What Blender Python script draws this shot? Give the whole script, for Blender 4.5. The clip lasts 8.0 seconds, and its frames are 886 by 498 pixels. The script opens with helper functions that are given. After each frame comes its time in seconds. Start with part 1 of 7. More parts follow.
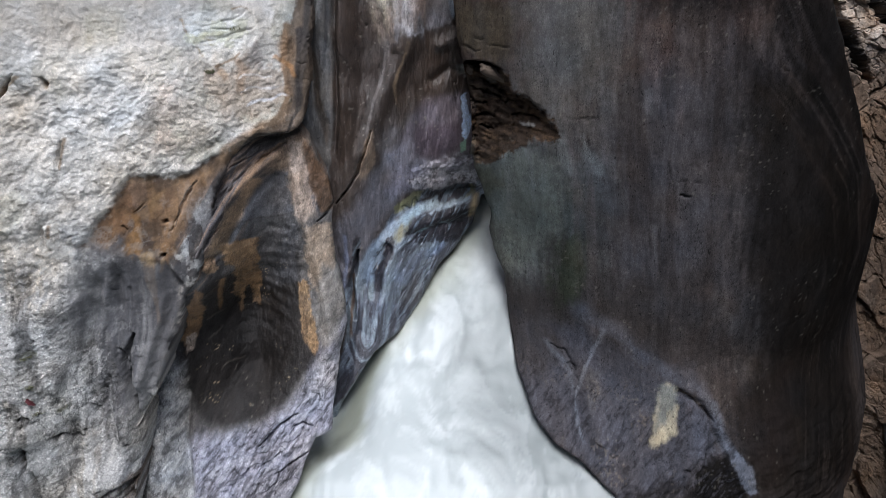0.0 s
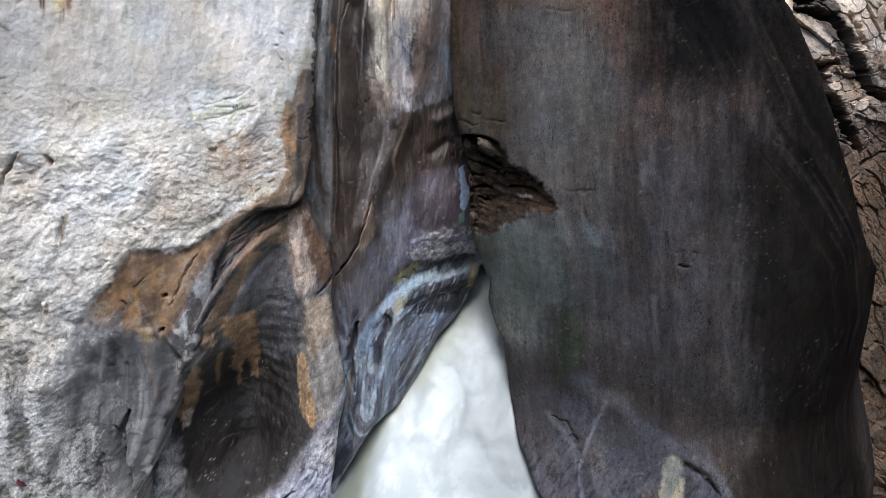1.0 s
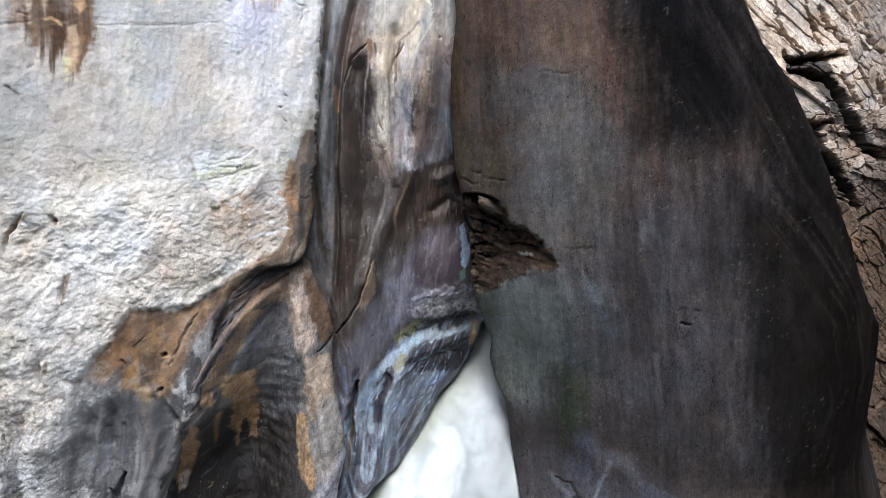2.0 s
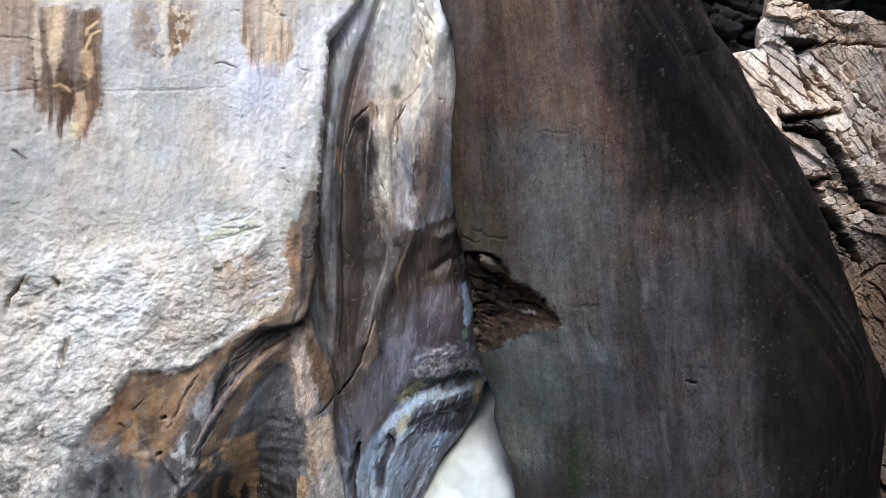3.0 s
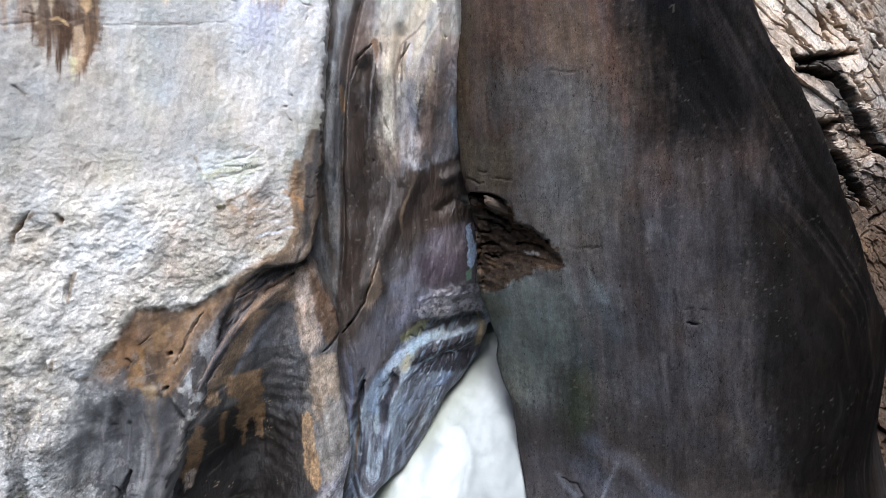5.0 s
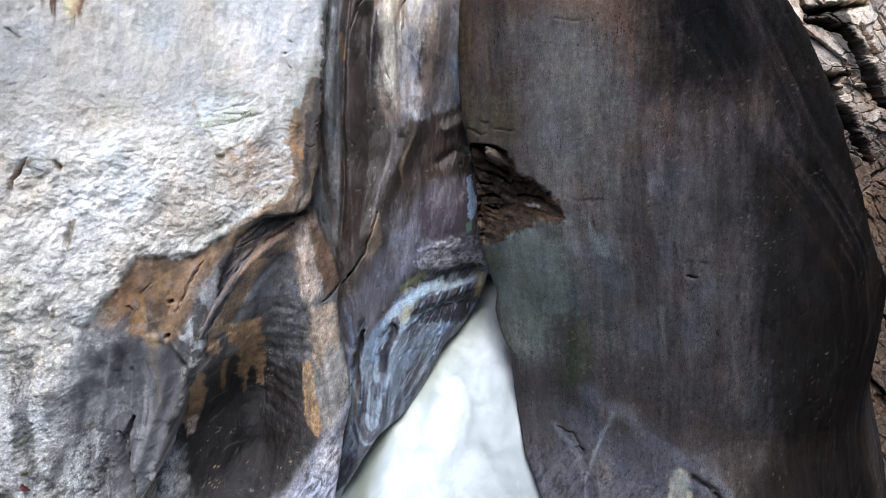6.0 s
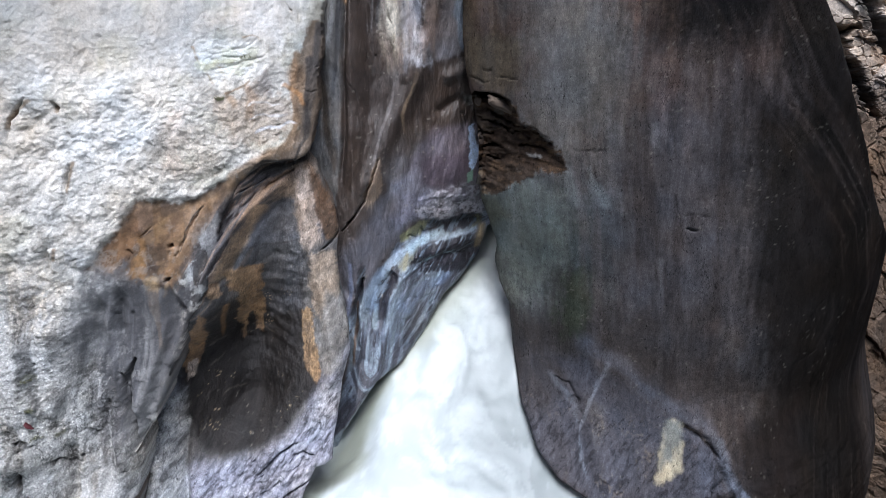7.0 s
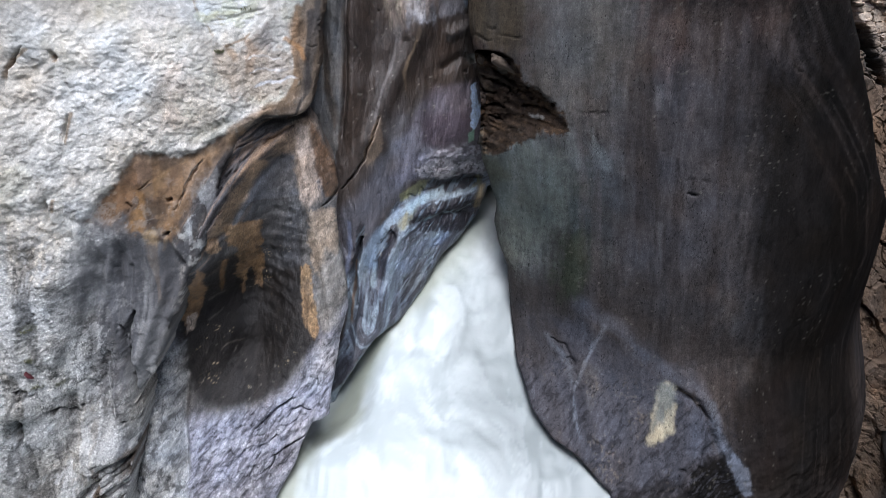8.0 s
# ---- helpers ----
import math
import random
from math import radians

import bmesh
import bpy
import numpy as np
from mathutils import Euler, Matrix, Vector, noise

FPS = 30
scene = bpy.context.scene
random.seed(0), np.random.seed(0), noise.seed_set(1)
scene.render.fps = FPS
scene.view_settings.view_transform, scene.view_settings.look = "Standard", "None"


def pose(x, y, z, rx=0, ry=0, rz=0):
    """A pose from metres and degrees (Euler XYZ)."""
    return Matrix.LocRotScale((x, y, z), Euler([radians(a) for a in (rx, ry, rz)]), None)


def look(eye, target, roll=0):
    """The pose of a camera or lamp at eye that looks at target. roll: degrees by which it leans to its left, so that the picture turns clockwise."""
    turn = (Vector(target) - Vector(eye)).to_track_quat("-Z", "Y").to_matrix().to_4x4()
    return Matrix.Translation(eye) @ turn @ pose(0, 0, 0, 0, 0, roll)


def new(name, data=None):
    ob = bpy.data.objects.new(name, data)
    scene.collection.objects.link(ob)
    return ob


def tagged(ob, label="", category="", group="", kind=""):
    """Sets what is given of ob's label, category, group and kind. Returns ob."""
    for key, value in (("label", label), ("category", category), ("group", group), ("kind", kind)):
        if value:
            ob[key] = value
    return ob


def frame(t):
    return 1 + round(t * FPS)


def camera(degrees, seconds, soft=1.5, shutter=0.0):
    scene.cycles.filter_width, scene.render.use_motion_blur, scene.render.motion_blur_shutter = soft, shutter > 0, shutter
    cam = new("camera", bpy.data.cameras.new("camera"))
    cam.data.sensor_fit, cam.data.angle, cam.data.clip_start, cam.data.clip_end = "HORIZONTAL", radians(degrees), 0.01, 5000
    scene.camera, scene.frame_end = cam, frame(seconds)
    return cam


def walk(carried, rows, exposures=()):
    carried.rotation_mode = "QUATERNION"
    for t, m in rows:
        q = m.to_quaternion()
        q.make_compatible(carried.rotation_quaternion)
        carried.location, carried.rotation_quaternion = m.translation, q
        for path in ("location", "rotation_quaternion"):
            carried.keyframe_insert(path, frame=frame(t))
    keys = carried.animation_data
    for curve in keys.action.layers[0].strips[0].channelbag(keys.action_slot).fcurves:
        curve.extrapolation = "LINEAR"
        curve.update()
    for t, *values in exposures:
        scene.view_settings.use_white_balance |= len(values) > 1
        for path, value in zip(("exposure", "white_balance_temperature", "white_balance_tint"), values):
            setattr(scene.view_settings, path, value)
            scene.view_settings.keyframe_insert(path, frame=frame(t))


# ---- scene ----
# ---- the camera and its walk ----
cam = camera(62.0, 8.0, soft=0.75)
ROWS = [
    (0.0, 0.005, -0.008, 3.577, 72.2, 0.17, 0.02),
    (0.5, -0.008, -0.005, 3.587, 74.88, 0.4, -0.23),
    (1.0, -0.011, -0.003, 3.61, 77.41, 0.52, -0.3),
    (1.5, -0.009, -0.008, 3.625, 79.41, 0.52, -0.27),
    (3.0, -0.011, -0.007, 3.64, 86.17, 1.1, -0.14),
    (3.5, -0.008, -0.008, 3.64, 87.42, 1.44, -0.08),
    (4.0, 0.005, -0.01, 3.649, 87.6, 1.74, 0.09),
    (4.5, 0.024, -0.005, 3.627, 84.85, 1.24, 0.36),
    (6.0, 0.009, 0.007, 3.591, 78.26, 0.22, 0.51),
    (6.5, 0.021, 0.009, 3.583, 76.32, -0.15, 0.72),
    (7.0, 0.016, 0.009, 3.573, 74.49, -0.66, 0.8),
    (7.5, 0.016, 0.01, 3.568, 72.89, -1.32, 0.97),
    (8.0, 0.013, 0.007, 3.56, 71.49, -1.79, 1.05),
]
EXPOSURES = [(0.0, -0.36, 5850, 10), (1.0, -0.15, 5840, 10), (2.0, 0.01, 5850, 10), (5.0, 0.06, 5780, 10), (6.5, 0.12, 5620, 10), (8.0, -0.12, 5680, 10)]
walk(cam, [(t, pose(x, y, z, rx, ry, rz)) for t, x, y, z, rx, ry, rz in ROWS], EXPOSURES)

# ---- world, sun and exposure ----
SUN_TO = Vector((0.06, -0.55, 0.95)).normalized()
world = bpy.data.worlds.new("world")
scene.world = world
world.use_nodes = True
sky = world.node_tree.nodes.new("ShaderNodeTexSky")
sky.sky_type = "NISHITA"
sky.sun_disc = False
sky.sun_elevation = math.asin(SUN_TO.z)
sky.sun_rotation = math.atan2(SUN_TO.x, SUN_TO.y)
sky.air_density, sky.dust_density = 1.0, 3.0
back = world.node_tree.nodes["Background"]
world.node_tree.links.new(sky.outputs[0], back.inputs[0])
back.inputs[1].default_value = 0.15
sun_data = bpy.data.lights.new("sun", "SUN")
sun_data.energy, sun_data.angle, sun_data.color = 5.0, radians(30), (1.0, 0.97, 0.93)
sun = new("sun", sun_data)
sun.matrix_world = look(SUN_TO * 30, (0, 0, 0))


# ---- noise and shape functions over the elevation (x, z) ----
def lattice(ix, iy, seed):
    h = (ix * 374761393 + iy * 668265263 + seed * 974634541) & 0xFFFFFFFF
    h = ((h ^ (h >> 13)) * 1274126177) & 0xFFFFFFFF
    return ((h ^ (h >> 16)) & 0xFFFF) / 65535.0 * 2 - 1


def noise2(x, y, seed=0):
    x, y = np.asarray(x, float), np.asarray(y, float)
    ix, iy = np.floor(x).astype(np.int64), np.floor(y).astype(np.int64)
    fx, fy = x - ix, y - iy
    sx, sy = fx ** 3 * (fx * (fx * 6 - 15) + 10), fy ** 3 * (fy * (fy * 6 - 15) + 10)
    a = lattice(ix, iy, seed) * (1 - sx) + lattice(ix + 1, iy, seed) * sx
    b = lattice(ix, iy + 1, seed) * (1 - sx) + lattice(ix + 1, iy + 1, seed) * sx
    return a * (1 - sy) + b * sy


def fbm(x, y, octaves=4, seed=0, gain=0.5):
    total, amp, norm = 0.0, 1.0, 0.0
    for i in range(octaves):
        ca, sa = math.cos(0.6 * i), math.sin(0.6 * i)
        total = total + amp * noise2((x * ca - y * sa) * 2.03 ** i, (x * sa + y * ca) * 2.03 ** i, seed + 17 * i)
        norm, amp = norm + amp, amp * gain
    return total / norm


def smooth(a, b, x):
    s = np.clip((x - a) / (b - a), 0, 1)
    return s * s * (3 - 2 * s)


def line_distance(x, z, points):
    """Distance to a polyline, and how far along it (0 to 1)."""
    best, along = np.full(np.shape(x), 1e9), np.zeros(np.shape(x))
    n = len(points) - 1
    for i in range(n):
        (ax, az), (bx, bz) = points[i], points[i + 1]
        ex, ez = bx - ax, bz - az
        s = np.clip(((x - ax) * ex + (z - az) * ez) / (ex * ex + ez * ez + 1e-12), 0, 1)
        d = np.hypot(x - ax - s * ex, z - az - s * ez)
        near = d < best
        best, along = np.where(near, d, best), np.where(near, (i + s) / n, along)
    return best, along


def inside(x, z, points):
    """Signed distance to a closed outline, positive within."""
    d, _ = line_distance(x, z, list(points) + [points[0]])
    odd = np.zeros(np.shape(x), bool)
    for i in range(len(points)):
        (ax, az), (bx, bz) = points[i - 1], points[i]
        cross = (az > z) != (bz > z)
        odd ^= cross & (x < (bx - ax) * (z - az) / (bz - az + 1e-12) + ax)
    return np.where(odd, d, -d)


def furrow(x, z, points, width, deep, sharp=1.0):
    """A groove (deep > 0) or rib (deep < 0) along a line."""
    d, s = line_distance(x, z, points)
    return deep * np.exp(-(d / width) ** (2 * sharp)) * smooth(0, 0.12, s) * smooth(1, 0.88, s)


def crack(x, z, points, width, deep, wander=0.012, seed=0):
    """A thin ragged fissure along a line."""
    px, pz = zip(*points)
    near = (x > min(px) - 0.15) & (x < max(px) + 0.15) & (z > min(pz) - 0.15) & (z < max(pz) + 0.15)
    out = np.zeros(np.shape(x))
    if near.any():
        u, v = x[near], z[near]
        d, s = line_distance(u + wander * fbm(u * 14, v * 14, 3, seed + 301), v + wander * fbm(u * 14 + 7, v * 14, 3, seed + 302), points)
        w = width * (0.35 + 0.65 * np.sin(np.pi * np.clip(s, 0.03, 0.97)))
        out[near] = deep * np.exp(-(d / w) ** 2)
    return out


def fissures(x, z, fx, fz, seed, width=0.05, gaps=1.6):
    """A broken net of fine cracks, drawn out along one way: 0 to 1."""
    wx, wz = x + 0.5 / fx * fbm(x * fx * 2.2, z * fz * 2.2, 3, seed + 5), z + 0.5 / fz * fbm(x * fx * 2.2 + 7, z * fz * 2.2, 3, seed + 6)
    n = np.abs(noise2(wx * fx, wz * fz, seed)) + 0.25 * np.abs(noise2(wx * fx * 2.1, wz * fz * 2.1, seed + 1))
    return np.exp(-(n / width) ** 2) * smooth(0.0, 0.3, fbm(x * gaps, z * gaps, 3, seed + 2))


def bowl(x, z, cx, cz, rx, rz, deep, tilt=0.0):
    c, s = math.cos(tilt), math.sin(tilt)
    u, v = ((x - cx) * c + (z - cz) * s) / rx, (-(x - cx) * s + (z - cz) * c) / rz
    return deep * np.exp(-(u * u + v * v))


def slabs(x, z, size, aspect, turn, seed):
    """Cells of broken rock: each cell's own value, and the distance to its border."""
    c, s = math.cos(turn), math.sin(turn)
    u, v = (x * c + z * s) / (size * aspect), (-x * s + z * c) / size
    u = u + 0.25 * noise2(u * 1.3, v * 1.3, seed + 3)
    row = np.floor(v).astype(np.int64)
    u = u + lattice(row, row * 0 + 7, seed) * 0.9
    col = np.floor(u).astype(np.int64)
    fu, fv = u - col, v - row
    return lattice(col, row, seed + 1), lattice(col, row, seed + 2), np.minimum(np.minimum(fu, 1 - fu) * aspect, np.minimum(fv, 1 - fv)), fu, fv


# ---- how far back each rock face stands, over (x, z) ----
def base_pale(x, z):
    return 4.1 + 0.7 * (x + 2.52) + 0.16 * (z - 3)


def base_hollow(x, z):
    return 5.0 + 0.3 * (x + 1.2) + 0.35 * (np.minimum(z, 1.7) - 1.2) + 0.05 * np.maximum(0, z - 1.7)


def base_column(x, z):
    return np.maximum(5.82 + (1.25 - 0.45 * smooth(1.7, 2.5, z) - 0.40 * smooth(3.4, 4.4, z)) * (x + 0.7), 5.75 - 0.25 * (x + 0.7))


def base_dark(x, z):
    left = np.maximum(0, 1.9 - x)
    right = np.maximum(0, x - 2.3)
    return 5.0 + (1.05 * smooth(-0.2, 1.6, z) - 0.35 * smooth(0.6, 1.5, z) - 0.15 * smooth(1.7, 2.5, z)) * left ** 1.5 + 0.55 * right ** 2 - 0.10 * (z - 2) - 0.55 * smooth(1.1, 0.0, z)


def base_broken(x, z):
    return 7.4 + 0.25 * (x - 4) + 0.16 * (z - 3)


def base_roof(x, z):
    return 8.7 - 0.10 * (z - 5.2)


PALE_SKIN = [(-3.126, 5.527), (-0.173, 6.426), (-0.469, 5.385), (-0.568, 5.229), (-0.736, 4.986), (-0.815, 4.888), (-0.833, 4.616), (-0.867, 4.23), (-0.907, 3.895), (-0.966, 3.723), (-1.036, 3.492), (-1.072, 3.218), (-1.082, 3.111), (-1.132, 2.89), (-1.248, 2.779), (-1.47, 2.694), (-1.565, 2.652), (-1.625, 2.586), (-1.719, 2.582), (-1.806, 2.605), (-1.927, 2.624), (-1.984, 2.528), (-2.062, 2.408), (-2.122, 2.325), (-2.173, 2.252), (-2.197, 2.161), (-2.211, 1.92), (-2.225, 1.812), (-2.239, 1.577), (-2.298, 1.501), (-2.354, 1.366), (-2.422, 1.242), (-2.528, 1.067), (-3.041, 1.124)]


def face_pale(x, z):
    x, z = np.asarray(x, float), np.asarray(z, float)
    y = base_pale(x, z)
    y = y + 0.09 * fbm(x * 1.1 + 3, z * 0.9, 3, 5)
    skin = smooth(-0.02, 0.03, inside(x + 0.02 * fbm(x * 9, z * 9, 4, 8), z + 0.02 * fbm(x * 9 + 5, z * 9, 4, 9), PALE_SKIN))
    low = smooth(2.2, 1.3, z)
    rough = np.maximum(skin * (0.20 + 0.85 * smooth(3.9, 2.9, z)), 0.7 * low)
    # hackly limestone skin, standing proud of the smooth scoured rock
    y = y - 0.018 * skin
    y = y + rough * 0.045 * fbm(x * 3.5, z * 3.0, 3, 6) + rough * 0.024 * fbm(x * 19 + 2, z * 17, 5, 7, 0.72) - rough * 0.020 * np.abs(fbm(x * 6 + 5, z * 5, 5, 19, 0.6))
    y = y + 0.022 * (1 - rough) * fbm(x * 12, z * 4.5, 5, 14, 0.62)
    y = y + 0.045 * low * np.abs(fbm(x * 5 + 0.3 * z, z * 1.3, 4, 20, 0.6))
    # long shallow dips in the lower apron
    y = y + furrow(x, z, [(-2.187, 2.087), (-2.132, 1.797), (-2.128, 1.511), (-2.153, 1.153), (-2.152, 0.778)], 0.07, 0.05)
    y = y + furrow(x, z, [(-2.041, 2.13), (-2.052, 1.779), (-2.074, 1.496), (-2.058, 1.122)], 0.05, 0.05)
    y = y + furrow(x, z, [(-1.878, 2.065), (-1.83, 1.727), (-1.903, 1.449), (-1.985, 1.248)], 0.05, -0.04)
    y = y + furrow(x, z, [(-2.438, 1.458), (-2.348, 1.218), (-2.333, 0.922), (-2.399, 0.578)], 0.08, 0.05)
    y = y + crack(x, z, [(-1.983, 1.617), (-2.013, 1.534), (-2.021, 1.437), (-1.999, 1.226), (-1.973, 1.048)], 0.020, 0.10)
    y = y + crack(x, z, [(-2.496, 1.137), (-2.518, 1.07), (-2.519, 0.942)], 0.016, 0.10)
    y = y + crack(x, z, [(-2.48, 0.942), (-2.469, 0.847), (-2.443, 0.624)], 0.012, 0.05)
    fold = inside(x + 0.012 * fbm(x * 8, z * 8, 3, 21), z, [(-2.186, 2.257), (-2.19, 1.985), (-2.225, 1.749), (-2.29, 1.52), (-2.353, 1.344), (-2.325, 1.138), (-2.316, 0.842), (-1.985, 0.713), (-1.789, 1.568), (-1.694, 1.883), (-1.779, 2.047)])
    y = y + 0.05 * smooth(-0.015, 0.04, fold) * smooth((-2.183, 2.189)[1], (-2.194, 1.881)[1], z)
    for path, wide, deep in (([(-2.056, 2.097), (-2.121, 1.865), (-2.165, 1.592), (-2.169, 1.232), (-2.152, 0.929)], 0.018, -0.022), ([(-2.105, 1.72), (-2.087, 1.427), (-2.069, 1.125), (-2.055, 0.855)], 0.016, -0.020), ([(-1.99, 1.944), (-2.006, 1.768), (-2.006, 1.587)], 0.012, 0.025), ([(-2.045, 2.018), (-2.062, 1.888), (-2.055, 1.779)], 0.010, 0.02), ([(-2.165, 1.194), (-2.169, 0.935), (-2.188, 0.678)], 0.02, -0.025), ([(-1.806, 1.869), (-1.821, 1.725), (-1.878, 1.516), (-1.935, 1.308)], 0.02, -0.022)):
        y = y + furrow(x, z, path, wide, deep)
    # crumbled brown pocket at the foot
    crumb = smooth(0, 0.04, inside(x + 0.04 * fbm(x * 8, z * 8, 3, 15), z, [(-2.168, 0.716), (-1.991, 0.715), (-2.039, 0.342), (-2.329, 0.358), (-2.269, 0.522)]))
    value, lean, edge, fu, fv = slabs(x + 0.03 * fbm(x * 9, z * 9, 3, 16), z, 0.05, 1.6, 0.5, 17)
    y = y + crumb * (0.07 + 0.04 * value + 0.03 * np.exp(-(edge / 0.12) ** 2))
    y = y + skin * 0.020 * fissures(x, z, 3.2, 2.4, 331, 0.035) + 0.024 * (1 - skin) * fissures(x, z, 5, 2.2, 341, 0.05)
    y = y + 0.035 * low * fissures(x, z, 6, 4.0, 351, 0.06) + 0.016 * low * fissures(x + 0.1 * z, z, 15, 9, 353, 0.09, 3.0)
    # slits and fissures
    y = y + crack(x, z, [(-2.406, 3.255), (-2.464, 3.18), (-2.493, 3.127), (-2.502, 3.027)], 0.007, 0.08, 0.008)
    y = y + crack(x, z, [(-2.231, 2.862), (-2.249, 2.777), (-2.257, 2.703)], 0.006, 0.08, 0.010)
    y = y + crack(x, z, [(-2.287, 3.22), (-2.274, 3.185), (-2.27, 3.167)], 0.012, 0.06)
    y = y + crack(x, z, [(-2.33, 2.396), (-2.337, 2.341), (-2.325, 2.273)], 0.014, 0.05)
    y = y + crack(x, z, [(-1.779, 2.316), (-1.794, 2.294)], 0.012, 0.08) + crack(x, z, [(-1.789, 2.099), (-1.81, 2.081)], 0.012, 0.08)
    for path, wide, deep in (([(-2.317, 2.012), (-2.405, 1.582), (-2.473, 1.049)], 0.12, -0.06), ([(-2.183, 1.912), (-2.198, 1.502), (-2.168, 1.131), (-2.117, 0.772)], 0.06, 0.06), ([(-2.084, 1.321), (-2.050, 0.961), (-2.117, 0.543)], 0.05, -0.05), ([(-2.315, 1.210), (-2.305, 0.914), (-2.342, 0.628)], 0.04, 0.05)):
        y = y + furrow(x, z, path, wide, deep)
    y = y + crack(x, z, [(-2.059, 1.534), (-2.034, 1.382), (-2.007, 1.191), (-1.978, 1.054)], 0.016, 0.08, 0.012, 450) + crack(x, z, [(-1.963, 1.032), (-1.971, 0.824), (-1.983, 0.490)], 0.018, 0.10, 0.012, 451)
    for k, path in enumerate(([(-1.592, 2.540), (-1.643, 2.480), (-1.697, 2.384), (-1.728, 2.287), (-1.747, 2.231)], [(-1.868, 2.440), (-1.894, 2.416), (-1.931, 2.393)], [(-1.623, 2.496), (-1.660, 2.428), (-1.664, 2.377)], [(-1.994, 2.329), (-1.971, 2.287), (-1.984, 2.253)])):
        y = y + crack(x, z, path, 0.005, 0.025, 0.02, 460 + k)
    scar = inside(x + 0.02 * fbm(x * 12, z * 12, 4, 24, 0.6), z + 0.02 * fbm(x * 12 + 5, z * 12, 4, 25, 0.6), [(-1.615, 3.586), (-1.454, 3.602), (-1.239, 3.586), (-1.213, 3.452), (-1.274, 3.341), (-1.355, 3.280), (-1.439, 3.244), (-1.519, 3.317), (-1.596, 3.460)])
    y = y + 0.007 * smooth(-0.01, 0.03, scar) + 0.012 * smooth(0.0, 0.06, scar) * fbm(x * 9, z * 26, 4, 26, 0.6)
    # bedding ledges by the moss, level joints higher up
    for path in ([(-1.626, 3.576), (-1.604, 3.465), (-1.573, 3.352), (-1.502, 3.262)], [(-1.574, 3.463), (-1.457, 3.505), (-1.33, 3.552), (-1.29, 3.601)], [(-1.543, 3.398), (-1.425, 3.417), (-1.297, 3.466), (-1.237, 3.482)], [(-1.473, 3.476), (-1.378, 3.471), (-1.313, 3.498)]):
        y = y + crack(x, z, path, 0.006, 0.008, 0.02)
    y = y + crack(x, z, [(-2.648, 4.623), (-2.462, 4.63), (-2.369, 4.62)], 0.006, 0.006) + crack(x, z, [(-2.102, 4.357), (-1.768, 4.382), (-1.462, 4.429)], 0.006, 0.005)
    y = y + crack(x, z, [(-2.637, 4.293), (-2.477, 4.322), (-2.37, 4.347)], 0.007, 0.007)
    y = y + crack(x, z, [(-1.532, 4.58), (-1.462, 4.595), (-1.397, 4.57)], 0.007, 0.014)
    # lip over the corner
    y = y + furrow(x, z, [(-1.015, 3.331), (-1.048, 3.073), (-1.099, 2.888), (-1.248, 2.823), (-1.376, 2.741), (-1.486, 2.616)], 0.05, -0.02)
    return y


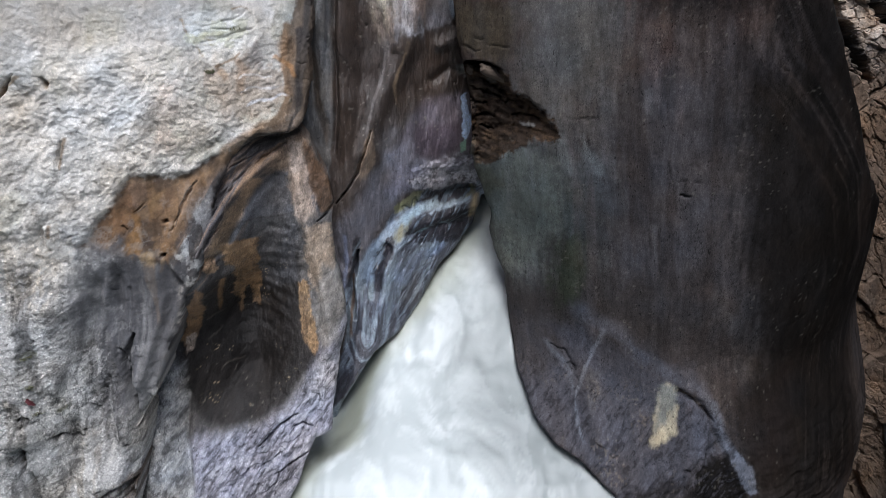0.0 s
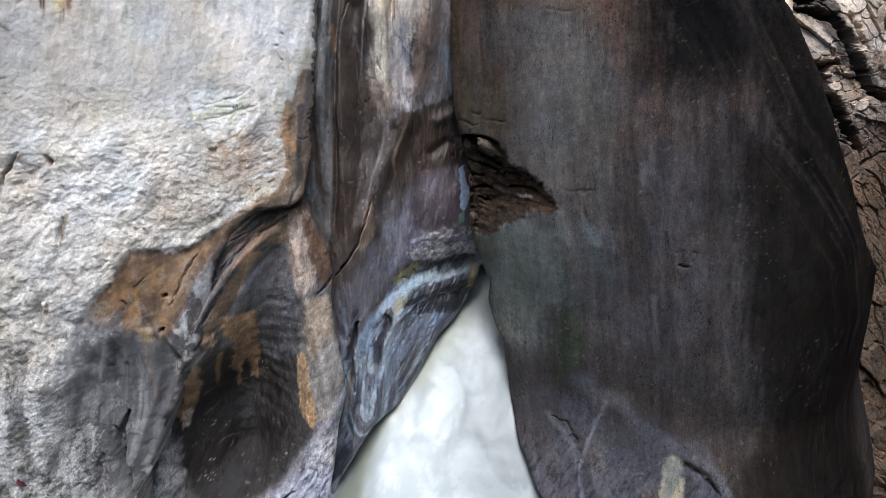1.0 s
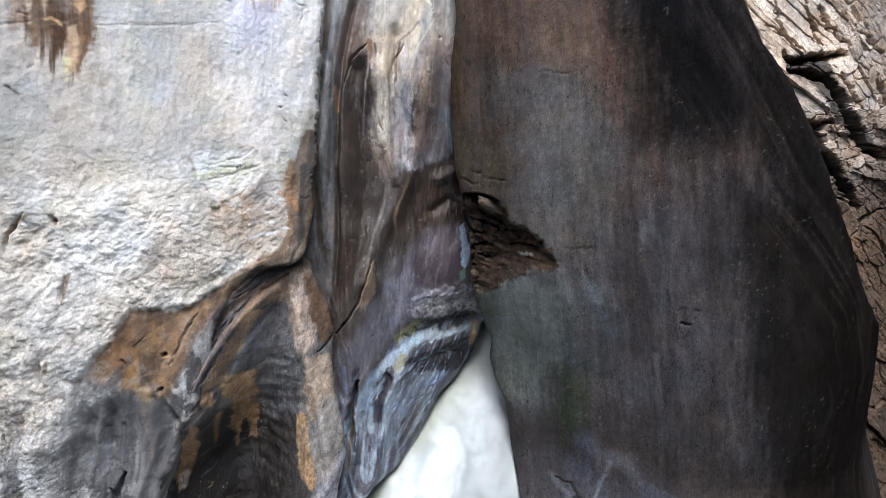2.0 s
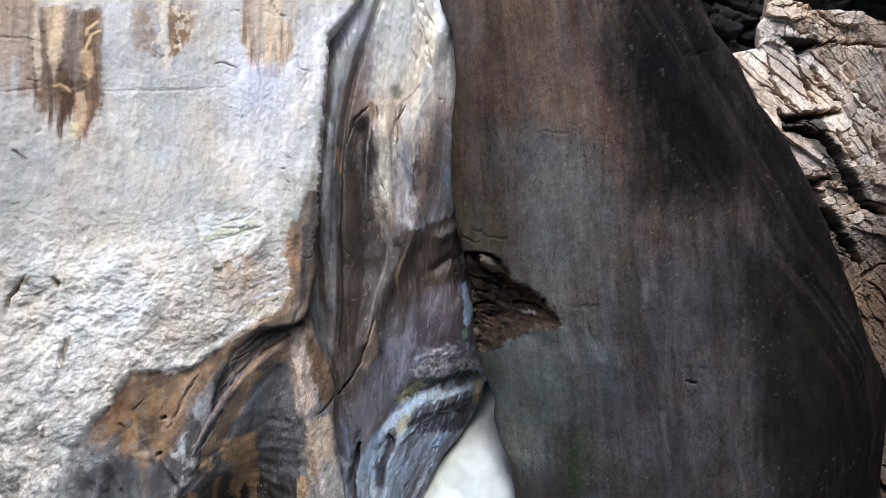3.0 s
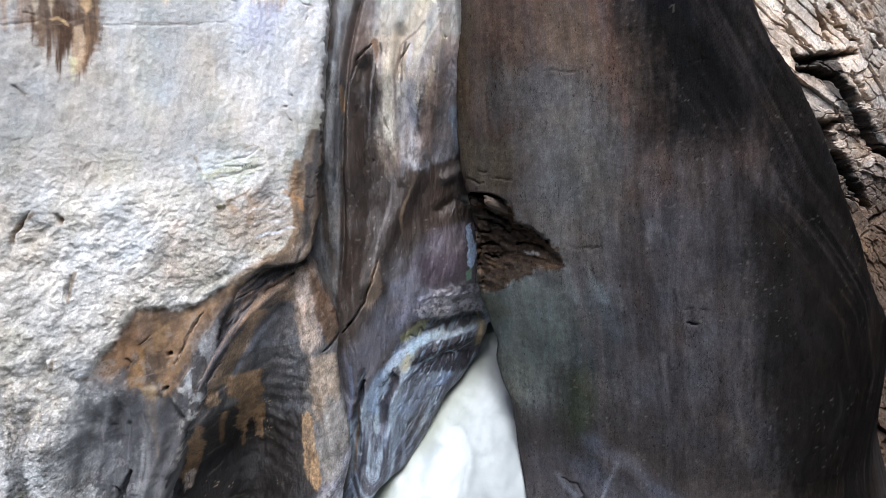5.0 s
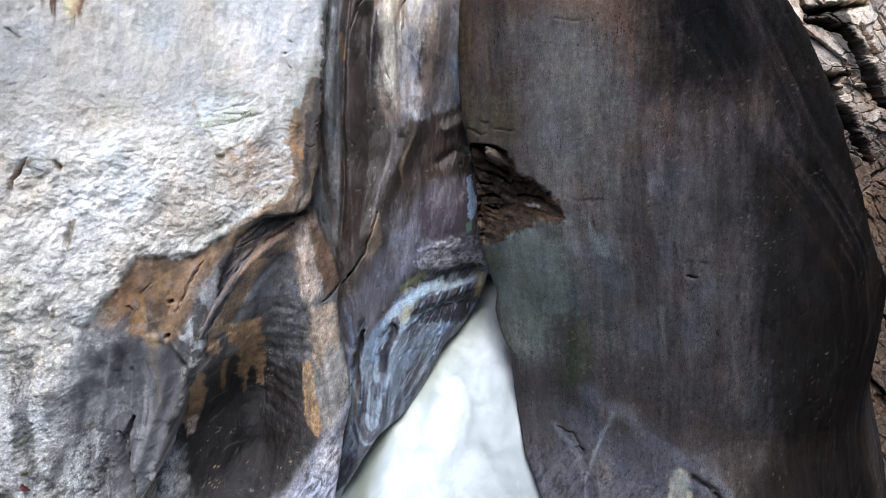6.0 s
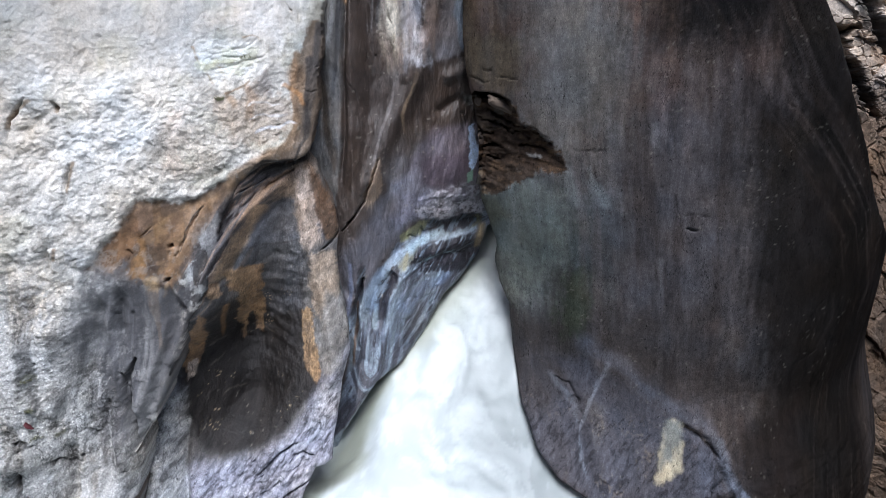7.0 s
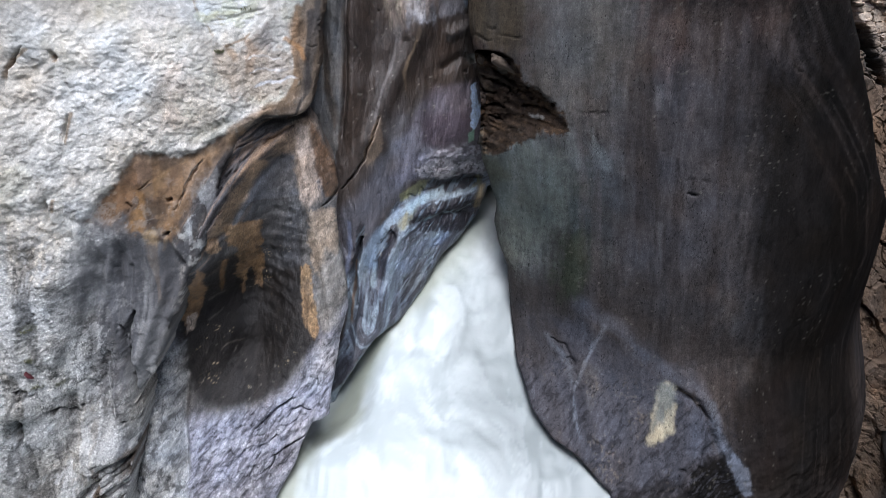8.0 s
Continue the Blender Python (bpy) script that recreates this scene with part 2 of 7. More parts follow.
def face_hollow(x, z):
    x, z = np.asarray(x, float), np.asarray(z, float)
    y = base_hollow(x, z)
    # its upper left rim flows out of the pale cliff
    d, _ = line_distance(x, z, [(-1.40, 2.68), (-1.464, 2.531), (-1.564, 2.173), (-1.654, 1.861), (-1.787, 1.536)])
    y = y - smooth(0.34, 0.02, d) * smooth(1.35, 1.75, z) * np.maximum(0, y - base_pale(x, z) - 0.03)
    # the scoured bowl, steep at its lower lip
    y = y + bowl(x, z, -1.5, 1.325, 0.30, 0.50, 0.40, -0.15)
    y = y + bowl(x, z, -1.503, 0.913, 0.26, 0.16, 0.22, 0.45)
    # stepped grooves curving down from the corner
    y = y + furrow(x, z, [(-1.216, 2.686), (-1.465, 2.491), (-1.616, 2.232), (-1.721, 1.905), (-1.816, 1.66)], 0.035, 0.05)
    y = y + furrow(x, z, [(-1.122, 2.665), (-1.354, 2.468), (-1.531, 2.229), (-1.674, 1.944)], 0.035, -0.06)
    y = y + furrow(x, z, [(-1.202, 2.505), (-1.398, 2.265), (-1.521, 2.02), (-1.711, 1.946)], 0.03, 0.05)
    y = y + furrow(x, z, [(-1.661, 1.816), (-1.484, 1.997), (-1.289, 2.085), (-1.095, 2.042)], 0.03, 0.02)
    y = y + crack(x, z, [(-1.723, 1.871), (-1.748, 1.813), (-1.759, 1.746), (-1.816, 1.667)], 0.018, 0.16)
    y = y + crack(x, z, [(-1.816, 1.679), (-1.887, 1.587), (-1.906, 1.415), (-1.968, 1.305)], 0.016, 0.10)
    y = y + furrow(x, z, [(-1.084, 2.624), (-1.032, 2.294), (-0.977, 1.95), (-0.895, 1.6), (-0.841, 1.272), (-0.873, 1.031)], 0.06, -0.07)
    y = y + crack(x, z, [(-0.935, 2.099), (-0.863, 2.152), (-0.814, 2.222)], 0.010, 0.04)
    for k, path in enumerate(([(-1.269, 2.685), (-1.357, 2.626), (-1.427, 2.593)], [(-1.337, 2.576), (-1.399, 2.494), (-1.447, 2.411)], [(-1.450, 2.470), (-1.507, 2.349), (-1.560, 2.249)], [(-1.470, 2.308), (-1.540, 2.164), (-1.602, 2.038)], [(-1.117, 2.697), (-1.212, 2.658), (-1.300, 2.594)])):
        y = y + crack(x, z, path, 0.008, 0.035, 0.02, 440 + k)
    # flow ripples across the back of the bowl
    y = y + 0.005 * np.sin(z * 62 + 14 * x + 3 * fbm(x * 3, z * 3, 2, 3)) * bowl(x, z, -1.376, 1.631, 0.26, 0.55, 1.0)
    # rounded pillar left of the bowl
    y = y + furrow(x, z, [(-1.9, 1.242), (-1.957, 1.017), (-2.018, 0.679), (-2.012, 0.068)], 0.09, -0.10)
    y = y + furrow(x, z, [(-1.876, 1.009), (-1.878, 0.663), (-1.815, 0.193)], 0.035, 0.08)
    pillar = smooth(0.12, 0.03, line_distance(x, z, [(-2.061, 0.875), (-2.03, 0.528), (-1.957, 0.06)])[0])
    y = y + pillar * 0.030 * fbm(x * 16, z * 14, 5, 13, 0.65)
    # gouged and fissured toe
    toe = smooth(0.0, 0.12, inside(x, z, [(-0.937, 1.118), (-0.793, 1.105), (-0.779, 0.738), (-1.048, 0.325), (-1.223, -0.287), (-1.8, -0.194), (-1.796, 0.653), (-1.571, 0.697), (-1.379, 0.715), (-1.186, 0.801)]))
    u, v = (x * 0.64 + z * 0.77), (z * 0.64 - x * 0.77)
    y = y + toe * (0.035 * np.abs(fbm(v * 13 + 0.8 * fbm(x * 4, z * 4, 3, 18), u * 3.2, 4, 9)) + 0.022 * fbm(x * 22, z * 22, 4, 10, 0.65))
    y = y + toe * (0.022 * fissures(v, u, 11, 4.0, 361, 0.07, 2.5) + 0.012 * fissures(v, u, 24, 8.0, 371, 0.11, 3.0)) + 0.02 * pillar * fissures(x, z, 12, 9, 381, 0.08, 2.5)
    y = y + 0.018 * (1 - toe) * fissures(x - 0.4 * z, z, 7, 2.0, 391, 0.05)
    for path in ([(-1.103, 0.712), (-1.22, 0.646), (-1.296, 0.575), (-1.364, 0.516)], [(-0.987, 0.611), (-1.06, 0.639), (-1.12, 0.622), (-1.153, 0.57)], [(-0.992, 0.439), (-1.13, 0.376), (-1.246, 0.311)]):
        y = y + crack(x, z, path, 0.010, 0.05)
    dice = random.Random(5)
    cx, cz = -1.249, 0.391
    for k in range(26):
        px, pz, run_ = cx + dice.uniform(-0.30, 0.24), cz + dice.uniform(-0.28, 0.26), dice.uniform(0.04, 0.13)
        path = [(px, pz), (px + run_ * 0.6, pz + run_ * dice.uniform(0.3, 1.1)), (px + run_ * dice.uniform(0.9, 1.4), pz + run_ * 1.4)]
        y = y + toe * crack(x, z, path, dice.uniform(0.004, 0.007), dice.uniform(0.010, 0.03), 0.03, k)
    y = y + 0.016 * fbm(x * 4, z * 2.5, 4, 11) + 0.016 * fbm(x * 14, z * 9, 5, 12, 0.62)
    return y


SHELF_LIP = [(-0.644, 0.942), (-0.572, 1.488), (-0.45, 1.726), (-0.266, 1.826), (0.033, 1.866), (0.366, 1.874)]


def face_column(x, z):
    x, z = np.asarray(x, float), np.asarray(z, float)
    y = base_column(x, z)
    # flutes
    y = y + furrow(x, z, [(-0.372, 5.705), (-0.464, 5.232), (-0.566, 4.946), (-0.679, 4.62), (-0.759, 4.262), (-0.798, 3.911), (-0.827, 3.381), (-0.827, 2.891), (-0.875, 2.352)], 0.020, 0.08)
    y = y + furrow(x, z, [(-0.602, 5.118), (-0.758, 4.656), (-0.842, 4.222), (-0.945, 3.696), (-0.928, 3.16), (-0.905, 2.532)], 0.06, -0.045)
    y = y + furrow(x, z, [(-0.457, 4.37), (-0.502, 4.049), (-0.437, 3.636), (-0.316, 3.257), (-0.459, 2.943), (-0.599, 2.595), (-0.691, 2.339)], 0.07, -0.07)
    y = y + furrow(x, z, [(0.076, 5.235), (-0.059, 4.782), (-0.05, 4.302), (-0.11, 3.916), (-0.217, 3.487), (-0.341, 3.165)], 0.07, -0.06)
    y = y + furrow(x, z, [(-0.342, 4.564), (-0.374, 4.237), (-0.318, 3.914), (-0.214, 3.582)], 0.04, 0.05)
    y = y + furrow(x, z, [(-0.628, 4.314), (-0.68, 3.955), (-0.633, 3.507), (-0.632, 2.874)], 0.07, 0.06)
    y = y + furrow(x, z, [(-0.082, 3.287), (0.118, 3.372), (0.223, 3.467)], 0.05, -0.05)
    y = y + furrow(x, z, [(-0.138, 3.002), (0.06, 3.129), (0.21, 3.065)], 0.04, 0.05)
    y = y + crack(x, z, [(-0.749, 4.086), (-0.691, 4.266), (-0.584, 4.384)], 0.008, 0.035)
    y = y + crack(x, z, [(-0.379, 4.099), (-0.365, 4.261), (-0.289, 4.391)], 0.007, 0.030)
    y = y + crack(x, z, [(-0.573, 2.683), (-0.623, 2.53), (-0.706, 2.31), (-0.782, 2.202), (-0.864, 2.1)], 0.009, 0.06)
    y = y + crack(x, z, [(-0.75, 1.099), (-0.773, 1.404), (-0.707, 1.691)], 0.025, 0.14)
    # the overhanging shelf below, worn into bands along its length
    below = inside(x, z, [(-0.708, 0.975), (-0.623, 1.509), (-0.538, 1.731), (-0.361, 1.937), (-0.072, 1.97), (0.344, 1.997), (0.824, 1.706), (0.915, 0.557), (-0.436, 0.491), (-1.138, -0.441), (-1.119, 0.387)])
    y = y - 0.26 * smooth(-0.03, 0.17, below)
    d, s = line_distance(x, z, SHELF_LIP)
    along, across = 0.55 * x + 0.84 * z, 0.84 * x - 0.55 * z
    on = smooth(0.0, 0.08, below)
    y = y + on * 0.022 * fbm(d * 22 + 0.6 * fbm(x * 5, z * 5, 3, 21), s * 3, 4, 25) * smooth(0.35, 0.1, d)
    y = y + on * 0.015 * fbm(across * 18, along * 2.5, 5, 26, 0.6)
    y = y + furrow(x, z, [(-0.57, 1.226), (-0.546, 1.581), (-0.45, 1.711)], 0.045, 0.07)
    ledge = smooth(0.0, 0.05, inside(x, z, [(-0.293, 2.296), (-0.082, 2.36), (0.273, 2.333), (0.37, 1.962), (0.028, 2.016), (-0.221, 2.077)]))
    y = y + ledge * (0.030 * fbm(x * 14, z * 16, 5, 27, 0.7) - 0.02)
    y = y + furrow(x, z, [(-0.359, 1.748), (-0.118, 1.762), (0.204, 1.694)], 0.035, 0.03)
    y = y + 0.025 * fbm(x * 5, z * 2.2, 4, 22) + 0.024 * fbm(x * 12, z * 3.2, 5, 23, 0.62)
    y = y + 0.025 * fissures(x + 0.15 * z, z, 5, 1.3, 395, 0.05) * (1 - on) + 0.012 * on * fissures(across, along, 12, 3, 396, 0.06)
    pits = fbm(across * 42, along * 22, 3, 24)
    y = y + 0.010 * smooth(0.25, 0.45, pits) * smooth(0.1, 0.25, below)
    return y


def face_dark(x, z):
    x, z = np.asarray(x, float), np.asarray(z, float)
    y = base_dark(x, z)
    y = y + 0.06 * fbm(x * 0.9, z * 0.6, 3, 31)
    # broken pocket under a small ledge beside the slot
    pocket = inside(x + 0.03 * fbm(x * 11, z * 16, 5, 33, 0.65), z + 0.03 * fbm(x * 11 + 5, z * 16, 5, 34, 0.65), [(0.176, 3.194), (0.288, 3.208), (0.395, 3.184), (0.478, 3.138), (0.537, 2.992), (0.695, 2.915), (0.764, 2.859), (0.82, 2.777), (0.894, 2.68), (0.738, 2.627), (0.635, 2.579), (0.508, 2.478), (0.41, 2.389), (0.279, 2.347), (0.255, 2.533), (0.221, 2.624), (0.235, 2.818), (0.175, 2.956), (0.132, 3.073)])
    value, lean, edge, fu, fv = slabs(x + 0.05 * fbm(x * 6, z * 6, 4, 35), z + 0.05 * fbm(x * 6 + 8, z * 6, 4, 39), 0.055, 2.6, -0.30, 32)
    y = y + smooth(0.0, 0.035, pocket) * smooth(0.0, 0.42, z - 0.64 * (x - 0.42) - 2.34) * (0.17 + 0.025 * value + 0.03 * lean * (fv - 0.5) + 0.07 * np.abs(fbm(x * 5 + 2, (z + 0.30 * x) * 17, 5, 40, 0.62)) + 0.03 * fbm(x * 22, z * 22, 4, 49, 0.65))
    # the black slit under the ledge with a stone wedged in it, and open bedding joints
    y = y + 0.30 * smooth(0.0, 0.02, inside(x + 0.01 * fbm(x * 20, z * 20, 3, 44), z, [(0.181, 3.209), (0.288, 3.213), (0.4, 3.189), (0.486, 3.138), (0.416, 3.144), (0.296, 3.153), (0.189, 3.148)]))
    y = y - 0.05 * smooth(0.0, 0.025, inside(x, z + 0.012 * fbm(x * 20, z * 20, 3, 48), [(0.294, 3.087), (0.365, 3.142), (0.474, 3.129), (0.494, 3.089), (0.38, 3.046)]))
    for k, path in enumerate(([(0.328, 3.052), (0.434, 2.994), (0.577, 2.959), (0.695, 2.906), (0.771, 2.842)], [(0.146, 2.905), (0.236, 2.885), (0.346, 2.867)], [(0.269, 2.774), (0.344, 2.768), (0.417, 2.781)], [(0.311, 2.675), (0.405, 2.631)], [(0.554, 2.822), (0.654, 2.796), (0.79, 2.791)], [(0.217, 3.007), (0.326, 2.968), (0.453, 2.923), (0.616, 2.873)])):
        y = y + crack(x, z, path, 0.011, 0.10, 0.04, 400 + k)
    for k, path in enumerate(([(0.227, 3.402), (0.283, 3.384), (0.327, 3.393)], [(0.148, 3.326), (0.237, 3.29), (0.316, 3.283)], [(0.343, 3.339), (0.44, 3.317), (0.502, 3.318)])):
        y = y + crack(x, z, path, 0.006, 0.016, 0.04, 410 + k)
    y = y + crack(x, z, [(0.884, 2.834), (0.994, 2.83), (1.154, 2.854)], 0.006, 0.006, 0.04)
    y = y + crack(x, z, [(1.671, 2.354), (1.701, 2.34), (1.728, 2.351)], 0.008, 0.04)
    for k, path in enumerate(([(1.643, 2.42), (1.702, 2.441), (1.779, 2.446)], [(1.467, 2.628), (1.528, 2.633)], [(1.783, 2.079), (1.814, 2.109)], [(1.004, 2.847), (1.078, 2.862), (1.148, 2.864)], [(2.18, 3.24), (2.249, 3.211)])):
        y = y + crack(x, z, path, 0.005, 0.012, 0.03, 430 + k)
    # the scooped lower bench
    y = y + furrow(x, z, [(1.167, 1.245), (1.453, 1.045), (1.766, 0.94), (2.008, 0.719), (2.153, 0.473), (2.344, 0.18)], 0.15, -0.03)
    y = y + furrow(x, z, [(1.764, 0.819), (1.965, 0.719), (2.067, 0.473), (1.97, 0.332)], 0.03, 0.05)
    y = y + bowl(x, z, 1.542, 0.54, 0.40, 0.25, 0.06, -0.4)
    y = y + furrow(x, z, [(1.053, 0.84), (1.074, 0.643), (1.118, 0.388)], 0.06, 0.04)
    for path in ([(1.158, 0.379), (1.258, 0.361), (1.355, 0.318)], [(1.049, 0.784), (1.083, 0.645), (1.089, 0.471)], [(1.823, 0.788), (1.964, 0.712), (2.045, 0.577)], [(2.046, 0.473), (1.927, 0.332), (1.819, 0.257)], [(0.911, 0.932), (1.013, 0.866), (1.068, 0.772)]):
        y = y + crack(x, z, path, 0.009, 0.03, 0.05)
    low = smooth(0.9, 0.2, z)
    y = y + 0.014 * fissures(x, z - 0.25 * x, 2.0, 5.0, 397, 0.03) + low * 0.012 * fissures(x + 0.3 * z, z - 0.3 * x, 4, 8, 398, 0.05)
    y = y + low * (0.032 * fbm(x * 4 + z * 3, z * 11 - x * 3, 6, 36, 0.62) + 0.006 * np.abs(fbm(x * 20 + z * 9, z * 34 - x * 9, 3, 43)))
    y = y + 0.008 * fbm(x * 7 + z, z * 2.2, 4, 37, 0.5) + 0.005 * fbm(x * 24, z * 10, 4, 38, 0.55)
    return y


def worley(u, v, seed):
    """Blocky cells: each one's value, its two leans, the distance to its border, and the place within it."""
    iu, iv = np.floor(u).astype(np.int64), np.floor(v).astype(np.int64)
    f1, f2 = np.full(np.shape(u), 9.0), np.full(np.shape(u), 9.0)
    pu, pv, du, dv = iu * 0, iv * 0, u * 0, v * 0
    for a in (-1, 0, 1):
        for b in (-1, 0, 1):
            cu, cv = iu + a, iv + b
            ou, ov = u - cu - 0.5 - 0.42 * lattice(cu, cv, seed), v - cv - 0.5 - 0.42 * lattice(cu, cv, seed + 1)
            d = 0.75 * np.maximum(np.abs(ou), np.abs(ov)) + 0.25 * (np.abs(ou) + np.abs(ov))
            best = d < f1
            f2 = np.where(best, f1, np.minimum(f2, d))
            pu, pv, du, dv = np.where(best, cu, pu), np.where(best, cv, pv), np.where(best, ou, du), np.where(best, ov, dv)
            f1 = np.where(best, d, f1)
    return lattice(pu, pv, seed + 2), lattice(pu, pv, seed + 3), lattice(pu, pv, seed + 4), f2 - f1, du, dv


def blocks(x, z, size, aspect, seed):
    """Joints of the fractured face: level beds on top, steep slabs below them."""
    wx, wz = x + 0.10 * size * fbm(x * 2 / size, z * 2 / size, 3, seed + 8), z + 0.10 * size * fbm(x * 2 / size + 9, z * 2 / size, 3, seed + 9)
    steep = z < BED + 0.04 * noise2(x * 6, z * 6, 48)
    turn = np.where(steep, -0.95 + 0.12 * noise2(x * 0.7, z * 0.7, 49), -0.10)
    c, s = np.cos(turn), np.sin(turn)
    return worley((wx * c + wz * s) / (size * aspect), (-wx * s + wz * c) / size + np.where(steep, 0, 40), seed)


BED = 5.141


def face_broken(x, z):
    y = base_broken(x, z) + 0.10 * fbm(x * 0.8, z * 0.8, 2, 41)
    for size, aspect, amp, tilt, cleft, wide, seed in ((0.36, 1.7, 0.045, 0.16, 0.12, 0.022, 42), (0.14, 1.6, 0.016, 0.20, 0.06, 0.035, 52), (0.055, 1.5, 0.005, 0.20, 0.018, 0.06, 62)):
        value, leanu, leanv, edge, du, dv = blocks(x, z, size, aspect, seed)
        some = smooth(-0.35, 0.25, fbm(x * 2.5, z * 2.5, 3, seed + 5))
        y = y + amp * value + tilt * size * (leanu * du + leanv * dv) + cleft * some * np.exp(-(edge / wide) ** 2)
    # deep clefts between the slabs, and the hole under the jutting block
    for k, (path, wide, deep) in enumerate((([(3.389, 4.433), (3.445, 4.358), (4.048, 4.466), (4.133, 4.465)], 0.035, 0.4), ([(3.439, 4.302), (3.858, 4.197), (4.030, 3.980), (4.155, 3.761), (4.321, 3.508), (4.623, 3.400)], 0.055, 0.55), ([(3.550, 3.807), (3.750, 3.736), (3.919, 3.787)], 0.03, 0.3), ([(3.713, 3.682), (3.844, 3.456), (4.001, 3.226), (4.258, 2.875)], 0.05, 0.4), ([(3.907, 5.183), (4.329, 5.207), (4.592, 5.200), (4.837, 5.148)], 0.016, 0.22), ([(3.415, 5.534), (3.656, 5.560), (3.876, 5.548), (4.074, 5.496)], 0.010, 0.12), ([(3.336, 4.767), (3.452, 4.589), (3.631, 4.483)], 0.016, 0.2), ([(3.657, 5.009), (3.759, 4.698), (3.884, 4.539)], 0.016, 0.18), ([(3.847, 4.934), (3.949, 4.751), (4.179, 4.545)], 0.022, 0.22), ([(4.245, 4.763), (4.411, 4.595), (4.573, 4.445)], 0.02, 0.2), ([(3.304, 5.052), (3.330, 4.919), (3.392, 4.664)], 0.012, 0.15), ([(4.046, 4.286), (4.135, 4.135), (4.315, 3.901)], 0.02, 0.2), ([(4.511, 4.233), (4.580, 4.081), (4.667, 3.901)], 0.03, 0.3))):
        y = y + crack(x, z, path, wide, deep, 0.05, 420 + k)
    y = y + 0.25 * smooth(0, 0.06, inside(x + 0.02 * fbm(x * 9, z * 9, 3, 44), z, [(3.424, 5.225), (3.926, 5.238), (3.954, 5.158), (3.760, 5.046), (3.671, 5.030), (3.597, 5.149)]))
    return y + 0.005 * fbm(x * 18, z * 18, 4, 47, 0.6)


def face_roof(x, z):
    y = base_roof(x, z) + 0.25 * fbm(x * 1.3, z * 1.3, 3, 81)
    for size, amp, seed in ((0.35, 0.14, 82), (0.12, 0.05, 83)):
        value, lean, edge, fu, fv = slabs(x + 0.08 * fbm(x * 3, z * 3, 3, 84), z, size, 1.8, -0.4, seed)
        y = y + amp * (value + 0.6 * lean * (fv - 0.5)) + amp * 0.6 * np.exp(-(edge / 0.08) ** 2)
    return y + 0.03 * fbm(x * 14, z * 14, 3, 85)


# ---- rock faces: stains and painted shade as regions and runs over (x, z) ----
def close_by(x, z, points, margin):
    px, pz = zip(*points)
    return (x > min(px) - margin) & (x < max(px) + margin) & (z > min(pz) - margin) & (z < max(pz) + margin)


def region(x, z, points, soft=0.03, wobble=0.05, grain=4.0, seed=1, drip=0.02):
    """How much of a stained or painted-shade area lies at (x, z): 0 to 1, with a ragged border."""
    out = np.zeros(np.shape(x))
    k = close_by(x, z, points, soft + wobble * 1.5)
    if k.any():
        u, v = x[k], z[k]
        du, dv = fbm(u * grain, v * grain, 6, seed * 7 + 1, 0.58), fbm(u * grain + 31, v * grain, 6, seed * 7 + 2, 0.58)
        ragged = drip * fbm(u * 30, v * 5, 4, seed * 7 + 5, 0.6) + 0.6 * drip * fbm(u * 45, v * 45, 3, seed * 7 + 6)
        out[k] = smooth(-soft, soft, inside(u + wobble * du, v + wobble * dv, points) + ragged)
    return out


def run(x, z, points, width, soft=0.5, wobble=0.02, seed=1, taper=0.3):
    """The same for a streak down a line."""
    out = np.zeros(np.shape(x))
    k = close_by(x, z, points, width * 2 + wobble * 3)
    if k.any():
        u, v = x[k], z[k]
        du, dv = fbm(u * 8, v * 4, 5, seed * 7 + 3, 0.6), fbm(u * 8 + 31, v * 4, 4, seed * 7 + 4)
        d, s = line_distance(u + wobble * du, v + wobble * 2 * dv, points)
        w = width * (1 - taper * s) * (0.75 + 0.6 * fbm(v * 6 + u, u * 2 + seed, 3, seed))
        ends = smooth(1.02, 0.85, s + 0.10 * fbm(u * 40, v * 6, 3, seed + 5))
        out[k] = smooth(w * (1 + soft), w * (1 - soft), d) * ends
    return out


def runoff(x, z, points, foot, seed, soft=0.02):
    """A stained panel that frays into separate drips towards its foot."""
    m = region(x, z, points, soft, 0.015, 6, seed, 0.03)
    out = np.zeros(np.shape(x))
    k = m > 0
    if k.any():
        u, v = x[k], z[k]
        lanes = fbm(u * 30 + 0.5 * fbm(u * 6, v * 2, 2, seed + 3), v * 1.1, 4, seed + 4, 0.62)
        out[k] = m[k] * smooth(-0.30, 0.06, lanes + 0.8 * smooth(foot[0][1], foot[1][1], v) - 0.32)
    return out


def weather(c, x, z, grain, streak, fleck, seed):
    """Breaks a rock's colours up: grain, run-off lines, warm and cool drift, and small pale flecks painted as glints.
    """
    fine = fbm(x * 60, z * 9, 3, seed + 7, 0.6)
    g = fbm(x * 38, z * 33, 3, seed, 0.65) + 0.6 * fbm(x * 9, z * 8, 4, seed + 1, 0.6)
    r = fbm(x * 28, z * 3.2, 4, seed + 2, 0.6)
    h = fbm(x * 5, z * 4, 4, seed + 3)
    c = c * np.clip(1 + grain * g + streak * (r + 0.35 * fine), 0.2, 2.4)[:, None]
    c = c * np.stack([1 + 0.10 * h, 1 + 0.01 * h, 1 - 0.10 * h], 1)
    dots = smooth(0.50, 0.62, noise2(x * 75, z * 60, seed + 4)) * smooth(0.45, 0.75, noise2(x * 41 + 5, z * 37, seed + 6)) * smooth(0.0, 0.35, fbm(x * 2.5, z * 2.5, 3, seed + 5))
    return lay(c, dots * fleck, (0.36, 0.33, 0.28))


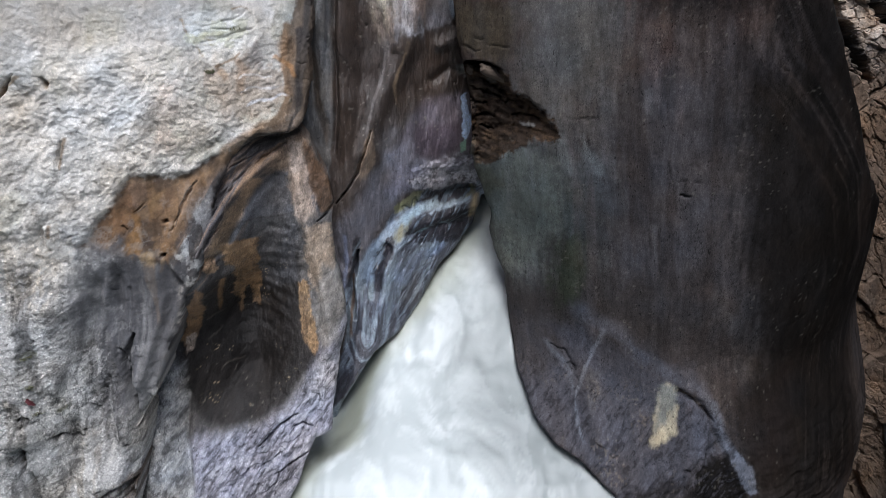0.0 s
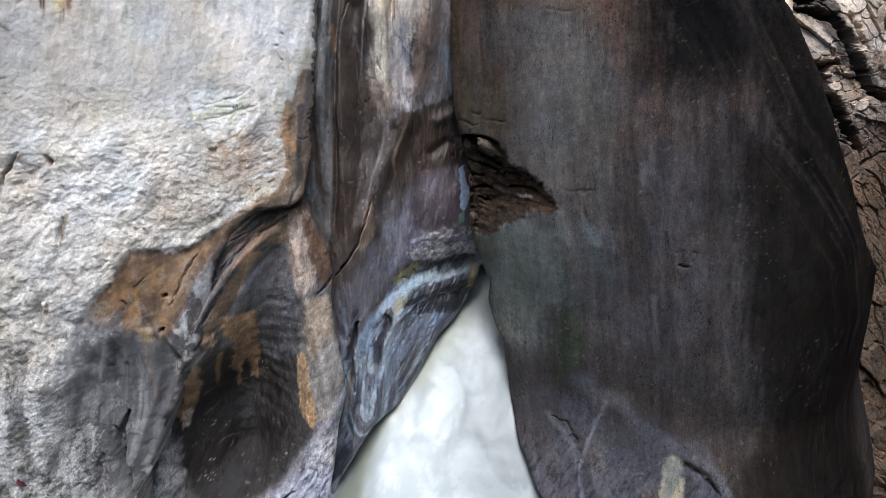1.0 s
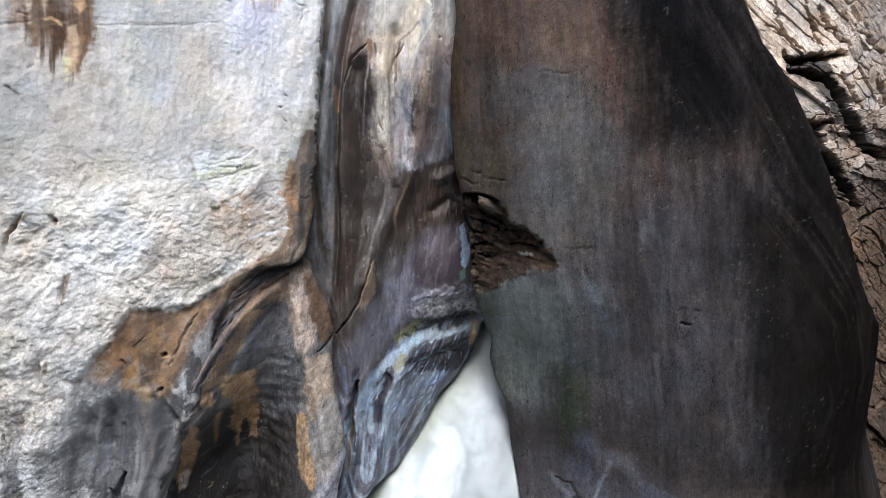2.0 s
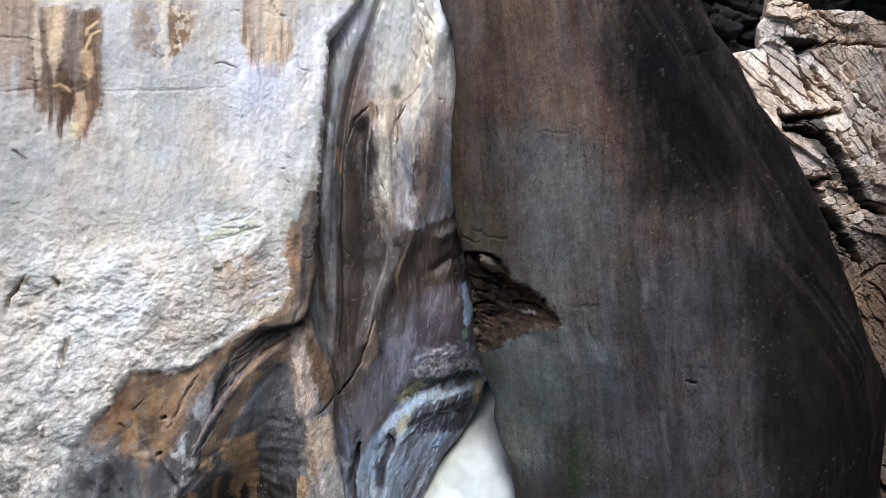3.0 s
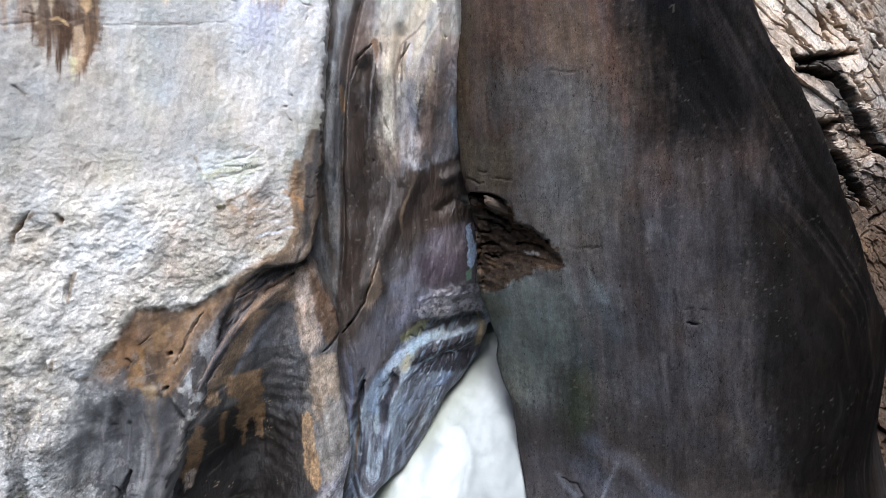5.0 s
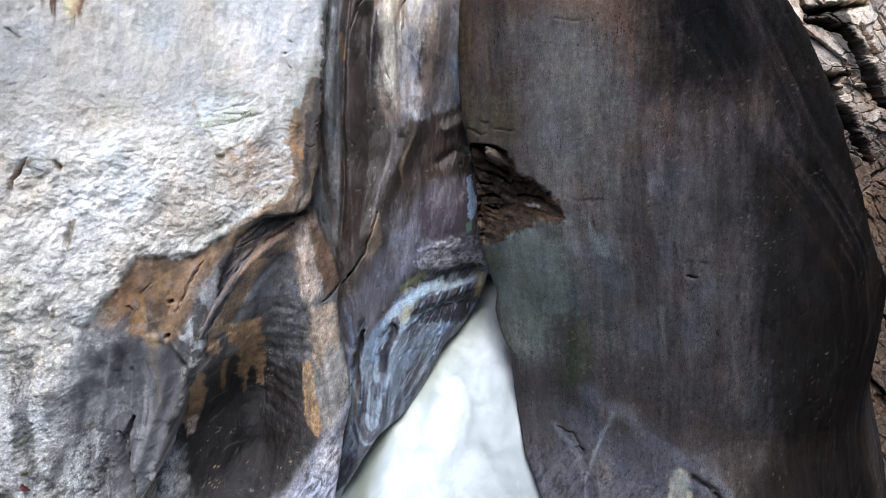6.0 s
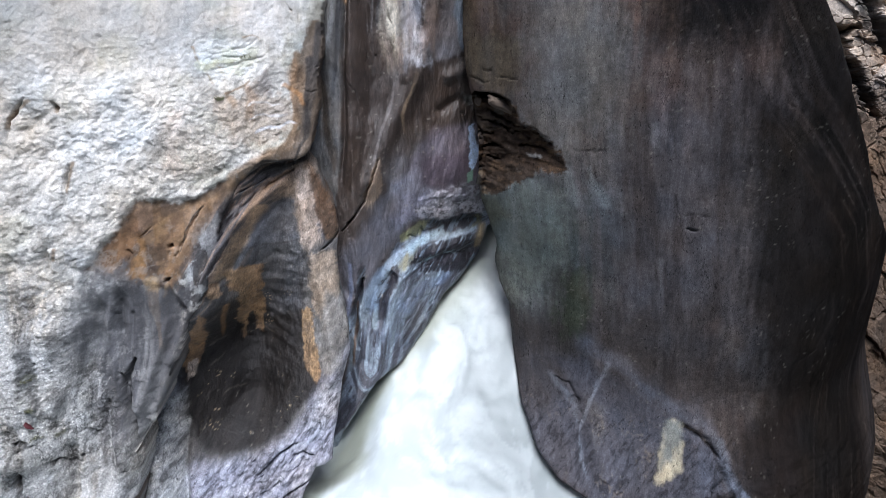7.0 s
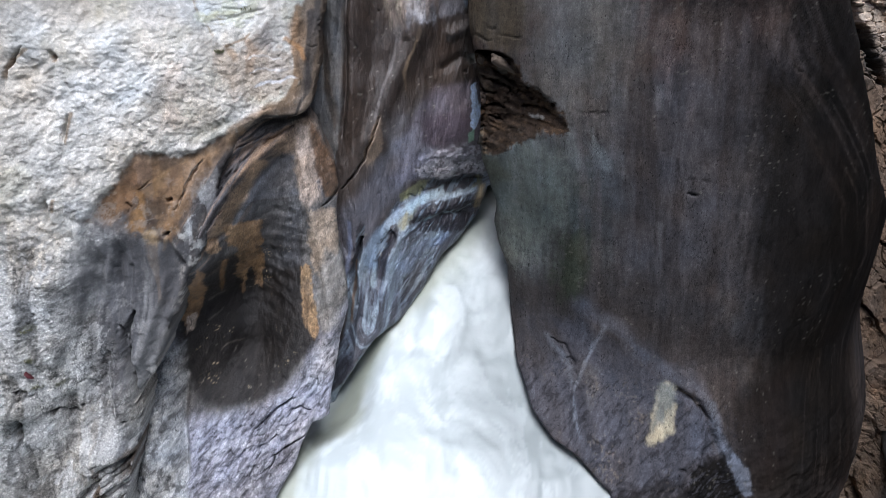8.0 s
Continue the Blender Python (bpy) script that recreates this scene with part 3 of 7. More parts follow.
def lay(colour, mask, tint, amount=1.0):
    m = np.clip(mask * amount, 0, 1)[..., None]
    return colour * (1 - m) + np.array(tint) * m


# ---- materials ----
def rock_material(name, grain, bump, rough, streak=0.25, speck=0.0, spec=0.5, depth=0.02, contrast=0.28, flow=1.0, spark=0.3, seams=0.5, pits=0.5, lean=0.0):
    """Bare rock: its stains and painted shade come from the mesh's 'tint', with grain, painted glints, vertical run-off
    and pits on top.
    """
    m = bpy.data.materials.new(name)
    m.use_nodes = True
    n, l = m.node_tree.nodes, m.node_tree.links
    p = n["Principled BSDF"]
    co = n.new("ShaderNodeTexCoord")
    tint = n.new("ShaderNodeVertexColor")
    tint.layer_name = "tint"

    def noise_node(scale, stretch, detail=6.0, rough_=0.6):
        mp = n.new("ShaderNodeMapping")
        mp.inputs["Scale"].default_value = stretch
        mp.inputs["Rotation"].default_value = (0, lean, 0)
        t = n.new("ShaderNodeTexNoise")
        t.inputs["Scale"].default_value, t.inputs["Detail"].default_value, t.inputs["Roughness"].default_value = scale, detail, rough_
        l.new(co.outputs["Object"], mp.inputs[0])
        l.new(mp.outputs[0], t.inputs["Vector"])
        return t.outputs["Fac"]

    def remap(src, a, b, lo, hi):
        r = n.new("ShaderNodeMapRange")
        for k, v in zip((1, 2, 3, 4), (a, b, lo, hi)):
            r.inputs[k].default_value = v
        l.new(src, r.inputs[0])
        return r.outputs[0]

    def times(a, b):
        t = n.new("ShaderNodeMath")
        t.operation = "MULTIPLY"
        l.new(a, t.inputs[0])
        l.new(b, t.inputs[1])
        return t.outputs[0]

    fine = noise_node(grain, (1, 1, flow))
    broad = noise_node(grain * 0.12, (1, 1, 0.6))
    runs = noise_node(9, (1, 0.4, 0.09))
    sand = noise_node(grain * 3.6, (1, 1, flow), 4.0, 0.7)
    glint = noise_node(grain * 2.1, (1, 1, 0.5 + 0.5 * flow), 2.0, 0.5)
    value = times(times(times(remap(fine, 0.3, 0.7, 1 - contrast, 1 + contrast), remap(broad, 0.3, 0.7, 0.85, 1.15)), remap(runs, 0.35, 0.65, 1 - streak, 1 + streak)), times(remap(sand, 0.3, 0.7, 1 - contrast, 1 + contrast), times(remap(glint, 0.55, 0.68, 1.0, 1 + spark * 1.6), remap(glint, 0.45, 0.32, 1.0, 1 - spark))))
    # hairline seams and small sharp pits
    def ridge(src, width):
        a = n.new("ShaderNodeMath")
        a.operation = "SUBTRACT"
        a.inputs[1].default_value = 0.5
        l.new(src, a.inputs[0])
        b_ = n.new("ShaderNodeMath")
        b_.operation = "ABSOLUTE"
        l.new(a.outputs[0], b_.inputs[0])
        return remap(b_.outputs[0], width * 0.35, width, 1.0, 0.0)

    where = remap(noise_node(2.3, (1, 1, 0.7), 4.0), 0.46, 0.60, 0.0, 1.0)
    seam = times(ridge(noise_node(grain * 0.22, (1, 1, 0.25 + 0.5 * flow), 5.0, 0.62), 0.016), where)
    pit = times(remap(noise_node(grain * 0.9, (1, 1, 0.35 + 0.65 * flow), 2.0, 0.5), 0.655, 0.685, 0.0, 1.0), remap(noise_node(4.0, (1, 1, 1), 3.0), 0.44, 0.60, 0.15, 1.0))
    value = times(value, times(remap(seam, 0, 1, 1.0, 1 - seams), remap(pit, 0, 1, 1.0, 1 - pits)))
    # the tint's fourth value says how rough the surface is there
    calm = n.new("ShaderNodeMix")
    l.new(tint.outputs["Alpha"], calm.inputs[0])
    calm.inputs[2].default_value = 1.0
    l.new(value, calm.inputs[3])
    value = calm.outputs[0]
    mix = n.new("ShaderNodeVectorMath")
    mix.operation = "SCALE"
    l.new(tint.outputs[0], mix.inputs[0])
    l.new(value, mix.inputs["Scale"])
    col = mix.outputs[0]
    if speck:
        dots = n.new("ShaderNodeTexVoronoi")
        dots.inputs["Scale"].default_value = 38
        l.new(co.outputs["Object"], dots.inputs["Vector"])
        gate = times(remap(dots.outputs["Distance"], 0.10, 0.16, speck, 0.0), remap(noise_node(3.0, (1, 1, 1)), 0.5, 0.62, 0, 1))
        over = n.new("ShaderNodeMix")
        over.data_type = "RGBA"
        l.new(gate, over.inputs[0])
        l.new(col, over.inputs[6])
        over.inputs[7].default_value = (0.42, 0.36, 0.28, 1)
        col = over.outputs[2]
    l.new(col, p.inputs["Base Color"])
    l.new(remap(broad, 0.3, 0.7, rough - 0.12, rough + 0.12), p.inputs["Roughness"])
    p.inputs["Specular IOR Level"].default_value = spec
    height = n.new("ShaderNodeMath")
    height.operation = "ADD"
    l.new(fine, height.inputs[0])
    l.new(times(noise_node(grain * 3.1, (1, 1, 1), 3.0), remap(broad, 0.3, 0.7, 0.2, 0.8)), height.inputs[1])
    deep = n.new("ShaderNodeMath")
    deep.operation = "SUBTRACT"
    l.new(height.outputs[0], deep.inputs[0])
    cutin = n.new("ShaderNodeMath")
    cutin.operation = "MAXIMUM"
    l.new(remap(seam, 0, 1, 0, 0.5 * seams), cutin.inputs[0])
    l.new(remap(pit, 0, 1, 0, 0.7 * pits), cutin.inputs[1])
    l.new(cutin.outputs[0], deep.inputs[1])
    height = deep
    b = n.new("ShaderNodeBump")
    b.inputs["Distance"].default_value = depth
    l.new(remap(tint.outputs["Alpha"], 0.0, 1.0, 0.0, bump), b.inputs["Strength"])
    l.new(height.outputs[0], b.inputs["Height"])
    l.new(b.outputs[0], p.inputs["Normal"])
    return m


LIMESTONE = rock_material("pale_limestone", 40, 1.0, 0.9, 0.04, depth=0.03, contrast=0.20, spark=0.34, spec=0.2, seams=0.6, pits=0.6)
SCOURED = rock_material("scoured_rock", 60, 0.6, 0.5, 0.10, spec=0.35, contrast=0.16, flow=0.3, spark=0.3, seams=0.6, pits=0.6, lean=0.45)
FLUTED = rock_material("fluted_rock", 70, 0.45, 0.42, 0.10, spec=0.45, contrast=0.14, flow=0.22, spark=0.22, seams=0.6, pits=0.55, lean=0.12)
DARKWET = rock_material("dark_damp_rock", 60, 0.35, 0.76, 0.10, spec=0.05, contrast=0.12, flow=0.25, spark=0.2, seams=0.45, pits=0.6, lean=-0.08)
BROKEN = rock_material("broken_brown_rock", 30, 0.35, 0.85, 0.05, spec=0.2, contrast=0.16, spark=0.2)


def water_material():
    m = bpy.data.materials.new("white_water")
    m.use_nodes = True
    n, l = m.node_tree.nodes, m.node_tree.links
    p = n["Principled BSDF"]
    foam = n.new("ShaderNodeVertexColor")
    foam.layer_name = "tint"
    co = n.new("ShaderNodeTexCoord")
    t = n.new("ShaderNodeTexNoise")
    t.inputs["Scale"].default_value, t.inputs["Detail"].default_value = 7, 5
    l.new(co.outputs["Object"], t.inputs["Vector"])
    b = n.new("ShaderNodeBump")
    b.inputs["Strength"].default_value, b.inputs["Distance"].default_value = 0.12, 0.04
    l.new(t.outputs["Fac"], b.inputs["Height"])
    l.new(b.outputs[0], p.inputs["Normal"])
    l.new(foam.outputs[0], p.inputs["Base Color"])
    p.inputs["Roughness"].default_value = 0.45
    p.inputs["Subsurface Weight"].default_value = 0.15
    p.inputs["Subsurface Radius"].default_value = (0.05, 0.06, 0.06)
    return m


WATER = water_material()


def plain(name, colour, rough=0.6, noisy=0.25, scale=60):
    m = bpy.data.materials.new(name)
    m.use_nodes = True
    n, l = m.node_tree.nodes, m.node_tree.links
    p = n["Principled BSDF"]
    t = n.new("ShaderNodeTexNoise")
    t.inputs["Scale"].default_value = scale
    r = n.new("ShaderNodeMix")
    r.data_type = "RGBA"
    l.new(t.outputs["Fac"], r.inputs[0])
    r.inputs[6].default_value = (*[c * (1 - noisy) for c in colour], 1)
    r.inputs[7].default_value = (*[min(1, c * (1 + noisy)) for c in colour], 1)
    l.new(r.outputs[2], p.inputs["Base Color"])
    p.inputs["Roughness"].default_value = rough
    return m


# ---- building rock sheets ----
def mesh_object(name, verts, faces, material, tint=None, parent=None):
    me = bpy.data.meshes.new(name)
    me.vertices.add(len(verts))
    me.vertices.foreach_set("co", np.ascontiguousarray(verts, np.float32).ravel())
    me.loops.add(faces.size)
    me.polygons.add(len(faces))
    me.loops.foreach_set("vertex_index", faces.astype(np.int32).ravel())
    me.polygons.foreach_set("loop_start", np.arange(0, faces.size, faces.shape[1], dtype=np.int32))
    me.update(calc_edges=True)
    me.validate()
    me.shade_smooth()
    me.materials.append(material)
    if tint is not None:
        layer = me.color_attributes.new("tint", "FLOAT_COLOR", "POINT")
        layer.data.foreach_set("color", np.c_[np.clip(tint[:, :3], 0.004, 0.95), tint[:, 3] if tint.shape[1] > 3 else np.ones(len(tint))].astype(np.float32).ravel())
    ob = new(name, me)
    ob.parent = parent
    return ob


def rock_sheet(name, outline, face, tint, material, step, roll=0.12, back=1.1, ragged=0.02, recede=0.0, span=None):
    """A rock mass: its face over (x, z) inside an outline, rounded over at the border and carried back behind it."""
    pts = np.array(outline)
    (x0, z0), (x1, z1) = span or (pts.min(0) - 0.3, pts.max(0) + 0.3)
    x, z = np.meshgrid(np.arange(x0, x1, step), np.arange(z0, z1, step))
    d = inside(x + ragged * fbm(x * 7, z * 7, 4, 91), z + ragged * fbm(x * 7 + 40, z * 7, 4, 92), outline)
    # border cells slide onto the outline, so that the edge runs clean
    gz, gx = np.gradient(d, step)
    near = (d > -1.45 * step) & (d < 0.35 * step)
    pull = np.where(d < 0.35 * step, d, 0) / np.maximum(np.hypot(gx, gz), 0.5) ** 2
    keep = d > -step * 4.2
    out = np.clip((-d - 1.45 * step) / (step * 2.5), 0, 1)
    x, z, d = x - pull * gx, z - pull * gz, np.where(near, 0, d)
    k = np.clip(d / roll, 0, 1)
    y = face(x, z) + roll * (1 - np.sqrt(np.clip(1 - (1 - k) ** 2, 0, 1)))
    y = y + back * out
    idx = np.full(x.shape, -1)
    quad = keep[:-1, :-1] & keep[1:, :-1] & keep[:-1, 1:] & keep[1:, 1:]
    used = np.zeros(x.shape, bool)
    for a, b in ((0, 0), (1, 0), (0, 1), (1, 1)):
        used[a:a + quad.shape[0], b:b + quad.shape[1]] |= quad
    idx[used] = np.arange(used.sum())
    faces = np.stack([idx[:-1, :-1][quad], idx[:-1, 1:][quad], idx[1:, 1:][quad], idx[1:, :-1][quad]], 1)
    # the flanks behind the border recede to one side
    verts = np.stack([(x + recede * back * out)[used], y[used], z[used]], 1)
    return mesh_object(name, verts, faces, material, tint(x[used], z[used]))


# ---- the rock faces ----
def tint_pale(x, z):
    c = np.zeros((len(x), 3)) + np.array((0.485, 0.467, 0.441)) + 0.12 * smooth(3.5, 2.9, z)[:, None]
    low = smooth(3.9, 2.3, z)
    # weathered grey and cream mottling, stronger low down
    c = lay(c, smooth(-0.05, 0.45, fbm(x * 3.2, z * 2.6, 6, 101, 0.62)), (0.35, 0.335, 0.31), 0.2 + 0.28 * low)
    c = lay(c, smooth(0.10, 0.34, fbm(x * 12, z * 9, 6, 102, 0.7)), (0.24, 0.23, 0.21), 0.18 + 0.34 * low)
    c = lay(c, smooth(0.10, 0.5, fbm(x * 2.0 + 4, z * 2.0, 4, 103)), (0.52, 0.46, 0.38), 0.35)
    c = lay(c, smooth(0.12, 0.4, fbm(x * 4 + 9, z * 4, 5, 104)), (0.33, 0.35, 0.27), 0.30)
    c = lay(c, region(x, z, [(-2.702, 5.141), (-1.666, 5.383), (-1.519, 3.875), (-1.744, 3.441), (-2.661, 3.557)], 0.2, 0.15, 3, 83, 0.1), (0.41, 0.402, 0.392), 0.6)
    c = lay(c, region(x, z, [(-1.430, 4.695), (-1.193, 4.968), (-0.752, 5.036), (-0.846, 4.415), (-0.967, 3.876), (-1.135, 3.478), (-1.391, 3.607), (-1.495, 4.183)], 0.10, 0.1, 4, 84, 0.1), (0.66, 0.66, 0.67), 0.75)
    c = lay(c, region(x, z, [(-2.284, 3.405), (-1.662, 3.507), (-1.733, 3.054), (-1.935, 2.800), (-2.230, 2.905)], 0.15, 0.15, 4, 85, 0.1), (0.74, 0.73, 0.72), 0.6)
    # grey lower apron
    c = lay(c, region(x, z, [(-2.87, 1.922), (-2.402, 1.941), (-2.233, 1.748), (-2.251, 1.563), (-2.325, 1.411), (-2.406, 1.225), (-2.264, 1.199), (-1.99, 1.111), (-1.978, 0.061), (-2.962, 0.56)], 0.12, 0.12, 4, 9), (0.25, 0.248, 0.245), 0.7)
    c = lay(c, smooth(0.05, 0.35, fbm(x * 14, z * 11, 5, 105, 0.65)) * smooth(1.75, 1.3, z), (0.46, 0.46, 0.46), 0.5)
    c = lay(c, region(x, z, [(-2.384, 1.561), (-2.297, 1.704), (-2.251, 1.563), (-2.319, 1.401), (-2.379, 1.247), (-2.427, 1.271)], 0.04, 0.06, 6, 22), (0.72, 0.71, 0.70), 0.8)
    c = lay(c, region(x, z, [(-2.19, 2.156), (-1.992, 2.185), (-1.798, 1.994), (-1.716, 1.769), (-1.779, 1.507), (-1.873, 1.232), (-1.985, 1.089), (-2.14, 1.144), (-2.202, 1.505), (-2.228, 1.814)], 0.05, 0.04, 5, 2), (0.125, 0.125, 0.135), 0.95)
    c = lay(c, region(x, z, [(-2.192, 1.498), (-2.061, 1.492), (-2.002, 1.154), (-1.995, 0.719), (-2.169, 0.73), (-2.24, 1.152)], 0.07, 0.05, 4, 24), (0.17, 0.17, 0.185), 0.8)
    c = lay(c, region(x, z, [(-2.058, 2.197), (-1.9, 2.166), (-1.898, 1.597), (-2.028, 1.543), (-2.092, 1.814)], 0.06, 0.04, 4, 5), (0.055, 0.05, 0.053), 0.85)
    c = lay(c, run(x, z, [(-2.113, 2.099), (-2.162, 1.832), (-2.142, 1.62), (-2.133, 1.401)], 0.05, 0.7, 0.03, 25, 0.2), (0.26, 0.26, 0.28), 0.7)
    c = lay(c, run(x, z, [(-1.854, 1.649), (-1.893, 1.511), (-1.937, 1.335)], 0.05, 0.7, 0.03, 26, 0.2), (0.30, 0.29, 0.29), 0.6)
    c = lay(c, region(x, z, [(-1.212, 2.73), (-1.4, 2.722), (-1.62, 2.611), (-1.776, 2.506), (-1.823, 1.986), (-1.818, 1.649), (-1.698, 1.512), (-1.153, 1.966), (-1.146, 2.669)], 0.012, 0.02, 7, 45), (0.115, 0.10, 0.09))
    # ochre field under the pale skin
    c = lay(c, region(x, z, [(-1.463, 2.698), (-1.556, 2.657), (-1.627, 2.585), (-1.721, 2.58), (-1.808, 2.604), (-1.928, 2.624), (-1.981, 2.53), (-2.066, 2.406), (-2.125, 2.323), (-2.179, 2.238), (-2.059, 2.163), (-1.901, 2.095), (-1.799, 1.975), (-1.699, 2.132), (-1.602, 2.376), (-1.47, 2.531), (-1.406, 2.635)], 0.014, 0.02, 7, 3), (0.122, 0.084, 0.058))
    field = region(x, z, [(-1.463, 2.698), (-1.721, 2.58), (-1.928, 2.624), (-2.066, 2.406), (-2.179, 2.238), (-1.905, 2.057), (-1.8, 1.956), (-1.602, 2.376), (-1.406, 2.635)], 0.02, 0.03, 7, 71)
    c = lay(c, field * smooth(0.05, 0.4, fbm(x * 13, z * 15, 5, 106, 0.6)), (0.26, 0.175, 0.105), 0.6)
    c = lay(c, field * smooth(0.05, 0.4, fbm(x * 9 + 3, z * 7, 5, 107, 0.6)), (0.075, 0.055, 0.045), 0.75)
    c = lay(c, region(x, z, [(-2.18, 2.224), (-2.071, 2.25), (-1.966, 2.179), (-1.899, 2.056), (-1.8, 1.956), (-1.756, 1.639), (-1.879, 1.299), (-2.062, 1.24), (-2.202, 1.505), (-2.222, 1.88)], 0.05, 0.05, 6, 72, 0.14), (0.11, 0.108, 0.115), 0.85)
    c = lay(c, region(x, z, [(-1.899, 2.454), (-1.776, 2.506), (-1.808, 2.35), (-1.917, 2.368)], 0.03, 0.06, 7, 4), (0.29, 0.18, 0.09), 0.8)
    c = lay(c, region(x, z, [(-1.689, 2.531), (-1.516, 2.59), (-1.635, 2.378), (-1.728, 2.173), (-1.789, 2.073), (-1.753, 2.323)], 0.03, 0.05, 6, 27), (0.30, 0.19, 0.105), 0.85)
    c = lay(c, region(x, z, [(-2.014, 2.413), (-1.915, 2.386), (-1.964, 2.25), (-2.07, 2.2), (-2.111, 2.256)], 0.03, 0.06, 7, 28), (0.22, 0.13, 0.07), 0.7)
    c = lay(c, run(x, z, [(-1.917, 2.368), (-1.953, 2.177), (-1.943, 2.103)], 0.04, 0.6, 0.04, 29, 0.2), (0.28, 0.16, 0.07), 0.8)
    c = lay(c, run(x, z, [(-1.878, 2.109), (-1.871, 1.981), (-1.85, 1.796), (-1.818, 1.613)], 0.035, 0.3, 0.012, 6, 0.65), (0.33, 0.245, 0.155), 0.95)
    c = lay(c, run(x, z, [(-1.809, 2.059), (-1.82, 1.985)], 0.025, 0.3, 0.01, 30, 0.3), (0.33, 0.24, 0.15), 0.9)
    c = lay(c, run(x, z, [(-1.423, 2.618), (-1.522, 2.406), (-1.603, 2.122), (-1.705, 1.872), (-1.732, 1.633)], 0.07, 0.6, 0.02, 31, 0.1), (0.085, 0.08, 0.083), 0.85)
    c = lay(c, region(x, z, [(-1.342, 2.699), (-1.432, 2.626), (-1.518, 2.481), (-1.616, 2.325), (-1.684, 2.13), (-1.798, 1.994), (-1.794, 1.672), (-1.697, 1.55), (-1.512, 1.807), (-1.381, 2.164), (-1.312, 2.46), (-1.212, 2.675)], 0.015, 0.02, 7, 46), (0.10, 0.095, 0.095), 0.9)
    c = lay(c, run(x, z, [(-1.47, 2.531), (-1.563, 2.301), (-1.636, 2.088), (-1.684, 1.948)], 0.022, 0.5, 0.02, 47, 0.0), (0.22, 0.16, 0.11), 0.7)
    c = lay(c, region(x, z, [(-2.277, 2.137), (-2.052, 2.081), (-2.188, 1.634), (-2.286, 1.393), (-2.379, 1.346), (-2.338, 1.710)], 0.06, 0.08, 5, 86, 0.06), (0.68, 0.67, 0.66), 0.75)
    for k, path in enumerate(([(-2.047, 1.525), (-2.031, 1.378), (-2.006, 1.200), (-1.983, 1.078)], [(-2.205, 1.967), (-2.236, 1.665), (-2.283, 1.386)], [(-2.078, 1.923), (-2.096, 1.609), (-2.084, 1.321)], [(-1.799, 1.934), (-1.812, 1.722), (-1.823, 1.477)])):
        c = lay(c, run(x, z, path, 0.012, 0.7, 0.02, 87 + k, 0.2), (0.06, 0.058, 0.06), 0.65)
    band = region(x, z, [(-1.390, 2.667), (-1.517, 2.552), (-1.632, 2.369), (-1.701, 2.186), (-1.759, 1.996), (-1.797, 1.785), (-1.688, 1.839), (-1.634, 2.049), (-1.547, 2.259), (-1.444, 2.437), (-1.346, 2.585)], 0.03, 0.02, 6, 96, 0.03)
    c = lay(c, band, (0.0933, 0.0844, 0.0844), 0.85)
    c = lay(c, band * smooth(0.03, 0.25, fbm((x * 0.87 - z * 0.5) * 34, (x * 0.5 + z * 0.87) * 3, 4, 161, 0.6)), (0.2675, 0.1838, 0.1286), 0.6)
    c = lay(c, band * smooth(-0.03, -0.25, fbm((x * 0.87 - z * 0.5) * 34, (x * 0.5 + z * 0.87) * 3, 4, 161, 0.6)), (0.0361, 0.0323, 0.0336), 0.6)
    c = lay(c, region(x, z, [(-1.778, 2.509), (-1.622, 2.561), (-1.560, 2.548), (-1.649, 2.364), (-1.723, 2.192), (-1.800, 2.151), (-1.825, 2.337)], 0.06, 0.04, 5, 97), (0.3210, 0.1907, 0.1076), 0.45)
    c = lay(c, region(x, z, [(-1.973, 2.561), (-1.832, 2.552), (-1.867, 2.345), (-1.991, 2.296), (-2.085, 2.245), (-2.097, 2.349)], 0.06, 0.05, 6, 98), (0.1457, 0.0802, 0.0416), 0.55)
    for k, path in enumerate(([(-1.592, 2.540), (-1.643, 2.480), (-1.697, 2.384), (-1.728, 2.287), (-1.747, 2.231)], [(-1.868, 2.440), (-1.894, 2.416), (-1.931, 2.393)])):
        c = lay(c, run(x, z, path, 0.005, 0.6, 0.02, 99 + k, 0.1), (0.03, 0.022, 0.018), 0.8)
    # tan scar and brown lip at the corner
    c = lay(c, region(x, z, [(-1.509, 3.213), (-1.387, 3.229), (-1.29, 3.384), (-1.221, 3.205), (-1.08, 3.19), (-1.084, 2.998), (-1.165, 2.911), (-1.333, 2.907), (-1.441, 2.931)], 0.03, 0.05, 7, 7, 0.05), (0.44, 0.37, 0.31), 0.7)
    c = lay(c, region(x, z, [(-1.29, 3.384), (-1.22, 3.437), (-1.221, 3.205), (-1.293, 3.224)], 0.02, 0.03, 7, 32), (0.30, 0.27, 0.25), 0.8)
    c = lay(c, run(x, z, [(-1.052, 3.476), (-1.08, 3.256), (-1.067, 3.035), (-1.108, 2.889), (-1.239, 2.81), (-1.386, 2.709), (-1.484, 2.606)], 0.045, 0.5, 0.02, 8, 0.0), (0.22, 0.15, 0.095), 0.9)
    c = lay(c, region(x, z, [(-0.967, 3.723), (-1.04, 3.491), (-1.076, 3.216), (-1.05, 3.039), (-1.082, 2.868), (-1.192, 2.832), (-1.13, 2.688), (-0.705, 2.698), (-0.69, 3.718)], 0.012, 0.02, 8, 48), (0.15, 0.11, 0.08), 0.9)
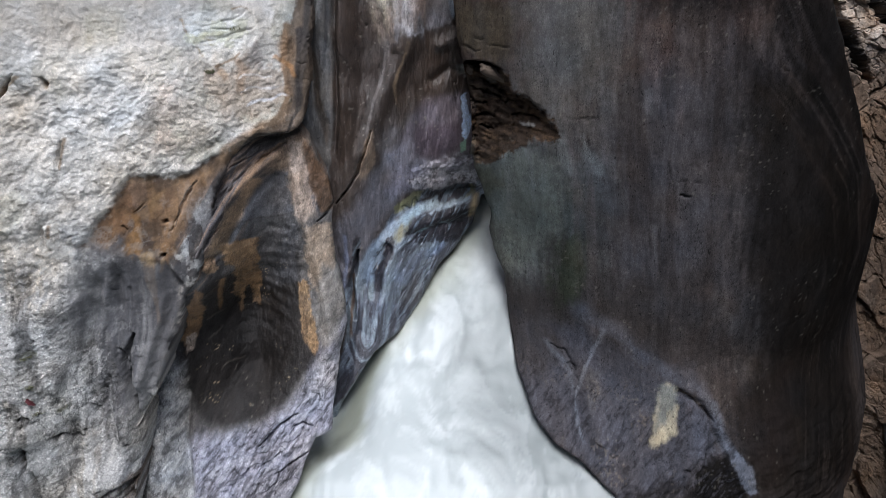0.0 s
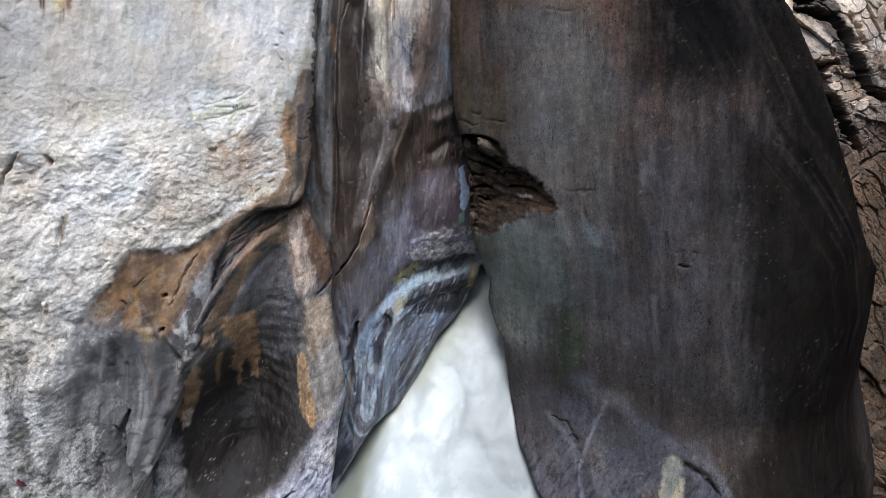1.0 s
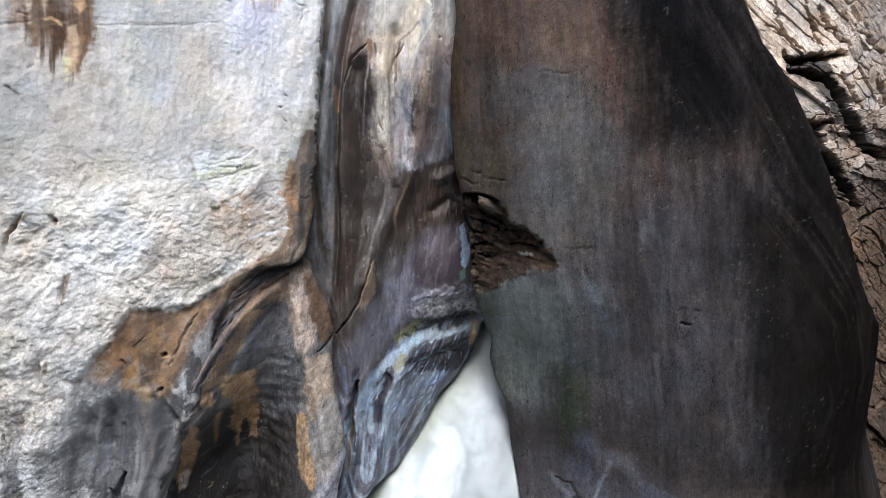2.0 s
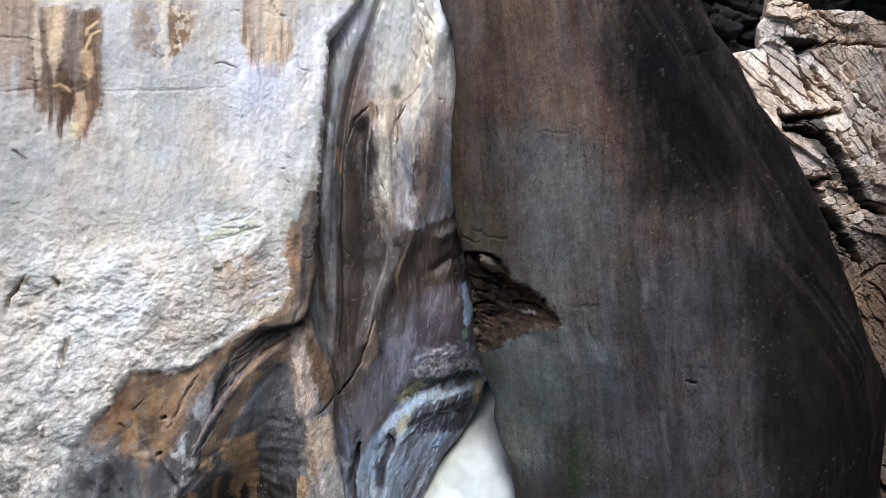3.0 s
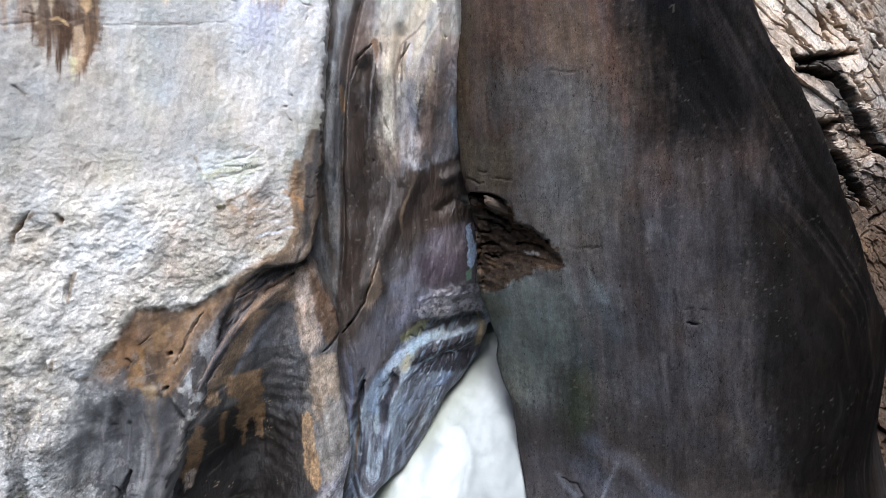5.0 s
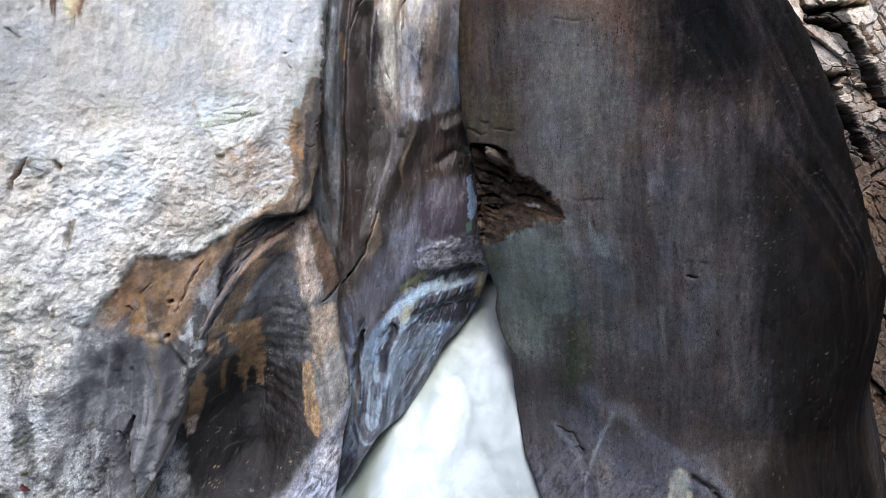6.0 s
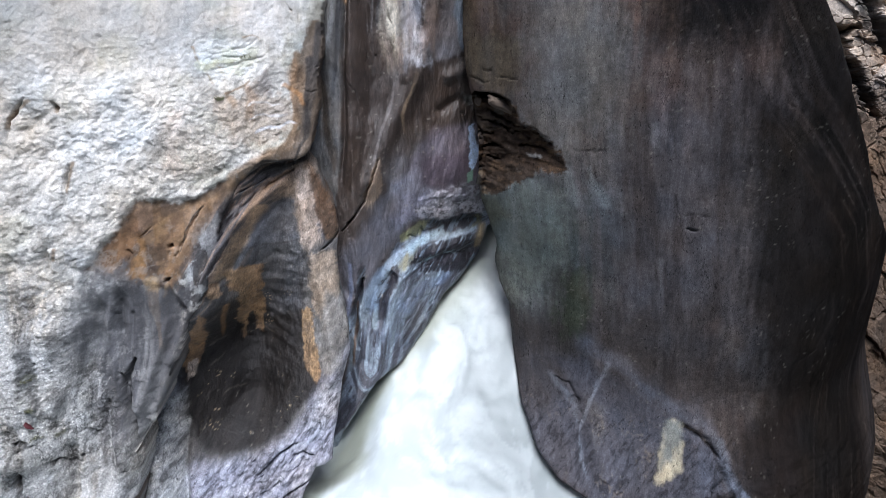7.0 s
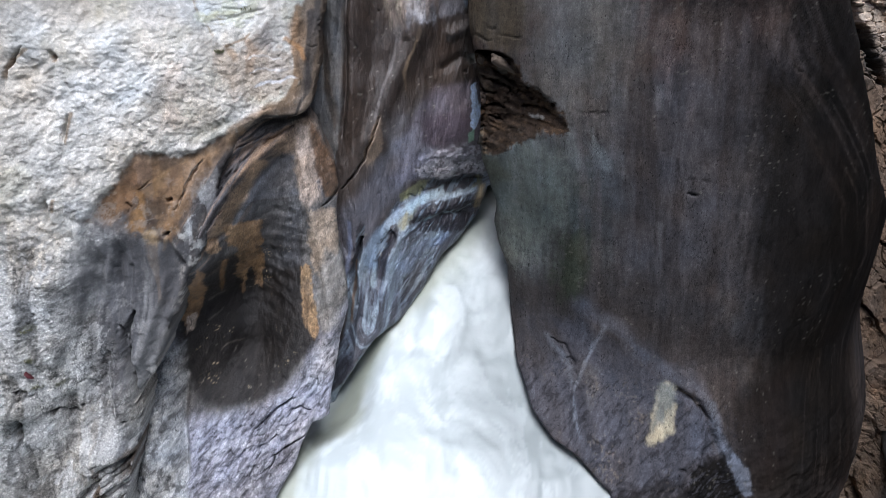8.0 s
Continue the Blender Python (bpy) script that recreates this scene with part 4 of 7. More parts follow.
    c = lay(c, run(x, z, [(-0.919, 3.69), (-0.961, 3.406), (-0.991, 3.128), (-1.014, 2.897)], 0.03, 0.6, 0.02, 49, 0.0), (0.07, 0.065, 0.065), 0.9)
    c = lay(c, run(x, z, [(-0.988, 3.477), (-1.002, 3.181), (-1.018, 2.938), (-1.067, 2.809), (-1.243, 2.782), (-1.387, 2.69)], 0.022, 0.5, 0.02, 33, 0.0), (0.05, 0.045, 0.045), 0.9)
    c = lay(c, region(x, z, [(-1.731, 3.168), (-1.604, 3.182), (-1.659, 2.927), (-1.726, 2.722), (-1.79, 2.764), (-1.761, 3.003)], 0.06, 0.08, 5, 10), (0.50, 0.41, 0.35), 0.6)
    c = lay(c, region(x, z, [(-1.828, 3.067), (-1.723, 3.1), (-1.73, 2.953), (-1.845, 2.868), (-1.917, 2.92)], 0.04, 0.06, 6, 34), (0.22, 0.20, 0.17), 0.65)
    # run-off from above
    lines = fbm(x * 40 + 0.6 * fbm(x * 5, z * 2, 2, 109), z * 1.2, 5, 108, 0.62)
    rough_ = fbm(x * 14, z * 12, 5, 110, 0.65)
    c = lay(c, runoff(x, z, [(-2.702, 5.141), (-2.412, 5.208), (-2.376, 4.650), (-2.379, 4.325), (-2.453, 4.285), (-2.673, 4.255)], [(-2.407, 4.269), (-2.410, 4.784)], 11), (0.3515, 0.2705, 0.2159), 0.9)
    c = lay(c, region(x, z, [(-2.702, 5.141), (-2.412, 5.208), (-2.376, 4.650), (-2.379, 4.325), (-2.453, 4.285), (-2.673, 4.255)], 0.03, 0.02, 6, 35, 0.03) * smooth(0.0, 0.4, lines), (0.2232, 0.1559, 0.1170), 0.5)
    c = lay(c, region(x, z, [(-2.384, 5.073), (-2.105, 5.132), (-2.094, 4.902), (-2.214, 4.837), (-2.359, 4.855)], 0.015, 0.03, 9, 36, 0.03), (0.6584, 0.6240, 0.5776), 0.85)
    panel = runoff(x, z, [(-2.383, 4.817), (-2.313, 4.855), (-2.239, 4.826), (-2.096, 4.886), (-2.080, 4.656), (-2.092, 4.372), (-2.111, 4.193), (-2.180, 4.030), (-2.252, 3.959), (-2.285, 4.009), (-2.350, 4.178), (-2.380, 4.209), (-2.386, 4.479)], [(-2.297, 3.957), (-2.312, 4.386)], 12)
    c = lay(c, panel, (0.1221, 0.0742, 0.0452), 0.95)
    c = lay(c, panel * smooth(0.02, 0.3, lines), (0.0545, 0.0307, 0.0203), 0.75)
    c = lay(c, panel * smooth(-0.08, -0.35, lines), (0.2623, 0.1714, 0.1070), 0.7)
    for k, (area, tone) in enumerate((([(-2.366, 4.842), (-2.265, 4.857), (-2.267, 4.683), (-2.291, 4.489), (-2.314, 4.364), (-2.327, 4.484), (-2.341, 4.655)], (0.6584, 0.5029, 0.3419)), ([(-2.187, 4.598), (-2.141, 4.597), (-2.135, 4.479), (-2.164, 4.408), (-2.194, 4.466)], (0.5776, 0.4020, 0.2384)), ([(-2.220, 4.327), (-2.189, 4.344), (-2.171, 4.232), (-2.181, 4.082), (-2.206, 4.053), (-2.229, 4.185)], (0.4564, 0.3515, 0.2542)), ([(-2.240, 4.149), (-2.216, 4.151), (-2.209, 4.005), (-2.230, 4.011)], (0.5520, 0.5271, 0.3515)), ([(-2.426, 5.135), (-2.388, 5.144), (-2.377, 4.789), (-2.360, 4.481), (-2.378, 4.326), (-2.392, 4.479), (-2.398, 4.788)], (0.5520, 0.4564, 0.3515)))):
        c = lay(c, region(x, z, area, 0.010, 0.014, 9, 15 + k, 0.014), tone, 0.9)
    for k, path in enumerate(([(-2.103, 4.718), (-2.143, 4.683), (-2.161, 4.622), (-2.170, 4.573)], [(-2.115, 4.796), (-2.156, 4.739), (-2.160, 4.688)], [(-2.314, 4.364), (-2.288, 4.375), (-2.248, 4.338)])):
        c = lay(c, run(x, z, path, 0.010, 0.5, 0.015, 74 + k, 0.2), (0.6172, 0.4342, 0.2462), 0.9)
    c = lay(c, runoff(x, z, [(-2.108, 5.290), (-1.972, 5.324), (-1.944, 4.640), (-1.927, 4.020), (-2.053, 3.981), (-2.093, 4.337)], [(-2.023, 3.946), (-2.029, 4.736)], 39, 0.02), (0.5776, 0.5520, 0.5271), 0.75)
    c = lay(c, region(x, z, [(-1.955, 4.915), (-1.843, 4.950), (-1.827, 4.761), (-1.840, 4.617), (-1.945, 4.618)], 0.012, 0.02, 9, 13, 0.03) * smooth(-0.25, 0.05, rough_), (0.1812, 0.1195, 0.0802), 0.9)
    c = lay(c, region(x, z, [(-1.776, 5.013), (-1.694, 5.060), (-1.618, 5.090), (-1.619, 4.874), (-1.670, 4.750), (-1.733, 4.618), (-1.769, 4.625), (-1.784, 4.851)], 0.010, 0.02, 9, 78, 0.03), (0.2086, 0.1195, 0.0612), 0.92)
    c = lay(c, region(x, z, [(-1.776, 5.013), (-1.694, 5.060), (-1.618, 5.090), (-1.619, 4.874), (-1.670, 4.750), (-1.733, 4.618), (-1.769, 4.625), (-1.784, 4.851)], 0.012, 0.02, 9, 79, 0.03) * smooth(0.0, 0.3, rough_), (0.3515, 0.2307, 0.1274), 0.7)
    c = lay(c, runoff(x, z, [(-1.839, 5.036), (-1.764, 5.045), (-1.781, 4.813), (-1.767, 4.492), (-1.806, 4.478), (-1.826, 4.730)], [(-1.793, 4.471), (-1.796, 4.660)], 17, 0.01), (0.6584, 0.5647, 0.4564), 0.9)
    beige = runoff(x, z, [(-1.386, 5.450), (-1.020, 5.522), (-1.007, 4.995), (-1.055, 4.711), (-1.146, 4.537), (-1.209, 4.479), (-1.258, 4.413), (-1.300, 4.546), (-1.364, 4.743)], [(-1.223, 4.390), (-1.225, 4.919)], 14)
    c = lay(c, beige, (0.3419, 0.2582, 0.1912), 0.9)
    c = lay(c, beige * smooth(0.0, 0.3, lines), (0.6105, 0.4678, 0.3140), 0.7)
    c = lay(c, beige * smooth(-0.05, -0.3, lines), (0.1620, 0.1095, 0.0762), 0.7)
    c = lay(c, run(x, z, [(-1.202, 5.314), (-1.190, 5.015), (-1.199, 4.760), (-1.224, 4.511)], 0.05, 0.7, 0.015, 18, 0.2), (0.6584, 0.5029, 0.3325), 0.7)
    c = lay(c, run(x, z, [(-1.339, 5.285), (-1.332, 4.950), (-1.286, 4.708), (-1.250, 4.468)], 0.02, 0.6, 0.015, 38, 0.1), (0.1746, 0.1170, 0.0844), 0.7)
    c = lay(c, region(x, z, [(-1.371, 4.583), (-1.119, 4.642), (-1.137, 4.397), (-1.225, 4.231), (-1.344, 4.305)], 0.06, 0.04, 5, 82, 0.05), (0.5029, 0.4969, 0.6038), 0.6)
    c = lay(c, run(x, z, [(-1.864, 4.484), (-1.915, 4.146), (-1.891, 3.891), (-1.837, 3.71)], 0.07, 0.9, 0.04, 40, 0.1), (0.47, 0.47, 0.43), 0.6)
    for k, path in enumerate(([(-2.644, 4.618), (-2.503, 4.638), (-2.428, 4.629), (-2.378, 4.613), (-2.318, 4.621)], [(-2.308, 4.341), (-2.24, 4.357), (-2.188, 4.381), (-2.141, 4.406), (-2.057, 4.4), (-1.89, 4.384), (-1.686, 4.407), (-1.459, 4.435)], [(-2.632, 4.334), (-2.496, 4.342), (-2.383, 4.356)])):
        c = lay(c, run(x, z, path, 0.006, 0.6, 0.012, 130 + k, 0.0), (0.22, 0.18, 0.15), 0.5)
    for k, (path, w, tone, amount) in enumerate((([(-1.458, 3.313), (-1.427, 3.218), (-1.381, 3.157)], 0.03, (0.3050, 0.2159, 0.1384), 0.6), ([(-1.354, 3.284), (-1.307, 3.223), (-1.325, 3.073)], 0.025, (0.3712, 0.2623, 0.1812), 0.6), ([(-1.063, 3.475), (-1.084, 3.317), (-1.091, 3.200)], 0.022, (0.2623, 0.1620, 0.0931), 0.5), ([(-1.134, 3.282), (-1.048, 3.235), (-1.028, 3.156)], 0.02, (0.3515, 0.2016, 0.0976), 0.7), ([(-1.558, 3.495), (-1.481, 3.483), (-1.390, 3.455)], 0.008, (0.2159, 0.1946, 0.0976), 0.8), ([(-1.539, 3.421), (-1.465, 3.430), (-1.360, 3.469), (-1.280, 3.479)], 0.007, (0.2623, 0.2307, 0.1221), 0.7), ([(-1.621, 3.560), (-1.601, 3.468), (-1.561, 3.386), (-1.506, 3.316)], 0.009, (0.2623, 0.1878, 0.1070), 0.7), ([(-1.360, 3.587), (-1.314, 3.596), (-1.260, 3.563)], 0.006, (0.3050, 0.2232, 0.1274), 0.6), ([(-1.322, 3.187), (-1.233, 3.182), (-1.134, 3.157)], 0.008, (0.7305, 0.7011, 0.6867), 0.7), ([(-1.323, 3.093), (-1.200, 3.094), (-1.102, 3.090)], 0.008, (0.7011, 0.6724, 0.6724), 0.7), ([(-1.292, 2.995), (-1.167, 3.006), (-1.061, 3.023)], 0.010, (0.6172, 0.6308, 0.6867), 0.7))):
        c = lay(c, run(x, z, path, w, 0.6, 0.025, 110 + k, 0.1), tone, amount)
    c = lay(c, region(x, z, [(-1.615, 3.586), (-1.454, 3.602), (-1.239, 3.586), (-1.213, 3.452), (-1.274, 3.341), (-1.355, 3.280), (-1.439, 3.244), (-1.519, 3.317), (-1.596, 3.460)], 0.012, 0.02, 12, 126), (0.70, 0.69, 0.66), 0.65)
    c = lay(c, region(x, z, [(-1.603, 3.523), (-1.537, 3.501), (-1.329, 3.451), (-1.358, 3.393), (-1.493, 3.381), (-1.569, 3.430)], 0.02, 0.03, 12, 127) * smooth(0.0, 0.3, fbm(x * 14, z * 40, 4, 165, 0.65)), (0.3050, 0.2542, 0.1384), 0.7)
    # moss on the small ledge, rusty slits, dirt
    c = lay(c, region(x, z, [(-1.569, 3.446), (-1.456, 3.505), (-1.299, 3.524), (-1.283, 3.465), (-1.418, 3.418), (-1.535, 3.364)], 0.015, 0.10, 16, 19), (0.50, 0.50, 0.36), 0.5)
    for k, path in enumerate(([(-2.388, 3.255), (-2.477, 3.183), (-2.5, 3.122), (-2.511, 3.053)], [(-2.221, 2.864), (-2.235, 2.779), (-2.242, 2.699)], [(-2.289, 3.201), (-2.27, 3.166)], [(-2.526, 1.087), (-2.529, 0.972)], [(-2.292, 2.397), (-2.301, 2.299)], [(-1.453, 3.238), (-1.383, 3.278), (-1.321, 3.317)])):
        c = lay(c, run(x, z, path, 0.013, 0.6, 0.02, 50 + k, 0.1), (0.19, 0.125, 0.065), 0.75)
    for k, path in enumerate(([(-2.44, 1.684), (-2.396, 1.63)], [(-2.434, 1.327), (-2.394, 1.298)], [(-2.425, 1.494), (-2.396, 1.479)], [(-2.339, 1.305), (-2.287, 1.286)], [(-2.409, 1.206), (-2.387, 1.137)], [(-2.514, 2.201), (-2.518, 2.159)])):
        c = lay(c, run(x, z, path, 0.025, 0.6, 0.04, 60 + k, 0.1), (0.10, 0.105, 0.05), 0.75)
    c = lay(c, region(x, z, [(-2.156, 0.742), (-1.983, 0.724), (-2.024, 0.348), (-2.349, 0.343), (-2.269, 0.522)], 0.02, 0.05, 9, 44), (0.085, 0.06, 0.045), 0.9)
    c = lay(c, fissures(x, z, 3.2, 2.4, 331, 0.05), (0.20, 0.16, 0.12), 0.5)
    chips = fbm(x * 24 + 0.25 * z, z * 17, 4, 151, 0.72)
    lower = smooth(3.0, 2.2, z + 0.2 * fbm(x * 2, z * 2, 3, 152)) * (1 - 0.75 * field) * (1 - 0.65 * region(x, z, [(-2.183, 2.227), (-1.992, 2.185), (-1.798, 1.994), (-1.716, 1.769), (-1.779, 1.507), (-1.873, 1.232), (-1.985, 1.089), (-2.192, 1.165), (-2.311, 1.392), (-2.228, 1.814)], 0.05, 0.04, 5, 155))
    c = lay(c, smooth(0.16, 0.24, chips) * smooth(-0.1, 0.25, fbm(x * 3, z * 1.6, 3, 153)), (0.52, 0.52, 0.51), 0.65 * lower)
    c = lay(c, smooth(-0.17, -0.27, chips), (0.07, 0.068, 0.068), 0.52 * lower)
    c = lay(c, smooth(0.12, 0.2, fbm(x * 9 + 3, z * 2.0, 5, 154, 0.68)), (0.45, 0.45, 0.46), 0.35 * lower)
    c = weather(c * np.array((1.02, 1.0, 0.965)), x, z, 0.14 + 0.26 * low, 0.10, 0.5 * low, 401)
    # the smooth scoured flank beside the hollow
    flank = region(x, z, [(-2.185, 2.114), (-1.651, 2.013), (-1.693, 1.762), (-1.773, 1.429), (-1.861, 1.233), (-1.986, 1.083), (-2.056, 1.313), (-2.122, 1.470), (-2.188, 1.634), (-2.224, 1.877)], 0.05, 0.05, 5, 95, 0.05)
    c = lay(c, flank, (0.064, 0.064, 0.07), 0.85)
    c = lay(c, flank * smooth(0.05, 0.35, fbm(x * 22 + 0.12 * z, z * 2.2, 4, 158, 0.6)), (0.13, 0.13, 0.14), 0.5)
    # broken, fissured rock low down
    foot = smooth(2.25, 1.75, z - 0.25 * smooth(-2.1, -2.5, x)) * smooth(-1.78, -1.95, x) * (1 - 0.6 * field) * (1 - 0.75 * flank)
    # light and dark strands painted in for the ribs' weak shading
    strand = fbm(x * 10 + 0.25 * z + 0.4 * fbm(x * 3, z * 3, 3, 160), z * 1.6, 5, 159, 0.64)
    c = lay(c, foot * smooth(0.02, 0.26, strand), (0.60, 0.59, 0.58), 0.65)
    c = lay(c, foot * smooth(-0.04, -0.28, strand), (0.085, 0.083, 0.083), 0.6)
    c = lay(c, foot * fissures(x, z, 6, 4.0, 351, 0.06), (0.05, 0.045, 0.042), 0.8)
    c = lay(c, foot * fissures(x + 0.1 * z, z, 15, 9, 353, 0.09, 3.0), (0.055, 0.052, 0.05), 0.75)
    c = lay(c, foot * smooth(0.16, 0.3, fbm(x * 17, z * 13, 5, 157, 0.7)), (0.62, 0.61, 0.60), 0.45)
    # milky veils and thin brown films among the drips
    for k, (area, soft, tone, amount) in enumerate((([(-1.833, 5.113), (-1.351, 5.198), (-1.341, 4.992), (-1.536, 4.868), (-1.783, 4.967)], 0.04, (0.5045, 0.4924, 0.4686), 0.65), ([(-1.130, 5.241), (-0.887, 5.287), (-0.898, 4.928), (-1.011, 4.778), (-1.106, 4.940)], 0.04, (0.4570, 0.4399, 0.4231), 0.65), ([(-1.649, 5.093), (-1.578, 5.122), (-1.584, 4.800), (-1.639, 4.677), (-1.677, 4.642)], 0.015, (0.4343, 0.3700, 0.3117), 0.6), ([(-1.351, 5.198), (-1.235, 5.220), (-1.233, 4.715), (-1.266, 4.637), (-1.318, 4.829)], 0.02, (0.4014, 0.3258, 0.2761), 0.75), ([(-1.235, 5.220), (-1.130, 5.241), (-1.134, 4.765), (-1.189, 4.595), (-1.233, 4.715)], 0.02, (0.5420, 0.4686, 0.3700), 0.7), ([(-1.130, 5.241), (-1.010, 5.257), (-1.029, 5.034), (-1.080, 4.922), (-1.125, 4.981)], 0.02, (0.4231, 0.3700, 0.3210), 0.7), ([(-1.965, 5.019), (-1.841, 5.035), (-1.841, 4.624), (-1.896, 4.581), (-1.951, 4.640)], 0.02, (0.4122, 0.3305, 0.2675), 0.7), ([(-2.098, 5.059), (-1.977, 5.086), (-1.955, 4.274), (-2.022, 4.125), (-2.087, 4.408)], 0.04, (0.5169, 0.5169, 0.5045), 0.7), ([(-2.422, 4.995), (-2.223, 5.034), (-2.233, 4.862), (-2.363, 4.827)], 0.03, (0.6356, 0.5484, 0.4287), 0.7), ([(-2.223, 5.034), (-2.093, 5.060), (-2.096, 4.886), (-2.193, 4.858)], 0.03, (0.5169, 0.4686, 0.4343), 0.6), ([(-2.379, 4.830), (-2.328, 4.834), (-2.322, 4.214), (-2.352, 4.196), (-2.371, 4.313)], 0.012, (0.2049, 0.1517, 0.1127), 0.75), ([(-2.272, 4.870), (-2.194, 4.894), (-2.189, 4.433), (-2.232, 4.343), (-2.269, 4.460)], 0.014, (0.3210, 0.2592, 0.2196), 0.65))):
        veil = region(x, z, area, soft, 0.012, 9, 231 + k, 0.03) * (0.6 + 0.4 * smooth(-0.3, 0.3, fbm(x * 30, z * 1.5, 4, 251, 0.6)))
        c = lay(c, veil, tone, amount)
    c = lay(c, region(x, z, [(-1.808, 5.025), (-1.633, 5.096), (-1.590, 4.917), (-1.642, 4.715), (-1.781, 4.579)], 0.02, 0.02, 9, 260) * smooth(0.12, 0.3, fbm(x * 22, z * 12, 5, 261, 0.65)), (0.6217, 0.5420, 0.4231), 0.8)
    return np.c_[c, (0.25 + 0.26 * smooth(3.8, 2.8, z)) * (1 - 0.5 * np.maximum(field, flank)) + 0.36 * foot]


def tint_hollow(x, z):
    c = np.zeros((len(x), 3)) + np.array((0.125, 0.117, 0.113))
    c = lay(c, smooth(0.0, 0.4, fbm(x * 7, z * 3, 5, 141)), (0.07, 0.066, 0.066), 0.7)
    # scoured bowl: black stain and the bowl's inner shade, painted together
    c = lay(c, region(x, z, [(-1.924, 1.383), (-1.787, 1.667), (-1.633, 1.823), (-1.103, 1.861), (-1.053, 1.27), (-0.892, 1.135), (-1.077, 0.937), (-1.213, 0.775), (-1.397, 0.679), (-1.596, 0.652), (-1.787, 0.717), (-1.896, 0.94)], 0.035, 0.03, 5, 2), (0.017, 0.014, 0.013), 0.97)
    c = lay(c, region(x, z, [(-1.399, 2.4), (-1.207, 2.46), (-1.087, 2.259), (-1.077, 1.997), (-1.342, 2.058), (-1.547, 1.973)], 0.04, 0.04, 5, 3), (0.105, 0.105, 0.112), 0.9)
    c = lay(c, region(x, z, [(-1.376, 2.035), (-1.096, 2.062), (-1.088, 1.637), (-1.358, 1.534), (-1.426, 1.732)], 0.03, 0.03, 5, 23), (0.075, 0.073, 0.078), 0.85)
    # lilac-grey toe
    c = lay(c, region(x, z, [(-0.853, 1.298), (-0.742, 1.385), (-0.76, 0.777), (-1.225, -0.291), (-1.804, -0.202), (-1.881, 0.549), (-1.793, 0.645), (-1.587, 0.612), (-1.372, 0.644), (-1.168, 0.774), (-1.015, 0.957), (-0.915, 1.121)], 0.065, 0.02, 7, 4), (0.27, 0.265, 0.315))
    c = lay(c, region(x, z, [(-0.958, 1.073), (-0.792, 1.155), (-0.8, 0.864), (-0.925, 0.748), (-1.031, 0.793)], 0.04, 0.05, 7, 24), (0.42, 0.41, 0.43), 0.6)
    c = lay(c, region(x, z, [(-1.516, 0.185), (-1.293, 0.343), (-1.166, 0.214), (-1.276, -0.054), (-1.542, -0.081)], 0.05, 0.05, 5, 25), (0.16, 0.155, 0.18), 0.7)
    # grey pillar
    c = lay(c, region(x, z, [(-1.976, 1.235), (-1.882, 1.163), (-1.889, 0.768), (-1.823, 0.391), (-1.746, -0.208), (-2.218, -0.122), (-2.15, 0.474), (-2.16, 0.848), (-2.094, 0.973)], 0.03, 0.03, 6, 14), (0.33, 0.335, 0.35))
    c = lay(c, smooth(0.0, 0.35, fbm(x * 13, z * 12, 5, 142, 0.62)) * region(x, z, [(-2.147, 0.77), (-1.942, 0.876), (-1.886, 0.423), (-1.81, 0.036), (-2.137, 0.091)], 0.04, 0.04, 5, 26), (0.42, 0.42, 0.42), 0.7)
    # brown edge strip and pale runs under the corner
    c = lay(c, region(x, z, [(-1.195, 2.746), (-1.023, 2.765), (-0.911, 2.531), (-0.828, 2.373), (-0.822, 2.18), (-0.913, 2.185), (-0.971, 2.376), (-1.028, 2.582)], 0.015, 0.03, 8, 6), (0.125, 0.075, 0.045), 0.95)
    c = lay(c, region(x, z, [(-1.275, 2.685), (-1.024, 2.725), (-0.971, 2.499), (-1.038, 2.392), (-1.206, 2.421), (-1.285, 2.517)], 0.03, 0.03, 6, 27), (0.22, 0.16, 0.115), 0.85)
    c = lay(c, run(x, z, [(-1.101, 2.706), (-1.089, 2.508), (-1.064, 2.262), (-1.024, 2.077)], 0.065, 0.45, 0.012, 7, -0.1), (0.36, 0.30, 0.25), 0.95)
    c = lay(c, run(x, z, [(-1.015, 2.543), (-0.978, 2.336), (-0.932, 2.167)], 0.035, 0.6, 0.012, 28, 0.0), (0.16, 0.16, 0.18), 0.8)
    c = lay(c, region(x, z, [(-1.023, 2.090), (-0.846, 2.075), (-0.815, 1.855), (-0.845, 1.646), (-0.919, 1.516), (-1.013, 1.645), (-1.037, 1.868)], 0.02, 0.025, 8, 8, 0.04), (0.4023, 0.3182, 0.2455), 0.9)
    c = lay(c, region(x, z, [(-0.909, 1.789), (-0.804, 1.718), (-0.757, 1.427), (-0.792, 1.199), (-0.917, 1.161), (-0.973, 1.437)], 0.03, 0.04, 6, 5), (0.23, 0.215, 0.20), 0.85)
    c = lay(c, run(x, z, [(-1.303, 2.518), (-1.43, 2.311), (-1.567, 2.054), (-1.71, 1.896)], 0.035, 0.5, 0.015, 13, 0.1), (0.24, 0.18, 0.13), 0.9)
    c = lay(c, run(x, z, [(-1.357, 2.603), (-1.545, 2.43), (-1.668, 2.188), (-1.753, 1.885)], 0.05, 0.6, 0.02, 15, 0.1), (0.085, 0.08, 0.083), 0.7)
